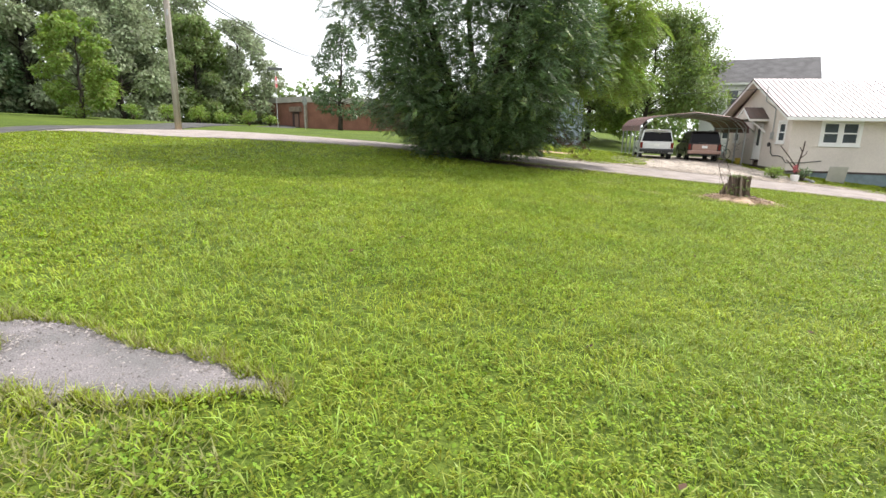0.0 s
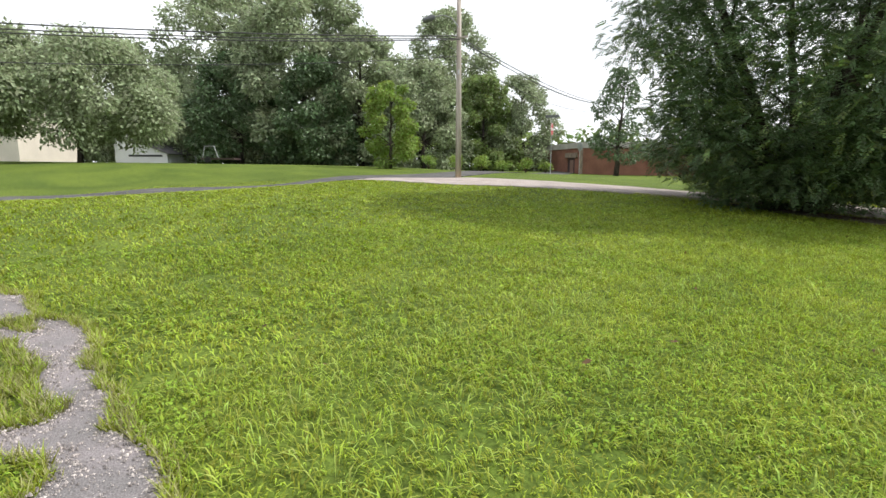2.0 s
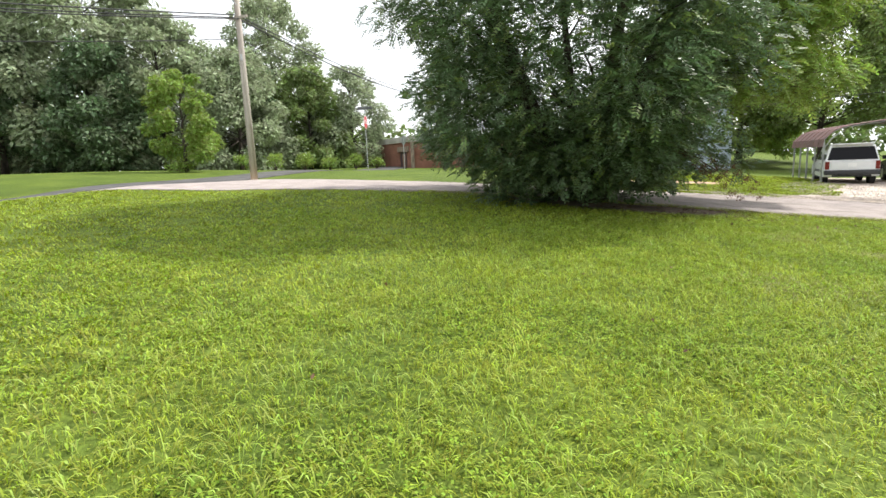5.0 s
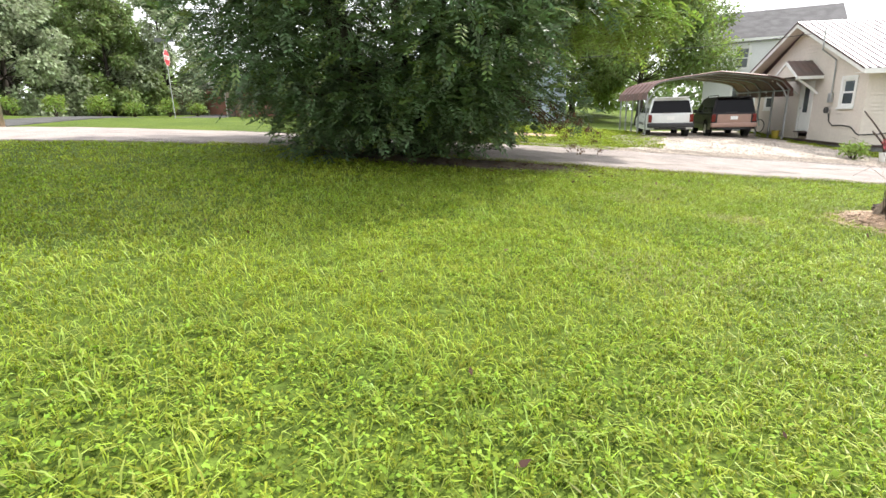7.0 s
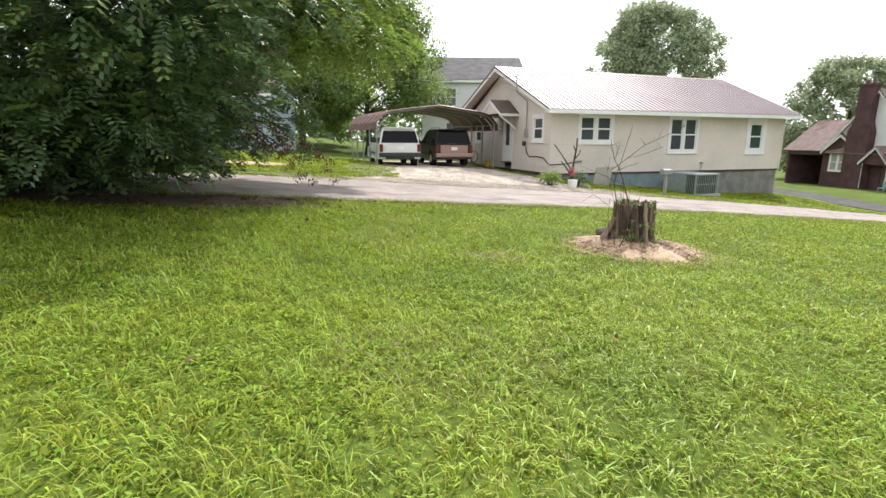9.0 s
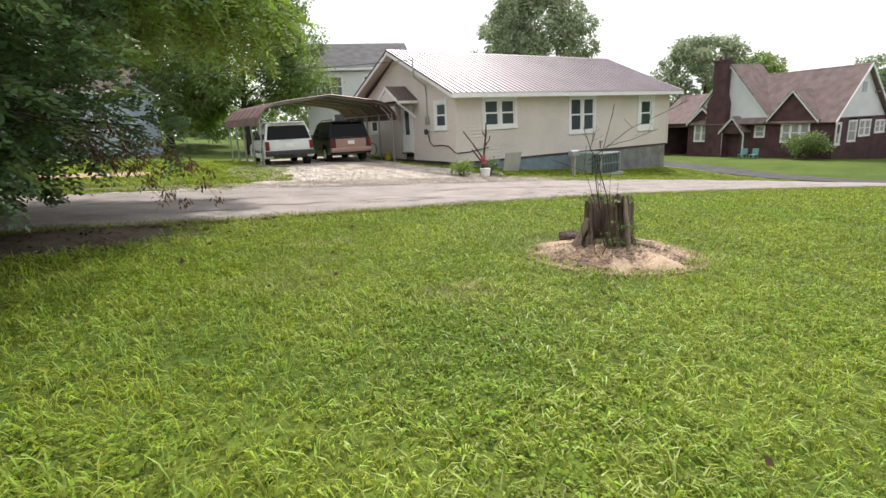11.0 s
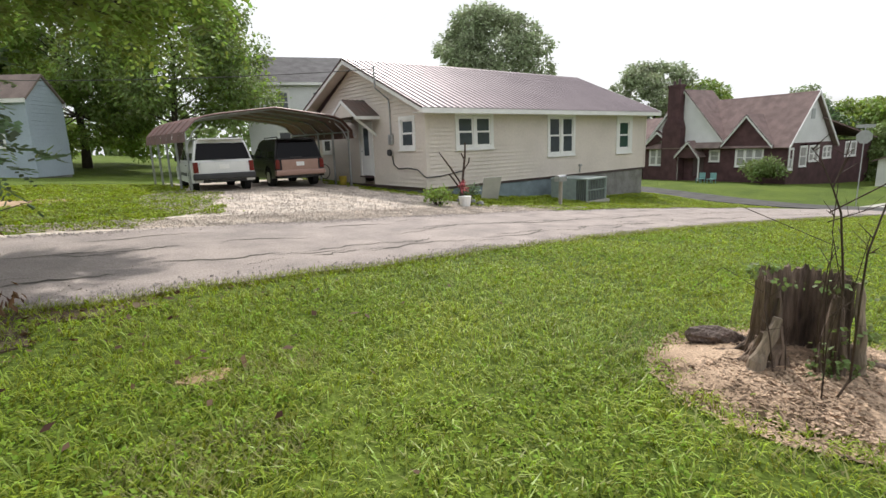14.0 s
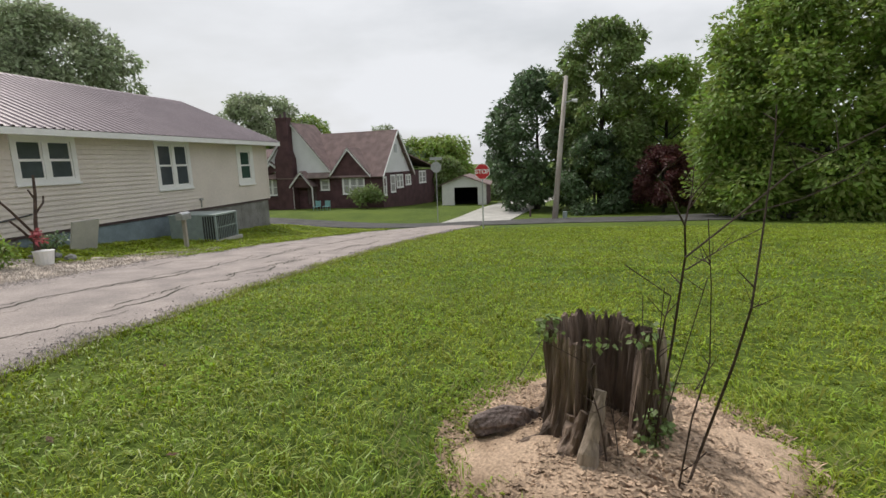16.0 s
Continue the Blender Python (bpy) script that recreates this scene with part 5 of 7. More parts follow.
def suv(name, m, label, body, tail, length, width, height, rack, bumper):
    """A boxy car: origin on the ground under the middle of the tail, nose to +y."""
    c = thing(name, m, label, "car")
    w = width / 2
    belt, roofz = height * 0.58, height
    # body outline in the side view
    side = [(0.02, 0.38), (0.0, 0.62), (0.03, belt), (0.06, belt + 0.02), (length * 0.72, belt + 0.01), (length * 0.74, belt - 0.02), (length * 0.96, belt - 0.14), (length, belt - 0.3), (length, 0.42), (length - 0.08, 0.34)]
    wheels = (length * 0.215, length * 0.79)
    R = 0.37
    low = [(0.02, 0.38)]
    bottom = []
    for wy in wheels:
        bottom += [(wy - R - 0.06, 0.34)] + [(wy - (R + 0.06) * math.cos(math.pi * k / 8), 0.36 + (R + 0.05) * math.sin(math.pi * k / 8)) for k in range(9)] + [(wy + R + 0.06, 0.34)]
    outline = [(0.02, 0.38)] + bottom + side[:0:-1]
    bm = bmesh.new()
    prism(bm, [(y, z) for y, z in outline], -w, w, "x")
    bmesh.ops.triangulate(bm, faces=[f for f in bm.faces if len(f.verts) > 4])
    es = [e for e in bm.edges if len(e.link_faces) == 2 and e.calc_face_angle(0) > 0.9 and abs(abs(e.verts[0].co.x) - w) < 1e-4 and abs(abs(e.verts[1].co.x) - w) < 1e-4 and max(e.verts[0].co.z, e.verts[1].co.z) > 0.55]
    bmesh.ops.bevel(bm, geom=es, offset=0.06, segments=3, affect="EDGES")
    part("body", bm, M[body], c, smooth=False)
    # cabin
    bm = bmesh.new()
    ti = 0.16
    cab = [(0.05, belt), (0.26, roofz - 0.1), (0.36, roofz), (length * 0.5, roofz), (length * 0.56, roofz - 0.06), (length * 0.735, belt)]
    a = [bm.verts.new((-w + 0.03 + (ti if z > belt + 0.1 else 0), y, z)) for y, z in cab]
    b = [bm.verts.new((w - 0.03 - (ti if z > belt + 0.1 else 0), y, z)) for y, z in cab]
    bm.faces.new(a)
    bm.faces.new(b[::-1])
    for i in range(len(cab)):
        j = (i + 1) % len(cab)
        bm.faces.new((a[i], b[i], b[j], a[j]))
    bmesh.ops.recalc_face_normals(bm, faces=bm.faces)
    bmesh.ops.bevel(bm, geom=[e for e in bm.edges if min(v.co.z for v in e.verts) > belt + 0.1 or abs(e.verts[0].co.z - e.verts[1].co.z) > 0.3], offset=0.05, segments=3, affect="EDGES")
    part("cabin", bm, M[body], c)
    # glass set 6 mm proud of the cabin
    def quad(nm, pts, material, t=0.012):
        bm = bmesh.new()
        P = [Vector(p) for p in pts]
        n = (P[1] - P[0]).cross(P[2] - P[0]).normalized()
        a = [bm.verts.new(p + n * 0.008) for p in P]
        b = [bm.verts.new(p - n * t) for p in P]
        bm.faces.new(a)
        bm.faces.new(b[::-1])
        for i in range(len(P)):
            j = (i + 1) % len(P)
            bm.faces.new((a[i], b[i], b[j], a[j]))
        return part(nm, bm, material, c)
    zt, zb = roofz - 0.15, belt + 0.06
    f = lambda z: 0.05 + 0.21 * (z - belt) / (roofz - 0.1 - belt)
    iw = lambda z: w - 0.03 - ti * min(1, (z - belt) / (roofz - 0.1 - belt))
    quad("rear_window", [(-iw(zb) + 0.05, f(zb), zb), (iw(zb) - 0.05, f(zb), zb), (iw(zt) - 0.05, f(zt), zt), (-iw(zt) + 0.05, f(zt), zt)], M["carglass"])
    for s in (-1, 1):
        for y0, y1, y2, y3 in ((0.34, length * 0.24, length * 0.25, 0.42), (length * 0.27, length * 0.43, length * 0.43, length * 0.28), (length * 0.45, length * 0.68, length * 0.565, length * 0.45)):
            pts = [(s * iw(zb), y0, zb), (s * iw(zb), y1, zb), (s * iw(zt), y2, zt), (s * iw(zt), y3, zt)]
            quad("side_window", pts if s > 0 else pts[::-1], M["carglass"])
        yl = 0.62 if tail == "redlens" else 0.62
        part("tail_lamp", boxes((min(s * (w - 0.17), s * (w - 0.02)), max(s * (w - 0.17), s * (w - 0.02)), -0.02, 0.10, belt - 0.34, belt + 0.0), bevel=0.01), M["redlens"], c)
        part("side_mirror", boxes((s * (w + 0.1) - 0.09, s * (w + 0.1) + 0.09, length * 0.62, length * 0.62 + 0.1, belt + 0.02, belt + 0.2), bevel=0.03), M["plasticdark"], c)
        if rack:
            bm = bmesh.new()
            tube(bm, [(s * (w - 0.32), 0.5, roofz), (s * (w - 0.32), 0.6, roofz + 0.07), (s * (w - 0.32), length * 0.48, roofz + 0.07), (s * (w - 0.32), length * 0.5, roofz)], 0.018, 6)
            part("roof_rail", bm, M["plasticdark"], c)
        part("door_handle", boxes((s * w - 0.02, s * w + 0.02, length * 0.3, length * 0.3 + 0.14, belt - 0.13, belt - 0.1)), M["plasticdark"], c)
        part("side_trim", boxes((s * w - 0.01, s * w + 0.014, length * 0.33, length * 0.66, 0.55, 0.66)), M["plasticdark"], c)
    part("tailgate", boxes((-w + 0.24, w - 0.24, -0.025, 0.0, 0.66, belt - 0.01), bevel=0.008), M[tail if tail != "redlens" else body], c)
    part("plate_recess", boxes((-0.26, 0.26, -0.034, -0.026, 0.78, 0.98)), M[body if tail == "redlens" else tail], c)
    part("licence_plate", boxes((-0.15, 0.15, -0.045, -0.036, 0.8, 0.95)), M["signwhite"], c)
    part("bumper", boxes((-w - 0.01, w + 0.01, -0.12, 0.14, 0.46, 0.66), bevel=0.05), M[bumper], c)
    part("valance", boxes((-w + 0.28, w - 0.28, 0.0, 0.1, 0.36, 0.455), bevel=0.02), M["plasticdark"], c)
    part("wiper", boxes((-0.35, 0.1, f(zb) - 0.05, f(zb) - 0.03, zb + 0.0, zb + 0.03)), M["plasticdark"], c)
    part("spoiler", boxes((-w + 0.25, w - 0.25, 0.1, 0.32, roofz - 0.035, roofz + 0.012), bevel=0.01), M[body], c)
    for wy in wheels:
        for s in (-1, 1):
            whl = new("wheel")
            whl.parent, whl.location = c, (s * (w - 0.12), wy, R)
            bm = bmesh.new()
            tube(bm, [(-0.12, 0, 0), (-0.11, 0, 0), (0.11, 0, 0), (0.12, 0, 0)], [R - 0.03, R, R, R - 0.03], 28)
            part("tyre", bm, M["rubber"], whl)
            bm = bmesh.new()
            x = s * 0.118
            tube(bm, [(x, 0, 0), (x + s * 0.012, 0, 0)], 0.22, 24)
            for k in range(6):
                q = Matrix.Rotation(k * math.pi / 3, 4, "X")
                box(bm, x + s * 0.012 - 0.002, x + s * 0.012 + 0.012, -0.028, 0.028, 0.02, 0.21, m=q)
            part("rim", bm, M["chrome"], whl)
    return c


suv("car", Matrix.Translation((-5.85, 3.35, -0.14)) @ Matrix.Rotation(radians(-6), 4, "Z"), "white sport utility car with dark bumper under the carport", "carwhite", "redlens", 4.8, 1.92, 1.78, True, "plasticdark")
suv("car", Matrix.Translation((-2.95, 3.95, -0.2)) @ Matrix.Rotation(radians(-6), 4, "Z"), "dark maroon sport utility car with tan tailgate under the carport", "cardark", "cartan", 4.9, 1.86, 1.80, True, "cartan")

# bicycle wheels, bin and pot by the porch
def bicycle():
    b = thing("bicycle", Matrix.Translation((-1.25, 7.0, -0.1)) @ Matrix.Rotation(radians(-70), 4, "Z"), "small teal bicycle leaning by the carport", "bicycle")
    for x in (0.0, 0.95):
        bm = bmesh.new()
        pts = [(x + 0.3 * math.cos(a), 0, 0.31 + 0.3 * math.sin(a)) for a in np.linspace(0, 2 * math.pi, 21)]
        tube(bm, pts, 0.02, 5)
        part("wheel", bm, M["rubber"], b)
    bm = bmesh.new()
    tube(bm, [(0, 0, 0.31), (0.35, 0, 0.75), (0.8, 0, 0.8), (0.95, 0, 0.31)], 0.018, 5)
    tube(bm, [(0.8, 0, 0.78), (0.45, 0, 0.3), (0.35, 0, 0.75)], 0.018, 5)
    tube(bm, [(0.8, 0, 0.78), (0.78, 0, 0.98), (0.78, -0.22, 1.0)], 0.015, 5)
    part("bicycle_frame", bm, M["teal"], b)
    part("saddle", boxes((0.22, 0.44, -0.06, 0.06, 0.8, 0.86), bevel=0.02), M["plasticdark"], b)


bicycle()
bk = thing("bucket", Matrix.Translation((-0.55, 5.2, gz(-0.55, 5.2))), "yellow plastic bucket by the porch door", "bucket")
bm = bmesh.new()
tube(bm, [(0, 0, 0), (0, 0, 0.36), (0, 0, 0.38)], [0.13, 0.17, 0.18], 16)
part("pail", bm, M["yellow"], bk)

# ---- yard things by the beige house ----


def ac_unit():
    x0, y0 = 5.85, -2.5
    a = thing("air_conditioner", Matrix.Translation((x0, y0, -1.22)) @ Matrix.Rotation(radians(3), 4, "Z"), "grey-green outdoor air conditioning unit on a pad", "air conditioner")
    W, D, H = 1.4, 1.7, 0.9
    part("pad", boxes((-0.1, W + 0.1, -0.1, D + 0.1, -0.15, 0.03)), M["concrete"], a)
    part("core", boxes((0.05, W - 0.05, 0.05, D - 0.05, 0.04, H - 0.03)), M["plasticdark"], a)
    for x in (0.0, W - 0.07):
        for y in (0.0, D - 0.07):
            part("corner_post", boxes((x, x + 0.07, y, y + 0.07, 0.03, H - 0.05)), M["acgreen"], a)
    part("lid", boxes((-0.02, W + 0.02, -0.02, D + 0.02, H - 0.05, H + 0.02), bevel=0.015), M["acgreen"], a)
    part("side_panel", boxes((-0.005, 0.04, 0.5, D - 0.071, 0.04, H - 0.052)), M["acgreen"], a)
    for k in range(11):
        x = 0.13 + k * 0.112
        part("grille_bar", boxes((x, x + 0.02, 0.0, 0.02, 0.05, H - 0.06)), M["acgreen"], a)
    part("grille_rail", boxes((0.075, W - 0.075, -0.008, -0.001, 0.44, 0.48)), M["acgreen"], a)
    for k in range(4):
        y = 0.14 + k * 0.09
        part("grille_bar", boxes((0.0, 0.02, y, y + 0.02, 0.05, H - 0.06)), M["acgreen"], a)


ac_unit()


def mailbox(x, y):
    m = thing("mailbox", Matrix.Translation((x, y, gz(x, y))) @ Matrix.Rotation(radians(10), 4, "Z"), "grey metal mailbox on a square wooden post by the lane", "mailbox")
    part("post", boxes((-0.05, 0.05, -0.05, 0.05, -0.2, 0.85)), M["pole"], m)
    bm = bmesh.new()
    pr = [(-0.1, 0.86), (-0.1, 1.0)] + [(-0.1 * math.cos(a), 1.0 + 0.08 * math.sin(a)) for a in np.linspace(0.3, 2.84, 7)] + [(0.1, 1.0), (0.1, 0.86)]
    prism(bm, pr, -0.27, 0.27, "x")
    part("box", bm, M["galv"], m)
    part("lid", boxes((-0.285, -0.272, -0.09, 0.09, 0.87, 1.05)), M["galv"], m)


mailbox(3.85, -2.8)


def flower_pot(x, y):
    p = thing("flower_pot", Matrix.Translation((x, y, gz(x, y))), "white bucket pot with bare pruned stems and a pink flower", "plant pot")
    bm = bmesh.new()
    tube(bm, [(0, 0, 0), (0, 0, 0.3), (0, 0, 0.32)], [0.15, 0.19, 0.2], 16)
    part("pot", bm, M["white"], p)
    rnd = random.Random(3)
    for pts, r in ((((0.1, 0.3, 0), (0.1, 0.3, 0.7), (-0.3, 0.3, 1.2), (-0.7, 0.3, 1.65)), 0.035), (((0.15, 0.3, 0), (0.2, 0.3, 0.9), (0.3, 0.3, 1.5), (0.32, 0.3, 1.9)), 0.045), (((0.1, 0.3, 0.5), (-0.2, 0.3, 0.85), (-0.35, 0.3, 1.0)), 0.03), (((0.25, 0.3, 1.1), (0.45, 0.3, 1.3), (0.48, 0.3, 1.45)), 0.025), (((0.3, 0.3, 1.35), (0.15, 0.3, 1.6)), 0.022)):
        bm = bmesh.new()
        tube(bm, pts, [r * (1 - 0.15 * i) for i in range(len(pts))], 7)
        part("stem", bm, M["twig"], p)
    co, f = leaf_cards(np.array([(0.05, 0.1, 0.55), (0.0, 0.1, 0.7)]), np.array([0.12, 0.1]), 120, 0.07, np.random.default_rng(4), shell=0.1)
    fast_mesh("flower", co, f, M["terracotta"], p)


flower_pot(-0.8, -2.9)
shrub(-1.6, -2.6, 0.55, 0.45, "leaf_light", 700, 0.09, 401, "small bright green bush by the house corner")
shrub(-0.3, -2.5, 0.7, 0.4, "leaf_dark", 500, 0.07, 402, "dark straggling bush by the house corner")
bd = thing("board", Matrix.Translation((1.75, -1.3, gz(1.75, -1.3) - 0.02)) @ Matrix.Rotation(radians(14), 4, "X"), "weathered board leaning against the foundation", "board")
part("panel", boxes((-0.42, 0.42, -0.02, 0.02, 0, 0.85), bevel=0.004), M["concrete"], bd)
rn = random.Random(12)
for k in range(6):
    x, y = 0.2 + rn.uniform(-0.6, 0.2), -2.2 + rn.uniform(-0.5, 0.4)
    st = thing("stone", Matrix.Translation((x, y, gz(x, y) + 0.04)), "rough grey stone by the foundation", "stone", "stones by the foundation")
    bm = bmesh.new()
    bmesh.ops.create_icosphere(bm, subdivisions=2, radius=0.13)
    for v in bm.verts:
        v.co *= 1 + 0.35 * noise.noise(v.co * 9 + Vector((k, 0, 0)))
        v.co.z *= 0.7
    part("rock", bm, M["block"], st)

# ---- signs, poles and wires ----


def octagon(r, y0, y1):
    return prism(bmesh.new(), [(r * math.cos(radians(22.5 + 45 * k)), r * math.sin(radians(22.5 + 45 * k))) for k in range(8)], y0, y1, "y")


def text_mesh(name, body, size, material, parent, m, bold=0.0):
    cu = bpy.data.curves.new(name, "FONT")
    cu.body, cu.size, cu.align_x, cu.align_y, cu.extrude, cu.offset = body, size, "CENTER", "CENTER", 0.002, bold
    tmp = bpy.data.objects.new(name, cu)
    me = bpy.data.meshes.new_from_object(tmp)
    bpy.data.objects.remove(tmp)
    me.materials.clear()
    me.materials.append(material)
    ob = new(name, me)
    ob.parent, ob.matrix_local = parent, m
    return ob


def stop_sign(x, y, zc, turn, r=0.40, front=True, street=False, label=""):
    """Faces -y before it is turned."""
    z = gz(x, y)
    s = thing("stop_sign", Matrix.Translation((x, y, z)) @ Matrix.Rotation(radians(turn), 4, "Z"), label, "sign")
    c = zc - z
    part("post", boxes((-0.03, 0.03, 0.0, 0.035, -0.3, c + r + (0.35 if street else 0))), M["galv"], s)
    o = octagon(r, -0.012, -0.004)
    bmesh.ops.translate(o, vec=(0, 0, c), verts=o.verts)
    part("plate", o, M["signwhite"] if front else M["signback"], s)
    if front:
        o = octagon(r * 0.93, -0.018, -0.013)
        bmesh.ops.translate(o, vec=(0, 0, c), verts=o.verts)
        part("red_face", o, M["signred"], s)
        text_mesh("word", "STOP", r * 0.72, M["signwhite"], s, pose(0, -0.024, c - 0.01, 90), 0.008)
    o = octagon(r * 0.99, 0.001, 0.004)
    bmesh.ops.translate(o, vec=(0, 0, c), verts=o.verts)
    part("plate_back", o, M["signback"], s)
    if street:
        part("street_plate", boxes((-0.006, 0.006, -0.5, 0.5, c + r + 0.36, c + r + 0.56) if x < 0 else (-0.45, 0.45, 0.036, 0.045, c + r + 0.12, c + r + 0.32)), M["signback_dark" if x < 0 else "signback"], s)
    return s


stop_sign(15.5, -10.66, 0.62, -90 + 20, 0.405, True, False, "red octagonal stop sign on a steel post by the lane's end")
stop_sign(28.35, -5.97, 0.75, 105, 0.42, False, True, "stop sign seen from behind, with a street plate above")
stop_sign(-31.85, 6.1, 4.45, 106, 0.46, True, True, "tall stop sign at the lane's far corner")
stop_sign(-33.8, 15.0, 3.6, 150, 0.42, False, False, "octagonal sign seen from behind before the brick building")


def leaning_pole(name, x, y, z, top, r, label, lamp=False):
    p = thing(name, Matrix.Translation((x, y, z)), label, "utility pole")
    bm = bmesh.new()
    T = Vector(top) - Vector((x, y, z))
    tube(bm, [(0, 0, -0.4), T * 0.5, T], [r, r * 0.82, r * 0.66], 14)
    part("shaft", bm, M["pole"], p, smooth=True)
    return p


p = leaning_pole("utility_pole", -33.2, -3.1, 0.9, (-33.3, -3.0, 12.6), 0.19, "tall weathered wooden utility pole with a street lamp arm")
bm = bmesh.new()
tube(bm, [(0, 0, 8.9), (-0.35, -0.3, 9.45), (-0.75, -0.62, 9.6), (-1.15, -0.95, 9.5)], 0.035, 7)
part("lamp_arm", bm, M["galv"], p)
bm = bmesh.new()
tube(bm, [(-1.1, -0.9, 9.52), (-1.25, -1.03, 9.45), (-1.6, -1.32, 9.28), (-1.65, -1.36, 9.26)], [0.08, 0.19, 0.15, 0.06], 10)
part("lamp_head", bm, M["signback_dark"], p, smooth=True)
bm = bmesh.new()
box(bm, -0.6, 0.6, -0.05, 0.05, 8.25, 8.37)
part("crossarm", bm, M["pole"], p)
bm = bmesh.new()
tube(bm, [(0.1, -0.16, 6.2), (0.1, -0.16, 6.5)], 0.05, 6)
part("collar", bm, M["galv"], p)
p2_ = leaning_pole("utility_pole", 24.72, -14.5, -2.9, (26.48, -15.33, 6.45), 0.2, "leaning weathered wooden utility pole by the street")
bm = bmesh.new()
tube(bm, [(1.35, -0.65, 7.6), (1.1, -1.2, 7.7)], 0.04, 6)
part("lamp_arm", bm, M["galv"], p2_)
bm = bmesh.new()
tube(bm, [(1.1, -1.15, 7.72), (1.05, -1.5, 7.66)], [0.08, 0.14], 8)
part("lamp_head", bm, M["white"], p2_)


def wire(a, b, sag, r=0.02, label="black overhead cable", name="overhead_cable"):
    bm = bmesh.new()
    A, B = Vector(a), Vector(b)
    tube(bm, [A.lerp(B, t) - Vector((0, 0, sag * 4 * t * (1 - t))) for t in np.linspace(0, 1, 25)], r, 5)
    return tagged(part(name, bm, M["wire"]), label + " strung between poles", "cable")


for dx, z, sag, r in ((0.0, 9.35, 0.6, 0.032), (0.15, 9.15, 0.8, 0.028), (-0.15, 9.25, 0.7, 0.028), (0.0, 8.2, 1.0, 0.02)):
    wire((-33.3 + dx, -3.1, z), (-50 + dx, -42, z - 2.6), sag, r)
    wire((-33.3 + dx, -3.0, z), (-43 + dx, 40, z + 1.2), sag, r)
wire((-33.3, -3.0, 12.3), (-42, -36, 10.6), 1.0, 0.02)
wire((26.2, -15.2, 6.2), (60, -8, 4.5), 0.8, 0.02)
wire((-0.62, 2.15, 3.95), (-30, 24, 6.5), 1.0, 0.014, "thin service cable")
ub = thing("utility_box", Matrix.Translation((25.0, -15.2, -2.9)), "small pale green utility pedestal", "utility box")
part("case", boxes((-0.14, 0.14, -0.14, 0.14, -0.05, 0.5), bevel=0.03), M["acgreen"], ub)
bmk = thing("marker_post", Matrix.Translation((30.6, -12.9, gz(30.6, -12.9))), "short dark marker post at the side street", "post")
part("post", boxes((-0.08, 0.08, -0.08, 0.08, -0.1, 0.6)), M["trimdark"], bmk)
for (x, y) in ((38.5, 8.2), (38.3, 7.1)):
    ch = thing("garden_chair", Matrix.Translation((x, y, gz(x, y))) @ Matrix.Rotation(radians(-100), 4, "Z"), "teal garden chair before the brick house", "chair", "garden chairs")
    part("seat", boxes((-0.3, 0.3, -0.3, 0.3, 0.36, 0.42)), M["teal"], ch)
    part("backrest", boxes((-0.3, 0.3, 0.24, 0.3, 0.43, 0.95)), M["teal"], ch)
    for a in (-0.27, 0.22):
        for b in (-0.27, 0.22):
            part("leg", boxes((a, a + 0.05, b, b + 0.05, 0, 0.36)), M["teal"], ch)

# ---- stump, mulch and saplings ----
SX, SY = -7.02, -13.44


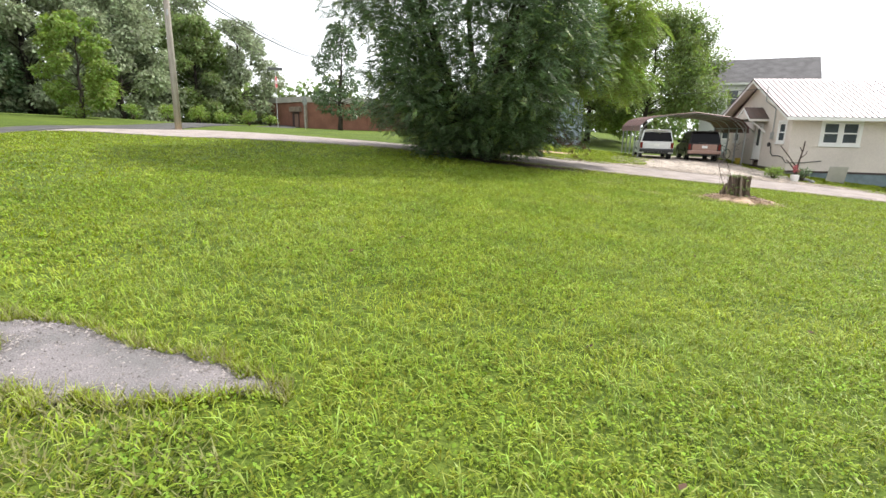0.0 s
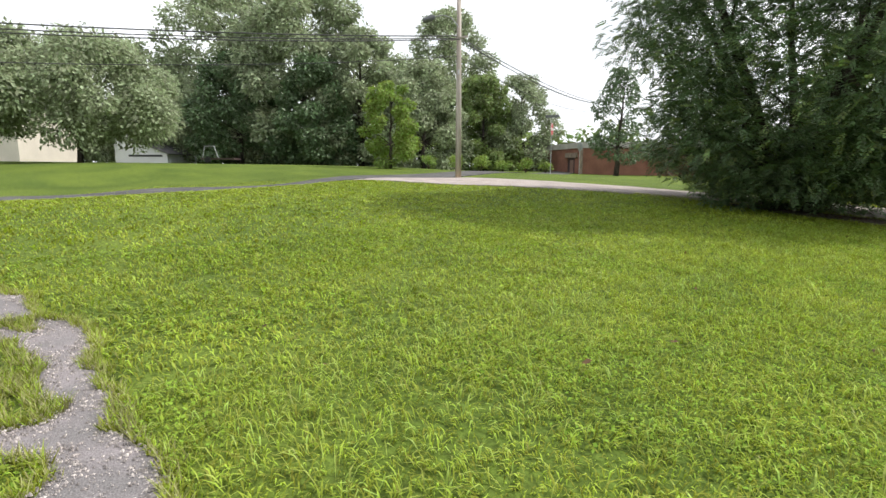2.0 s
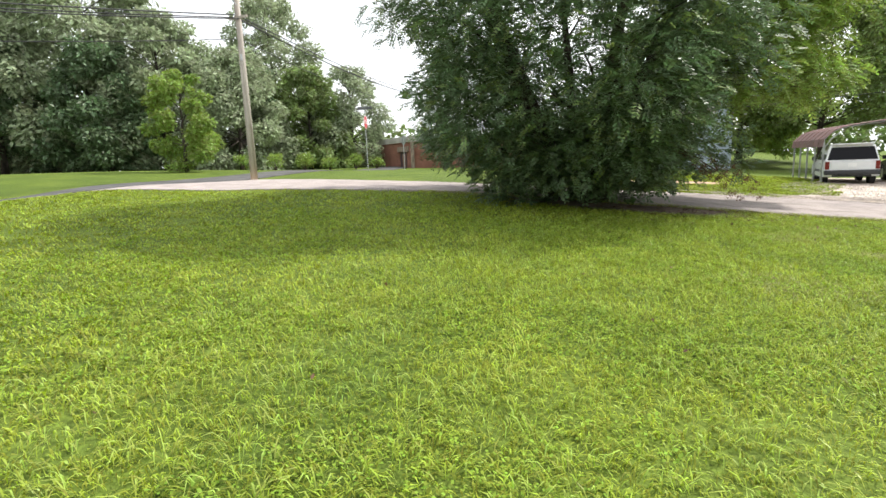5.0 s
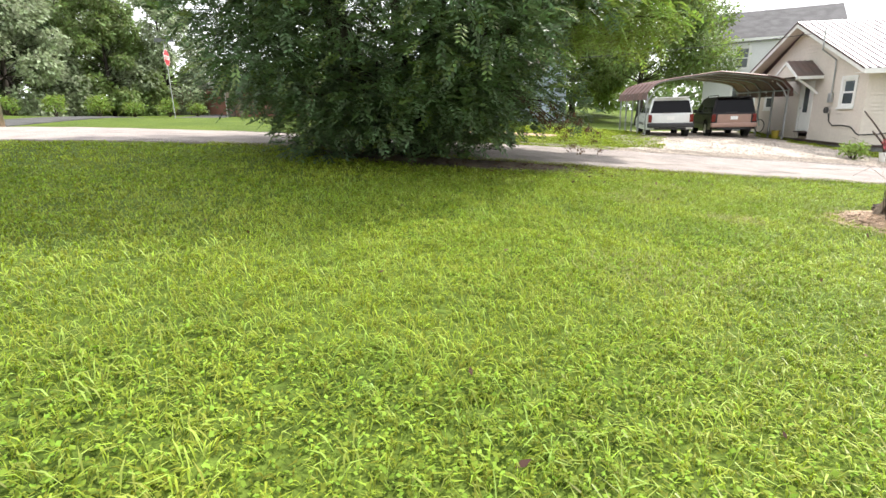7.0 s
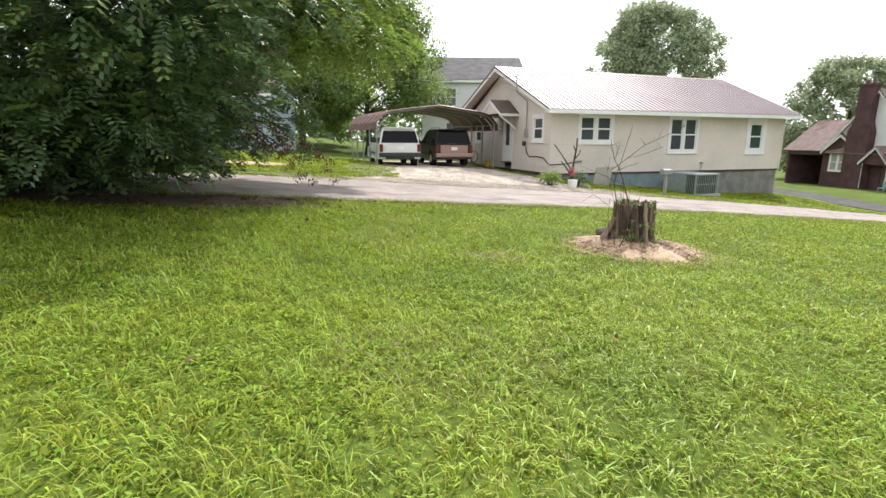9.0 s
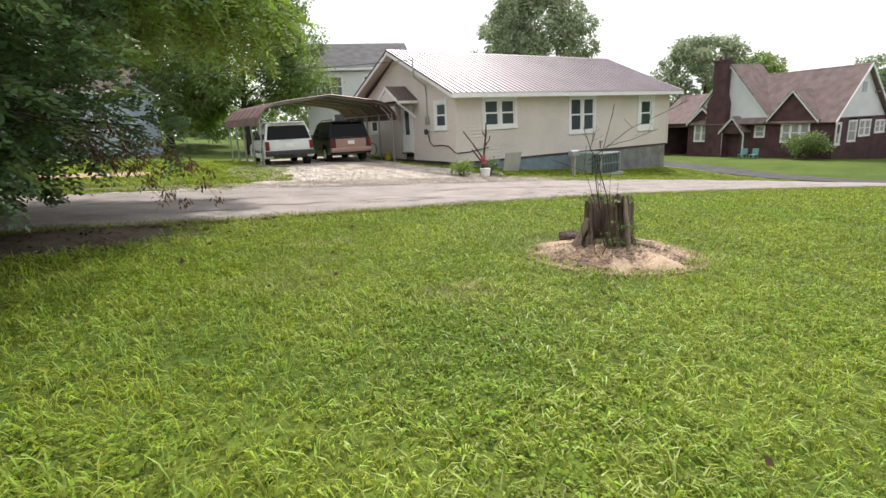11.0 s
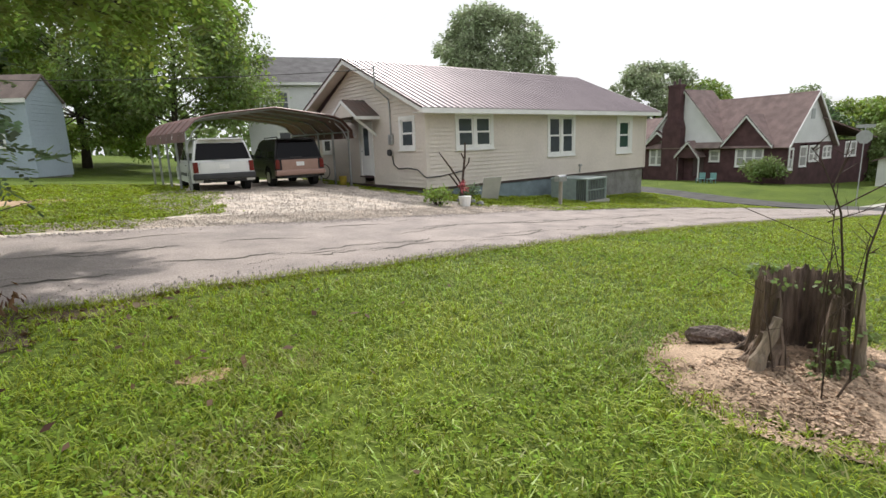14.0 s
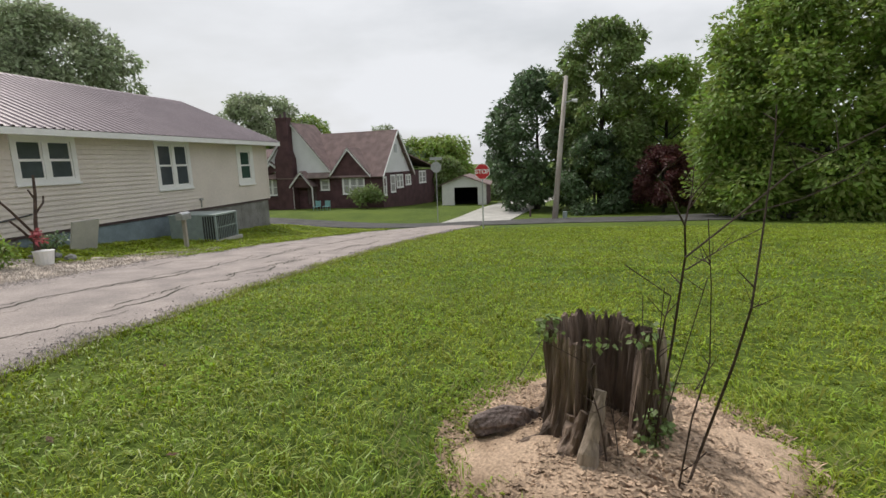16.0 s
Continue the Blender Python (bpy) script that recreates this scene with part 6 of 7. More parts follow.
def stump():
    rnd = random.Random(9)
    z = gz(SX, SY)
    s = thing("tree_stump", Matrix.Translation((SX, SY, z)), "hollow rotten tree stump with splintered grey bark and ivy", "tree stump")
    n = 180
    bm = bmesh.new()
    levels = [0.0, 0.05, 0.11, 0.18, 0.27, 0.37, 0.48, 0.6, 0.72, 0.84, 0.93, 1.0]
    OPEN, OPEN_W = 3.52, 0.5

    def fibre(a, h, f, g, seed):
        return noise.noise(Vector((math.cos(a) * f, math.sin(a) * f, h * g + seed)))

    tops = []
    for k in range(n):
        a = 2 * math.pi * k / n
        top = 0.70 + 0.05 * fibre(a, 0, 3, 1, 2.0) + 0.05 * fibre(a, 0, 14, 1, 5.0) + 0.015 * rnd.uniform(-1, 1)
        away = abs((a - OPEN + math.pi) % (2 * math.pi) - math.pi)
        if away < OPEN_W:
            top *= 0.12 + 0.6 * (away / OPEN_W) ** 2 + 0.08 * rnd.random()
        elif away < OPEN_W + 0.12:
            top *= 0.9
        tops.append(top)
    rings = []
    for lv in levels:
        ring = []
        for k in range(n):
            a = 2 * math.pi * k / n
            h = tops[k] * lv
            plates = -0.05 * abs(fibre(a, h, 4.5, 0.9, 1.0)) ** 0.7 - 0.035 * abs(fibre(a, h, 11, 1.6, 7.0)) ** 0.7 + 0.02 * fibre(a, h, 24, 5.0, 3.0) + 0.03 * fibre(a, h, 2.2, 1.2, 9.0)
            foot = max(0.0, math.sin(a * 5 + 0.9)) ** 1.5 * 0.17 * max(0.0, 1 - h / 0.26) ** 1.8 + 0.06 * max(0.0, 1 - h / 0.32)
            r = 0.322 - 0.02 * h + plates + foot
            ring.append(bm.verts.new((r * math.cos(a), r * 0.95 * math.sin(a), -0.06 * (1 - lv) + h)))
        rings.append(ring)
    for depth, q in ((0.0, 0.86), (0.12, 0.80), (0.4, 0.74), (0.75, 0.66), (0.92, 0.4)):
        ring = []
        for k in range(n):
            a = 2 * math.pi * k / n
            r = 0.31 * q + 0.035 * fibre(a, depth, 6, 2.0, 4.0)
            ring.append(bm.verts.new((r * math.cos(a), r * 0.95 * math.sin(a), max(0.03, tops[k] * (1 - depth) + rnd.uniform(-0.015, 0.01)))))
        rings.append(ring)
    for r0, r1 in zip(rings, rings[1:]):
        for k in range(n):
            bm.faces.new((r0[k], r0[(k + 1) % n], r1[(k + 1) % n], r1[k]))
    bm.faces.new(rings[-1])
    part("bole", bm, M["rotwood"], s)

    def gnarl(pts, r0, r1, flat=1.0, step=14):
        """A crooked, furrowed limb of wood through points."""
        P, q = [Vector(p) for p in pts], []
        for i in range(step + 1):
            u = i / step * (len(P) - 1)
            m = min(int(u), len(P) - 2)
            q.append(P[m].lerp(P[m + 1], u - m) + Vector((rnd.uniform(-1, 1), rnd.uniform(-1, 1), rnd.uniform(-1, 1))) * 0.007)
        g = bmesh.new()
        tube(g, q, [(r0 + (r1 - r0) * i / step) * rnd.uniform(0.85, 1.15) for i in range(step + 1)], 14, 0.16, rnd)
        for v in g.verts:
            v.co += v.co.normalized() * 0.012 * noise.noise(v.co * 22)
        return g
    # roots that run out over the chips
    for a, L, r, h in ((2.6, 0.42, 0.06, 0.30), (3.05, 0.36, 0.05, 0.30), (4.5, 0.45, 0.05, 0.24), (5.2, 0.5, 0.055, 0.25), (0.2, 0.5, 0.06, 0.2), (1.3, 0.45, 0.06, 0.2), (2.1, 0.45, 0.055, 0.22), (5.9, 0.4, 0.05, 0.2)):
        c, d = math.cos(a), math.sin(a)
        c2, d2 = math.cos(a + 0.18), math.sin(a + 0.18)
        part("root", gnarl([(0.27 * c, 0.26 * d, h), (0.35 * c, 0.34 * d, h * 0.55), ((0.34 + L * 0.35) * c, (0.34 + L * 0.35) * d, 0.10), ((0.34 + L * 0.7) * c2, (0.34 + L * 0.7) * d2, 0.05), ((0.34 + L) * c2, (0.34 + L) * d2, -0.03)], r * 0.75, r * 0.35), M["rotwood"], s)
    # torn slabs leaning on the wall beside the opening
    for a0, q0, a1, q1, h, r, m in ((2.95, 0.56, 3.1, 0.34, 0.50, 0.05, "barewood"), (2.72, 0.46, 2.85, 0.34, 0.36, 0.04, "rotwood"), (4.15, 0.36, 4.1, 0.30, 0.66, 0.04, "rotwood"), (4.55, 0.40, 4.45, 0.33, 0.74, 0.035, "barewood"), (3.95, 0.40, 3.75, 0.30, 0.22, 0.028, "barewood")):
        part("splinter", gnarl([(q0 * math.cos(a0), q0 * math.sin(a0), -0.04), ((q0 * 0.45 + q1 * 0.55) * math.cos(a0), (q0 * 0.45 + q1 * 0.55) * math.sin(a0), h * 0.4), (q1 * math.cos(a1), q1 * math.sin(a1), h)], r * 1.3, r * 0.55, step=10), M[m], s)
    # ivy on the side towards the path and on the rim
    rng = np.random.default_rng(8)
    pts = []
    for k in range(34):
        a = rng.uniform(3.6, 4.6) if k % 3 else rng.uniform(4.6, 5.4)
        pts.append((0.39 * math.cos(a), 0.38 * math.sin(a), rng.uniform(0.0, 0.72) ** 1.3))
    for k in range(16):
        a = rng.uniform(0, 6.28)
        pts.append((0.29 * math.cos(a), 0.29 * math.sin(a), 0.72))
    co, f = leaf_cards(np.array(pts), np.full(len(pts), 0.045), 520, 0.036, rng, shell=0.1, aspect=0.85, droop=0.6)
    fast_mesh("ivy", co, f, M["leaf_mid"], s)


stump()


def mulch_mound():
    rng = np.random.default_rng(21)
    cx, cy = -7.0, -13.55
    t = thing("mulch_mound", Matrix.Translation((0, 0, 0)), "low mound of pale wood chips and sawdust round the stump", "mulch")
    xs = np.linspace(-1.5, 1.5, 61)
    X, Y = np.meshgrid(xs, xs)
    A = np.arctan2(Y, X)
    D = np.hypot(X / 1.02, Y / 0.88)
    edge = 1 + 0.10 * np.sin(A * 3 + 1) + 0.06 * np.sin(A * 7) + 0.03 * np.sin(A * 15)
    q = np.clip(1 - (D / edge) ** 2, -1, 1)
    H = 0.15 * np.maximum(q, 0) ** 0.9 + np.where(q < 0, -0.12, 0.012) + 0.008 * np.sin(X * 31) * np.sin(Y * 27)
    Z = ground_z(X + cx, Y + cy) + H
    n = len(xs)
    idx = np.arange(n * n).reshape(n, n)
    f = np.stack([idx[:-1, :-1], idx[:-1, 1:], idx[1:, 1:], idx[1:, :-1]], -1).reshape(-1, 4)
    fast_mesh("sawdust", np.stack([X + cx, Y + cy, Z], -1).reshape(-1, 3), f, M["mulch"], t, smooth=True)
    m = 9000
    a, r = rng.uniform(0, 2 * np.pi, m), np.sqrt(rng.random(m)) * 1.12
    x, y = cx + np.cos(a) * r * 1.04, cy + np.sin(a) * r * 0.92
    dd = np.hypot((x - cx) / 1.02, (y - cy) / 0.88)
    z = ground_z(x, y) + 0.15 * np.maximum(1 - dd ** 2, 0) ** 0.9 + 0.018
    L, W = rng.uniform(0.01, 0.035, m), rng.uniform(0.003, 0.009, m)
    b = rng.uniform(0, 2 * np.pi, m)
    u = np.stack([np.cos(b), np.sin(b), rng.normal(0, 0.25, m)], 1)
    v = np.stack([-np.sin(b), np.cos(b), rng.normal(0, 0.3, m)], 1)
    P = np.stack([x, y, z], 1)
    co = np.stack([P - u * L[:, None] - v * W[:, None], P + u * L[:, None] - v * W[:, None], P + u * L[:, None] + v * W[:, None], P - u * L[:, None] + v * W[:, None]], 1).reshape(-1, 3)
    tagged(fast_mesh("wood_chip", co, np.arange(len(co)).reshape(-1, 4), M["mulch"], t), kind="stuff")


mulch_mound()
lg = thing("log_piece", Matrix.Translation((-7.05, -12.92, gz(-7.05, -12.92) + 0.13)) @ Matrix.Rotation(radians(118), 4, "Z") @ Matrix.Scale(0.66, 4), "rotten grey log piece lying by the stump", "log")
bm = bmesh.new()
tube(bm, [(-0.34, 0, -0.06), (-0.3, 0, -0.04), (-0.15, 0.01, 0.0), (0, 0.01, 0.02), (0.14, 0.0, 0.02), (0.26, 0, -0.01), (0.31, 0, -0.02)], [0.04, 0.075, 0.10, 0.115, 0.11, 0.10, 0.06], 18, 0.14, random.Random(2))
for v in bm.verts:
    v.co += v.co.normalized() * 0.03 * noise.noise(v.co * 12)
part("wood", bm, M["rock"], lg)


def sapling(x, y, stems, label):
    rnd = random.Random(int(-x * 100))
    s = thing("sapling", Matrix.Translation((x, y, gz(x, y))), label, "sapling")
    for pts, r in stems:
        bm = bmesh.new()
        P = [Vector(p) - Vector((0, 0, 0.06 if i == 0 and p[2] < 0.15 else 0)) for i, p in enumerate(pts)]
        tube(bm, P, [max(0.0022, 0.56 * r * (1 - 0.75 * i / (len(P) - 1))) for i in range(len(P))], 6)
        for k in range(5):
            i = rnd.randrange(1, len(P)) - 1
            q = P[i].lerp(P[i + 1], rnd.random())
            d = Vector((rnd.uniform(-1, 1), rnd.uniform(-1, 1), rnd.uniform(0.2, 1))).normalized()
            tube(bm, [q, q + d * rnd.uniform(0.04, 0.14)], [r * 0.3, r * 0.12], 4)
        part("stem", bm, M["twig"], s)
    return s


SAP = (
    (((0.17, 0.01, 0.12), (-0.0, -0.02, 0.76), (-0.18, -0.01, 1.2), (-0.26, 0.02, 1.34), (-0.25, 0.09, 1.49), (-0.24, 0.14, 1.55)), 0.014),
    (((-0.26, 0.02, 1.34), (-0.23, -0.01, 1.48), (-0.21, -0.02, 1.58)), 0.008),
    (((-0.28, 0.02, 1.21), (-0.22, -0.18, 1.36), (-0.15, -0.41, 1.54), (-0.05, -0.79, 1.71), (-0.01, -0.95, 1.79)), 0.008),
    (((-0.29, 0.02, 1.16), (-0.2, -0.17, 1.25), (-0.14, -0.32, 1.31)), 0.006),
    (((-0.17, -0.03, 0.03), (-0.11, -0.13, 0.25), (-0.33, -0.17, 0.78), (-0.41, -0.19, 1.04), (-0.36, -0.23, 1.3), (-0.29, -0.28, 1.66), (-0.26, -0.29, 1.8)), 0.014),
    (((-0.41, -0.19, 1.04), (-0.41, -0.22, 1.05)), 0.006),
    (((-0.21, -0.2, 1.37), (-0.16, -0.45, 1.43), (-0.1, -0.7, 1.53)), 0.005),
    (((0.17, 0.01, 0.12), (0.2, -0.05, 0.25), (-0.03, -0.07, 0.72), (-0.09, -0.13, 1.08)), 0.009),
    (((-0.16, -0.02, 0.06), (-0.27, -0.04, 0.5), (-0.3, -0.09, 0.77), (-0.42, -0.04, 1.13), (-0.38, -0.03, 1.38)), 0.009),
    (((-0.29, -0.04, 0.64), (-0.25, -0.12, 0.75)), 0.005),
    (((0.15, 0.1, 0.11), (-0.03, 0.07, 0.54), (-0.09, 0.04, 0.89), (-0.06, 0.01, 0.99), (-0.61, 0.31, 1.25)), 0.01),
    (((0.16, 0.06, 0.14), (-0.01, 0.05, 0.64), (-0.06, 0.04, 1.03)), 0.009),
    (((0.16, 0.12, 0.21), (0.23, 0.07, 0.55), (0.29, 0.06, 0.9)), 0.008),
    (((-0.04, 0.26, 0.09), (-0.05, 0.31, 0.36), (-0.03, 0.36, 0.53), (0.0, 0.38, 0.75)), 0.01),
    (((-0.04, 0.2, 0.06), (-0.0, 0.23, 0.28), (0.03, 0.27, 0.48)), 0.008),
    (((-0.02, 0.38, 0.64), (-0.13, 0.59, 0.79), (-0.28, 0.7, 0.66)), 0.004),
)
sapling(-7.4, -13.72, SAP, "thin dark bare saplings growing beside the stump")


# ---- old paving, gravel drive, bare patches ----


def blob_patch(name, cx, cy, rx, ry, turn, lift, material, seed, label, category, wobble=0.16, rings=5, n=44, kind="", thing_=True, rough=0.004):
    rnd = random.Random(seed)
    ph = [rnd.uniform(0, 6.28) for _ in range(5)]
    bm = bmesh.new()
    c, s = math.cos(radians(turn)), math.sin(radians(turn))
    prev = None
    mid = bm.verts.new((cx, cy, gz(cx, cy) + lift))
    for k in range(1, rings + 2):
        q = min(k / rings, 1.0)
        ring = []
        for i in range(n):
            a = 2 * math.pi * i / n
            w = 1 + wobble * (0.5 * math.sin(2 * a + ph[0]) + 0.4 * math.sin(3 * a + ph[1]) + 0.3 * math.sin(5 * a + ph[2]) + 0.2 * math.sin(9 * a + ph[3]) + 0.15 * math.sin(17 * a + ph[4]))
            x, y = math.cos(a) * rx * q * w, math.sin(a) * ry * q * w
            x, y = cx + x * c - y * s, cy + x * s + y * c
            z = gz(x, y) + lift + rnd.uniform(-rough, rough) if k <= rings else gz(x, y) - 0.05
            ring.append(bm.verts.new((x, y, z)))
        for i in range(n):
            j = (i + 1) % n
            if prev:
                bm.faces.new((prev[i], ring[i], ring[j], prev[j]))
            else:
                bm.faces.new((mid, ring[i], ring[j]))
        prev = ring
    ob = part(name, bm, material, None)
    return tagged(ob, label, category, kind=kind)


def near_edge_v(x):
    return np.interp(x, ROAD_X, [near_edge(v) for v in ROAD_X])


def far_edge_v(x):
    return np.interp(x, ROAD_X, [far_edge(v) for v in ROAD_X])


def value_noise(x, y, cell, seed=0):
    """Smooth noise from 0 to 1 over the plan, with cells of the given size."""
    x, y = np.asarray(x, dtype=float) / cell + 1000, np.asarray(y, dtype=float) / cell + 1000
    i, j = np.floor(x).astype(np.int64), np.floor(y).astype(np.int64)
    u, v = x - i, y - j
    u, v = u * u * (3 - 2 * u), v * v * (3 - 2 * v)

    def corner(a, b):
        k = (a * 374761393 + b * 668265263 + seed * 2147483) & 0xFFFFFFFF
        k = ((k ^ (k >> 13)) * 1274126177) & 0xFFFFFFFF
        return ((k ^ (k >> 16)) & 0xFFFF) / 65535.0
    a = corner(i, j) * (1 - u) + corner(i + 1, j) * u
    b = corner(i, j + 1) * (1 - u) + corner(i + 1, j + 1) * u
    return a * (1 - v) + b * v


# the old paving: its north and south edges, and the tufts that have broken through it
PAVE_X = np.array([-21.5, -20.2, -19.5, -18.85, -17.87, -16.7, -16.14, -15.7, -15.42, -14.99, -14.67, -14.5])
PAVE_N = np.array([-27.3, -26.85, -26.95, -26.68, -26.95, -27.16, -27.15, -27.26, -27.33, -27.38, -27.44, -27.56])
PAVE_S = np.array([-27.6, -28.6, -29.2, -29.5, -29.5, -29.4, -29.2, -28.85, -27.95, -27.82, -27.66, -27.58])
TUFTS = ((-18.5, -27.42, 0.75, 0.17), (-17.35, -27.5, 0.3, 0.16), (-16.5, -27.72, 0.2, 0.2), (-15.66, -28.22, 0.3, 0.2), (-16.12, -28.42, 0.15, 0.12), (-16.7, -28.3, 0.16, 0.12), (-19.3, -28.0, 0.4, 0.2), (-18.3, -28.7, 0.5, 0.2), (-19.35, -27.1, 0.2, 0.08), (-20.3, -27.5, 0.4, 0.2))


def paving_cover(x, y):
    """Over 0 where the old paving lies bare."""
    x, y = np.asarray(x, dtype=float), np.asarray(y, dtype=float)
    north, south = np.interp(x, PAVE_X, PAVE_N), np.interp(x, PAVE_X, PAVE_S)
    d = np.minimum(np.minimum(north - y, y - south), np.minimum(x + 21.4, -14.45 - x))
    for cx, cy, rx, ry in TUFTS:
        q = np.sqrt(((x - cx) / rx) ** 2 + ((y - cy) / ry) ** 2) - 1
        d = np.minimum(d, q * min(rx, ry))
    return d + 0.12 * (value_noise(x, y, 0.22, 3) - 0.5) + 0.07 * (value_noise(x, y, 0.07, 4) - 0.5)


def old_paving():
    cell = 0.03
    xs, ys = np.arange(-21.6, -14.3, cell), np.arange(-29.7, -26.5, cell)
    X, Y = np.meshgrid(xs, ys)
    D = paving_cover(X, Y)
    Z = ground_z(X, Y) + 0.002 + 0.016 * np.clip(D / 0.05, -1.0, 1) + 0.006 * (value_noise(X, Y, 0.3, 5) - 0.5)
    n, m = len(xs), len(ys)
    idx = np.arange(n * m).reshape(m, n)
    f = np.stack([idx[:-1, :-1], idx[:-1, 1:], idx[1:, 1:], idx[1:, :-1]], -1).reshape(-1, 4)
    keep = D.ravel()[f].max(1) > -0.03
    f = f[keep]
    used = np.unique(f)
    remap = np.zeros(n * m, dtype=int)
    remap[used] = np.arange(len(used))
    ob = fast_mesh("asphalt_slab", np.stack([X, Y, Z], -1).reshape(-1, 3)[used], remap[f], M["patch"], smooth=True)
    tagged(ob, "broken old grey asphalt with tufts of grass growing through it", "paving", kind="structure")
    # pale crumbs, thickest along the broken edges
    rng = np.random.default_rng(33)
    x, y = rng.uniform(-21.4, -14.4, 110000), rng.uniform(-29.6, -26.6, 110000)
    d = paving_cover(x, y)
    ok = (d > -0.03) & (rng.random(len(x)) < np.where(d < 0.13, 0.95, 0.22) * (0.35 + value_noise(x, y, 0.25, 9)))
    x, y = x[ok], y[ok]
    n = len(x)
    base = np.array([(1, 0, 0), (-0.5, 0.87, 0), (-0.5, -0.87, 0), (0, 0, 0.8), (0, 0, -0.5)])
    r = (0.004 + 0.012 * rng.random(n) ** 3)[:, None, None] * rng.uniform(0.6, 1.3, (n, 5, 1))
    co = (base[None] * r + np.stack([x, y, ground_z(x, y) + 0.02], 1)[:, None]).reshape(-1, 3)
    tri = np.array([(0, 1, 3), (1, 2, 3), (2, 0, 3)])
    f = (tri[None] + np.arange(n)[:, None, None] * 5).reshape(-1, 3)
    tagged(fast_mesh("gravel", co, f, M["crumb"]), "pale crumbs of stone on the old paving", "gravel", kind="stuff")


old_paving()
DRIVE_Y = np.array([-4.9, -4.2, -3.2, -2.0, 0.0, 3.0, 10.5])
DRIVE_W = np.array([-13.5, -10.6, -9.0, -7.9, -7.2, -6.5, -6.5])
DRIVE_E = np.array([3.0, 2.2, 0.6, -0.4, -0.9, -0.75, -0.75])


def driveway_cover(x, y):
    """Over 0 where the gravel of the driveway lies, over 0.5 where it is thick."""
    x, y = np.asarray(x, dtype=float), np.asarray(y, dtype=float)
    d = np.minimum(x - np.interp(y, DRIVE_Y, DRIVE_W), np.interp(y, DRIVE_Y, DRIVE_E) - x)
    d = np.minimum(d, 10.4 - y) * np.where(y < -2, 0.55, 0.9)
    return d + 0.9 * (value_noise(x, y, 0.9, 31) - 0.5) + 0.7 * (value_noise(x, y, 0.22, 32) - 0.5)


def driveway():
    cell = 0.07
    xs, ys = np.arange(-14, 4, cell), np.arange(-4.75, 10.6, cell)
    X, Y = np.meshgrid(xs, ys)
    D = driveway_cover(X, Y)
    Z = ground_z(X, Y) + 0.008 + 0.014 * np.clip(D / 0.12, -1, 1) + 0.008 * (value_noise(X, Y, 0.25, 33) - 0.5)
    n, m = len(xs), len(ys)
    idx = np.arange(n * m).reshape(m, n)
    f = np.stack([idx[:-1, :-1], idx[:-1, 1:], idx[1:, 1:], idx[1:, :-1]], -1).reshape(-1, 4)
    f = f[D.ravel()[f].max(1) > -0.06]
    used = np.unique(f)
    remap = np.zeros(n * m, dtype=int)
    remap[used] = np.arange(len(used))
    ob = fast_mesh("driveway", np.stack([X, Y, Z], -1).reshape(-1, 3)[used], remap[f], M["gravel"], smooth=True)
    tagged(ob, "pale gravel driveway with ragged grassy edges up to the carport", "driveway", kind="structure")


driveway()
blob_patch("bare_ground", -14.4, -9.75, 3.2, 1.6, 3, 0.014, M["soil"], 522, "bare brown ground under the big tree", "soil", 0.14, kind="structure")
blob_patch("bare_ground", -11.5, -9.2, 1.3, 0.35, -8, 0.012, M["soil"], 523, "bare brown ground with dry litter", "soil", 0.2, kind="structure")
blob_patch("bare_ground", -13.0, 1.0, 2.6, 1.3, 20, 0.016, M["clay"], 524, "bare orange clay ground across the lane", "soil", 0.2, kind="structure")
blob_patch("bare_ground", -33.1, -3.3, 0.55, 0.5, 0, 0.014, M["mulch"], 525, "sandy spot round the foot of the pole", "soil", 0.2, kind="structure")
blob_patch("bare_ground", -9.45, -13.75, 0.13, 0.10, 0, 0.012, M["clay"], 526, "small bare clay spot in the lawn", "soil", 0.2, kind="structure", n=20, rings=2)
blob_patch("bare_ground", -10.3, -11.25, 0.16, 0.10, 0, 0.012, M["clay"], 527, "small bare clay spot in the lawn", "soil", 0.2, kind="structure", n=20, rings=2)

# gravel stones, cracks and blades
def scatter_stones(name, cx, cy, rx, ry, turn, count, r0, r1, seed, material, label):
    rng = np.random.default_rng(seed)
    a, q = rng.uniform(0, 2 * np.pi, count), np.sqrt(rng.random(count))
    c, s = math.cos(radians(turn)), math.sin(radians(turn))
    x, y = np.cos(a) * q * rx, np.sin(a) * q * ry
    x, y = cx + x * c - y * s, cy + x * s + y * c
    z = ground_z(x, y) + 0.03
    base = np.array([(1, 0, 0), (-0.5, 0.87, 0), (-0.5, -0.87, 0), (0, 0, 0.9), (0, 0, -0.5)])
    R = rng.uniform(r0, r1, count)[:, None, None] * rng.uniform(0.6, 1.3, (count, 5, 1))
    co = (base[None] * R + np.stack([x, y, z], 1)[:, None]).reshape(-1, 3)
    tri = np.array([(0, 1, 3), (1, 2, 3), (2, 0, 3), (1, 0, 4), (2, 1, 4), (0, 2, 4)])
    f = (tri[None] + np.arange(count)[:, None, None] * 5).reshape(-1, 3)
    return tagged(fast_mesh(name, co, f, material), label, "gravel", kind="stuff")


scatter_stones("gravel", -4.7, -0.3, 4.2, 5.4, 8, 14000, 0.008, 0.024, 31, M["gravel"], "loose pale gravel stones on the driveway")
scatter_stones("gravel", -4.4, -3.7, 8.5, 0.9, 0, 14000, 0.008, 0.022, 32, M["gravel"], "loose pale gravel stones along the lane")


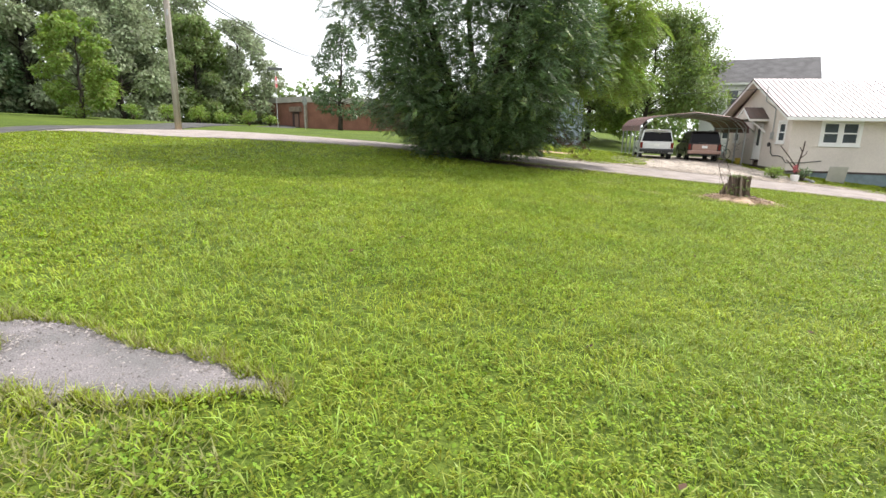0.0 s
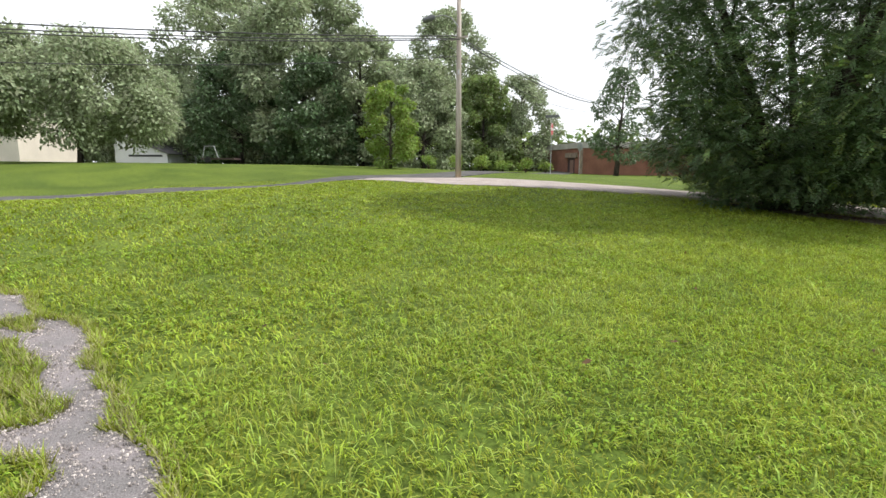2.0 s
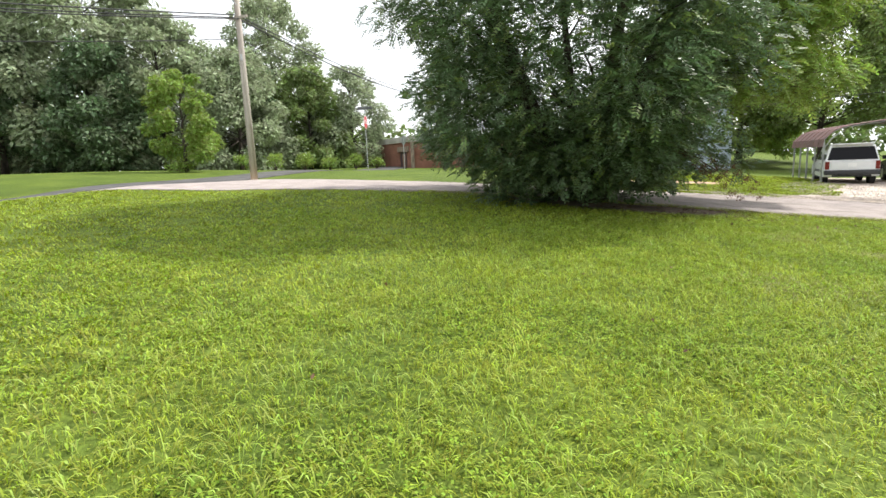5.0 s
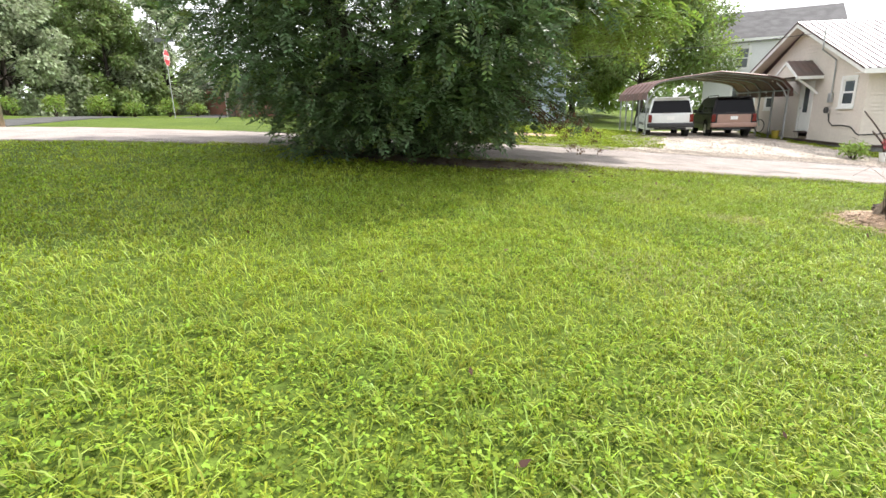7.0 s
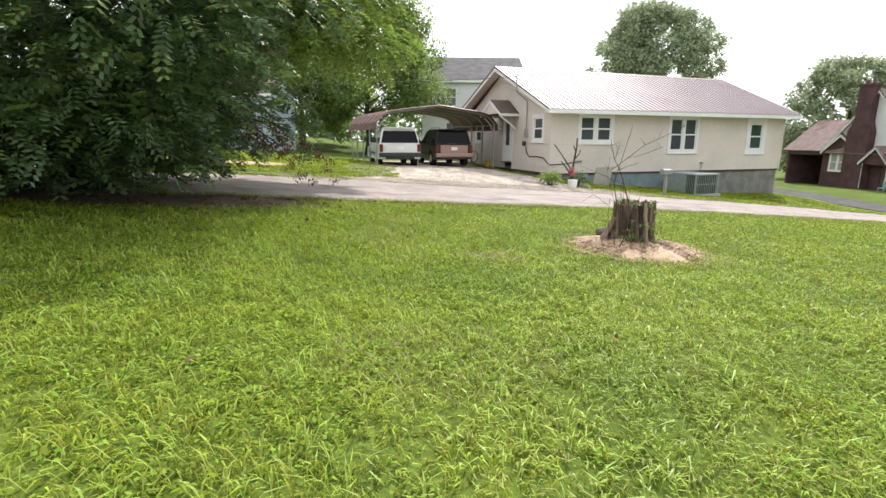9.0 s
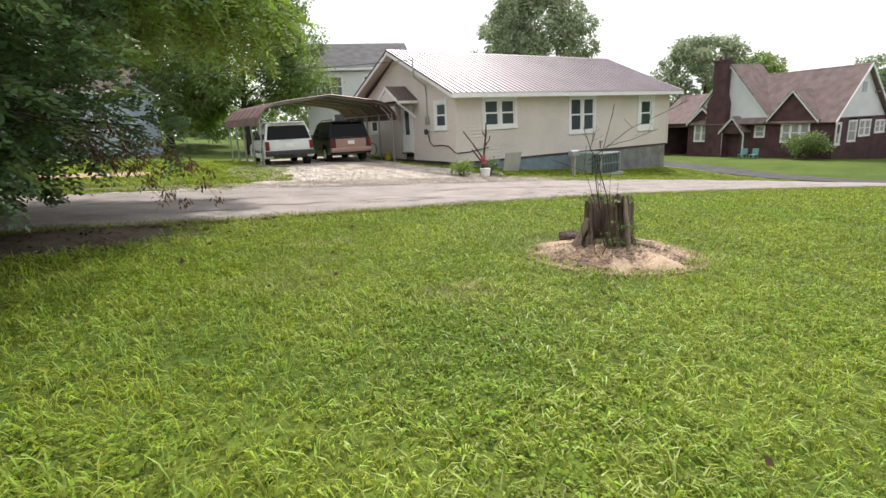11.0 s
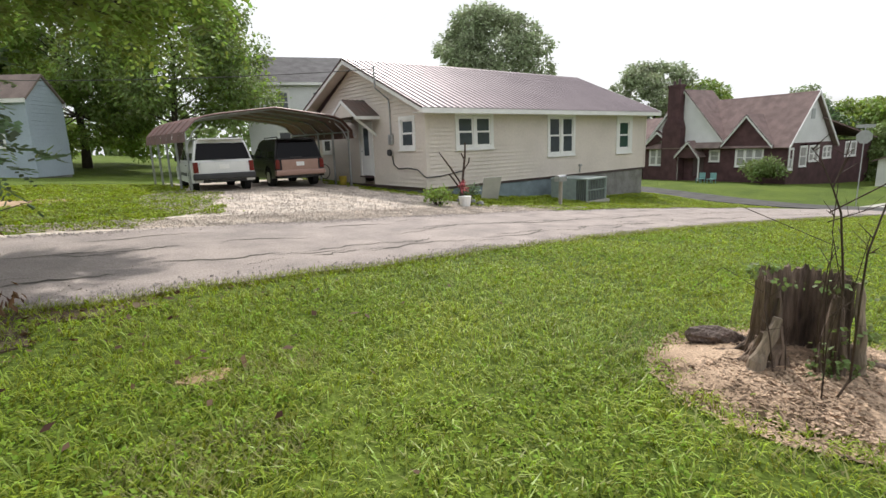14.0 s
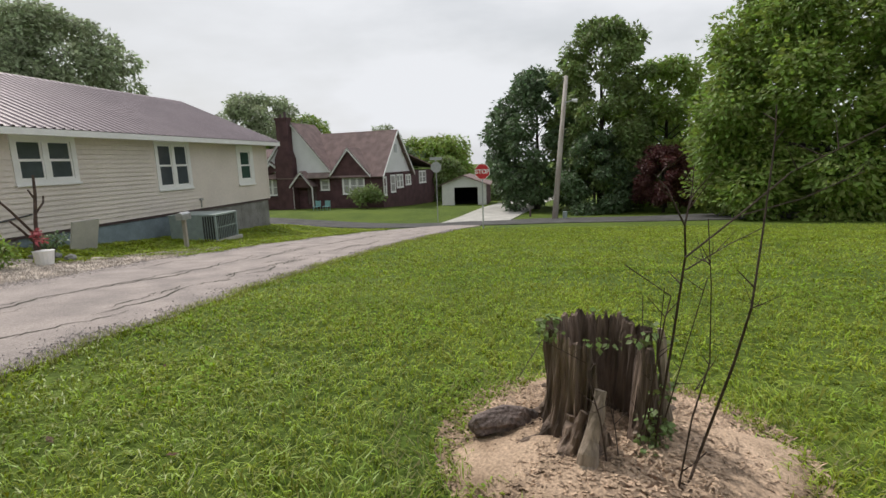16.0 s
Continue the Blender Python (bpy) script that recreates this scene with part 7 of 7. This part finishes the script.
def lane_grit():
    rng = np.random.default_rng(34)
    x = rng.uniform(-22, 16, 60000)
    side = rng.random(len(x)) < 0.6
    t = np.abs(rng.normal(0, 0.055, len(x)))
    ne, fe = near_edge_v(x), far_edge_v(x)
    y = np.where(side, ne + t * (fe - ne), fe - t * (fe - ne)) - np.where(side, 0.06, -0.06)
    ok = rng.random(len(x)) < 0.15 + 1.1 * value_noise(x, y, 0.6, 41) ** 2
    x, y = x[ok], y[ok]
    n = len(x)
    base = np.array([(1, 0, 0), (-0.5, 0.87, 0), (-0.5, -0.87, 0), (0, 0, 0.8)])
    r = (0.006 + 0.016 * rng.random(n) ** 3)[:, None, None] * rng.uniform(0.6, 1.3, (n, 4, 1))
    co = (base[None] * r + np.stack([x, y, ground_z(x, y) + 0.045], 1)[:, None]).reshape(-1, 3)
    tri = np.array([(0, 1, 3), (1, 2, 3), (2, 0, 3)])
    f = (tri[None] + np.arange(n)[:, None, None] * 4).reshape(-1, 3)
    tagged(fast_mesh("grit", co, f, M["crumb"]), "loose grey grit along the lane's broken edges", "gravel", kind="stuff")


def road_cracks():
    rnd = random.Random(41)
    rows = []
    bm = bmesh.new()
    for k in range(90):
        x = -16 + k * 0.33 + rnd.uniform(-0.3, 0.3)
        t0 = rnd.choice((0.22, 0.27, 0.5, 0.55, 0.8)) + rnd.uniform(-0.03, 0.03)
        length = rnd.uniform(0.5, 2.2)
        w = rnd.uniform(0.007, 0.026)
        pts, n = [], 12
        for i in range(n + 1):
            xx = x + length * i / n
            t = t0 + 0.02 * math.sin(xx * 3 + k) + rnd.uniform(-0.014, 0.014)
            yy = near_edge(xx) * (1 - t) + far_edge(xx) * t
            pts.append((xx, yy))
        prev = None
        for i, (xx, yy) in enumerate(pts):
            ww = w * (0.2 + math.sin(math.pi * i / n)) * rnd.uniform(0.6, 1.3)
            tt = (yy - near_edge(xx)) / (far_edge(xx) - near_edge(xx))
            z = gz(xx, yy) + 0.035 + 0.02 * math.sin(tt * math.pi) + 0.005
            a, b = bm.verts.new((xx, yy - ww, z)), bm.verts.new((xx, yy + ww, z))
            if prev:
                bm.faces.new((prev[0], a, b, prev[1]))
            prev = (a, b)
    ob = part("crack", bm, M["crack"])
    return tagged(ob, "fine dark cracks along the worn lane", "cracks", kind="stuff")


road_cracks()
lane_grit()


def in_blobs(x, y):
    """Where no lawn grows."""
    bad = (y > near_edge_v(x) + 0.03) & (y < far_edge_v(x) - 0.05) & (x < 24)
    bad |= paving_cover(x, y) > -0.005
    bad |= (driveway_cover(x, y) > 0) & (y > -4.8) & (y < 10.5)
    for (cx, cy, rx, ry, tu) in ((-14.4, -9.75, 3.0, 1.42, 3), (-7.0, -13.55, 0.9, 0.78, 0), (-13.0, 1.0, 2.3, 1.1, 20)):
        c, s = math.cos(radians(-tu)), math.sin(radians(-tu))
        u, v = (x - cx) * c - (y - cy) * s, (x - cx) * s + (y - cy) * c
        bad |= (u / rx) ** 2 + (v / ry) ** 2 < 0.9
    return bad


WALK_X = np.array([-13.1, -13.5, -13.5, -12.7, -12.7, -12.4, -11.7, -10.9, -9.9])
WALK_Y = np.array([-30.0, -28.5, -26.9, -23.4, -21.2, -19.0, -16.0, -14.4, -13.1])


def grass():
    rng = np.random.default_rng(61)

    def blades(n_try, dmin, dmax, h0, h1, w, xr, yr, tuft=0.09, gaps=0.55):
        """Blades in tufts, with darker gaps between the tufts; dmin and dmax are distances from the trodden line."""
        x, y = rng.uniform(*xr, n_try), rng.uniform(*yr, n_try)
        d = np.min(np.hypot(x[:, None] - WALK_X, y[:, None] - WALK_Y), axis=1)
        jit = d * rng.uniform(0.82, 1.2, n_try)
        keep = (jit >= dmin) & (jit < dmax) & (~in_blobs(x, y))
        x, y = x[keep], y[keep]
        fine = value_noise(x, y, tuft, 11)
        wide = value_noise(x, y, 0.7, 12)
        ok = rng.random(len(x)) < (1 - gaps) + gaps * np.clip(fine * 2.2 - 0.45 + 0.3 * (wide - 0.5), 0, 1)
        x, y, fine, wide = x[ok], y[ok], fine[ok], wide[ok]
        n = len(x)
        z = ground_z(x, y) - 0.01
        # blades of one tuft bend more or less one way
        a = 6.2832 * 2.0 * value_noise(x, y, tuft * 2.2, 13) + rng.normal(0, 0.9, n)
        h = (h0 + (h1 - h0) * rng.random(n) ** 1.4) * (0.45 + 0.8 * fine + 0.25 * wide)
        ww = w * rng.uniform(0.6, 1.4, n)
        lean = h * rng.uniform(0.5, 1.7, n)
        dx, dy = np.cos(a), np.sin(a)
        S = np.stack([-dy * ww / 2, dx * ww / 2, 0 * dx], 1)
        P = np.stack([x, y, z], 1)
        mid = P + np.stack([dx * lean * 0.45, dy * lean * 0.45, h * 0.75], 1)
        tip = P + np.stack([dx * lean, dy * lean, h * rng.uniform(0.55, 1.0, n)], 1)
        co = np.stack([P - S * 0.5, mid - S, tip, mid + S], 1).reshape(-1, 3)
        return co, np.arange(n * 4).reshape(-1, 4)

    def leaves(n, dmin, dmax, s0, s1, xr, yr, amount, seed):
        """Low broad leaves lying in patches."""
        x, y = rng.uniform(*xr, n), rng.uniform(*yr, n)
        d = np.min(np.hypot(x[:, None] - WALK_X, y[:, None] - WALK_Y), axis=1)
        patch = value_noise(x, y, 1.3, seed) + 0.35 * value_noise(x, y, 0.3, seed + 1)
        ok = (d >= dmin) & (d < dmax) & (~in_blobs(x, y)) & (patch > amount) & (value_noise(x, y, 0.07, seed + 2) > 0.3)
        x, y = x[ok], y[ok]
        n = len(x)
        a, s = rng.uniform(0, 6.28, n), rng.uniform(s0, s1, n)[:, None]
        P = np.stack([x, y, ground_z(x, y) + rng.uniform(0.015, 0.055, n)], 1)
        u = np.stack([np.cos(a), np.sin(a), rng.normal(0, 0.4, n)], 1) * s
        v = np.stack([-np.sin(a), np.cos(a), rng.normal(0, 0.4, n)], 1) * s * 0.75
        return np.stack([P - u, P + v, P + u, P - v], 1).reshape(-1, 3), np.arange(n * 4).reshape(-1, 4)

    SHORT, CLOVER = "short blades of mown green lawn grass", "patches of low broad-leaved clover in the lawn"
    for rows in ((420000, 0.0, 3.6, 0.03, 0.085, 0.0085, (-17, -6), (-31.5, -9.5), 0.08), (420000, 3.6, 8.0, 0.035, 0.085, 0.014, (-21.5, -2), (-31, -8.6), 0.11), (420000, 8.0, 26, 0.035, 0.08, 0.026, (-40, 16), (-32, -8.6), 0.2), (260000, 3.0, 60, 0.04, 0.085, 0.034, (-16, 20), (-4.6, 9), 0.25)):
        co, f = blades(*rows)
        tagged(fast_mesh("grass", co, f, M["grass"]), SHORT, "grass", kind="stuff")
    co, f = blades(70000, 0.0, 5.0, 0.06, 0.12, 0.008, (-17, -6), (-31, -9.5), 0.16, 0.95)
    tagged(fast_mesh("long_grass", co, f, M["grass_light"]), "longer arching blades in the mown lawn", "grass", kind="stuff")
    co, f = leaves(330000, 0.0, 4.2, 0.007, 0.017, (-17, -6), (-30.5, -9.5), 0.62, 21)
    tagged(fast_mesh("clover", co, f, M["clover"]), CLOVER, "clover", kind="stuff")
    co, f = leaves(300000, 4.2, 11, 0.010, 0.022, (-22, 0), (-30.5, -8.8), 0.75, 21)
    tagged(fast_mesh("clover", co, f, M["clover"]), CLOVER, "clover", kind="stuff")
    # straw-coloured patches
    xs_, ys_ = [], []
    for cx, cy, rx, ry, k in ((-15.6, -28.4, 1.3, 0.55, 2400), (-16.6, -28.3, 0.9, 0.4, 1000), (-9.6, -13.9, 0.5, 0.3, 700), (-10.5, -12.2, 0.45, 0.3, 700), (-10.0, -11.3, 0.5, 0.3, 600), (-11.0, -12.9, 0.6, 0.4, 800), (-12.5, -1.8, 2.5, 1.2, 2500), (-7.0, -13.5, 1.45, 1.3, 2500), (-11.4, -16.8, 0.8, 0.6, 700)):
        a, q = rng.uniform(0, 6.28, k), np.sqrt(rng.random(k))
        xs_.append(cx + np.cos(a) * q * rx)
        ys_.append(cy + np.sin(a) * q * ry)
    x, y = np.concatenate(xs_), np.concatenate(ys_)
    n = len(x)
    a, hh = rng.uniform(0, 6.28, n), rng.uniform(0.02, 0.075, n)
    P = np.stack([x, y, ground_z(x, y)], 1)
    S = np.stack([-np.sin(a), np.cos(a), 0 * a], 1) * 0.006
    T = P + np.stack([np.cos(a) * hh * 1.2, np.sin(a) * hh * 1.2, hh], 1)
    co = np.stack([P - S, P + S, T], 1).reshape(-1, 3)
    tagged(fast_mesh("dry_grass", co, np.arange(n * 3).reshape(-1, 3), M["grass_dry"]), "straw-coloured dry patches in the lawn", "grass", kind="stuff")
    # ragged edge of the lane and the old paving
    x = rng.uniform(-20, 12, 26000)
    y = near_edge_v(x) + rng.normal(0, 0.07, len(x))
    px, py = rng.uniform(-21.4, -14.3, 160000), rng.uniform(-29.0, -26.4, 160000)
    rim = np.abs(paving_cover(px, py) + 0.02) < 0.05
    x, y = np.concatenate([x, px[rim]]), np.concatenate([y, py[rim]])
    n = len(x)
    z = ground_z(x, y) + 0.0
    a = rng.uniform(0, 2 * np.pi, n)
    h = rng.uniform(0.03, 0.10, n)
    P = np.stack([x, y, z], 1)
    S = np.stack([-np.sin(a), np.cos(a), 0 * a], 1) * 0.006
    T = P + np.stack([np.cos(a) * h * 0.8, np.sin(a) * h * 0.8, h], 1)
    co = np.stack([P - S, P + S, T], 1).reshape(-1, 3)
    fl = np.arange(n * 3).reshape(-1, 3)
    dry = rng.random(n) < 0.45
    tagged(fast_mesh("dry_grass", co, fl[dry], M["grass_dry"]), "dry straw-coloured grass at paving edges", "grass", kind="stuff")
    tagged(fast_mesh("grass", co, fl[~dry], M["grass"]), "ragged green grass at paving edges", "grass", kind="stuff")


grass()


def fallen_leaves():
    rng = np.random.default_rng(71)
    x = np.concatenate([rng.normal(-13.5, 2.2, 900), rng.normal(-10.8, 1.0, 300), rng.uniform(-18, -7, 70)])
    y = np.concatenate([rng.normal(-9.8, 0.9, 900), rng.normal(-9.2, 0.5, 300), rng.uniform(-28, -11, 70)])
    z = ground_z(x, y) + 0.03 + 0.03 * (y < -10.5)
    s = rng.uniform(0.015, 0.05, len(x))
    a = rng.uniform(0, 6.28, len(x))
    u = np.stack([np.cos(a), np.sin(a), rng.normal(0, 0.3, len(x))], 1) * s[:, None]
    v = np.stack([-np.sin(a), np.cos(a), rng.normal(0, 0.4, len(x))], 1) * s[:, None] * 0.45
    P = np.stack([x, y, z], 1)
    co = np.stack([P - u, P + v, P + u, P - v], 1).reshape(-1, 3)
    tagged(fast_mesh("fallen_leaves", co, np.arange(len(co)).reshape(-1, 4), M["leaf_brown"]), "dry brown fallen leaves on ground and lawn", "fallen leaves", kind="stuff")


fallen_leaves()
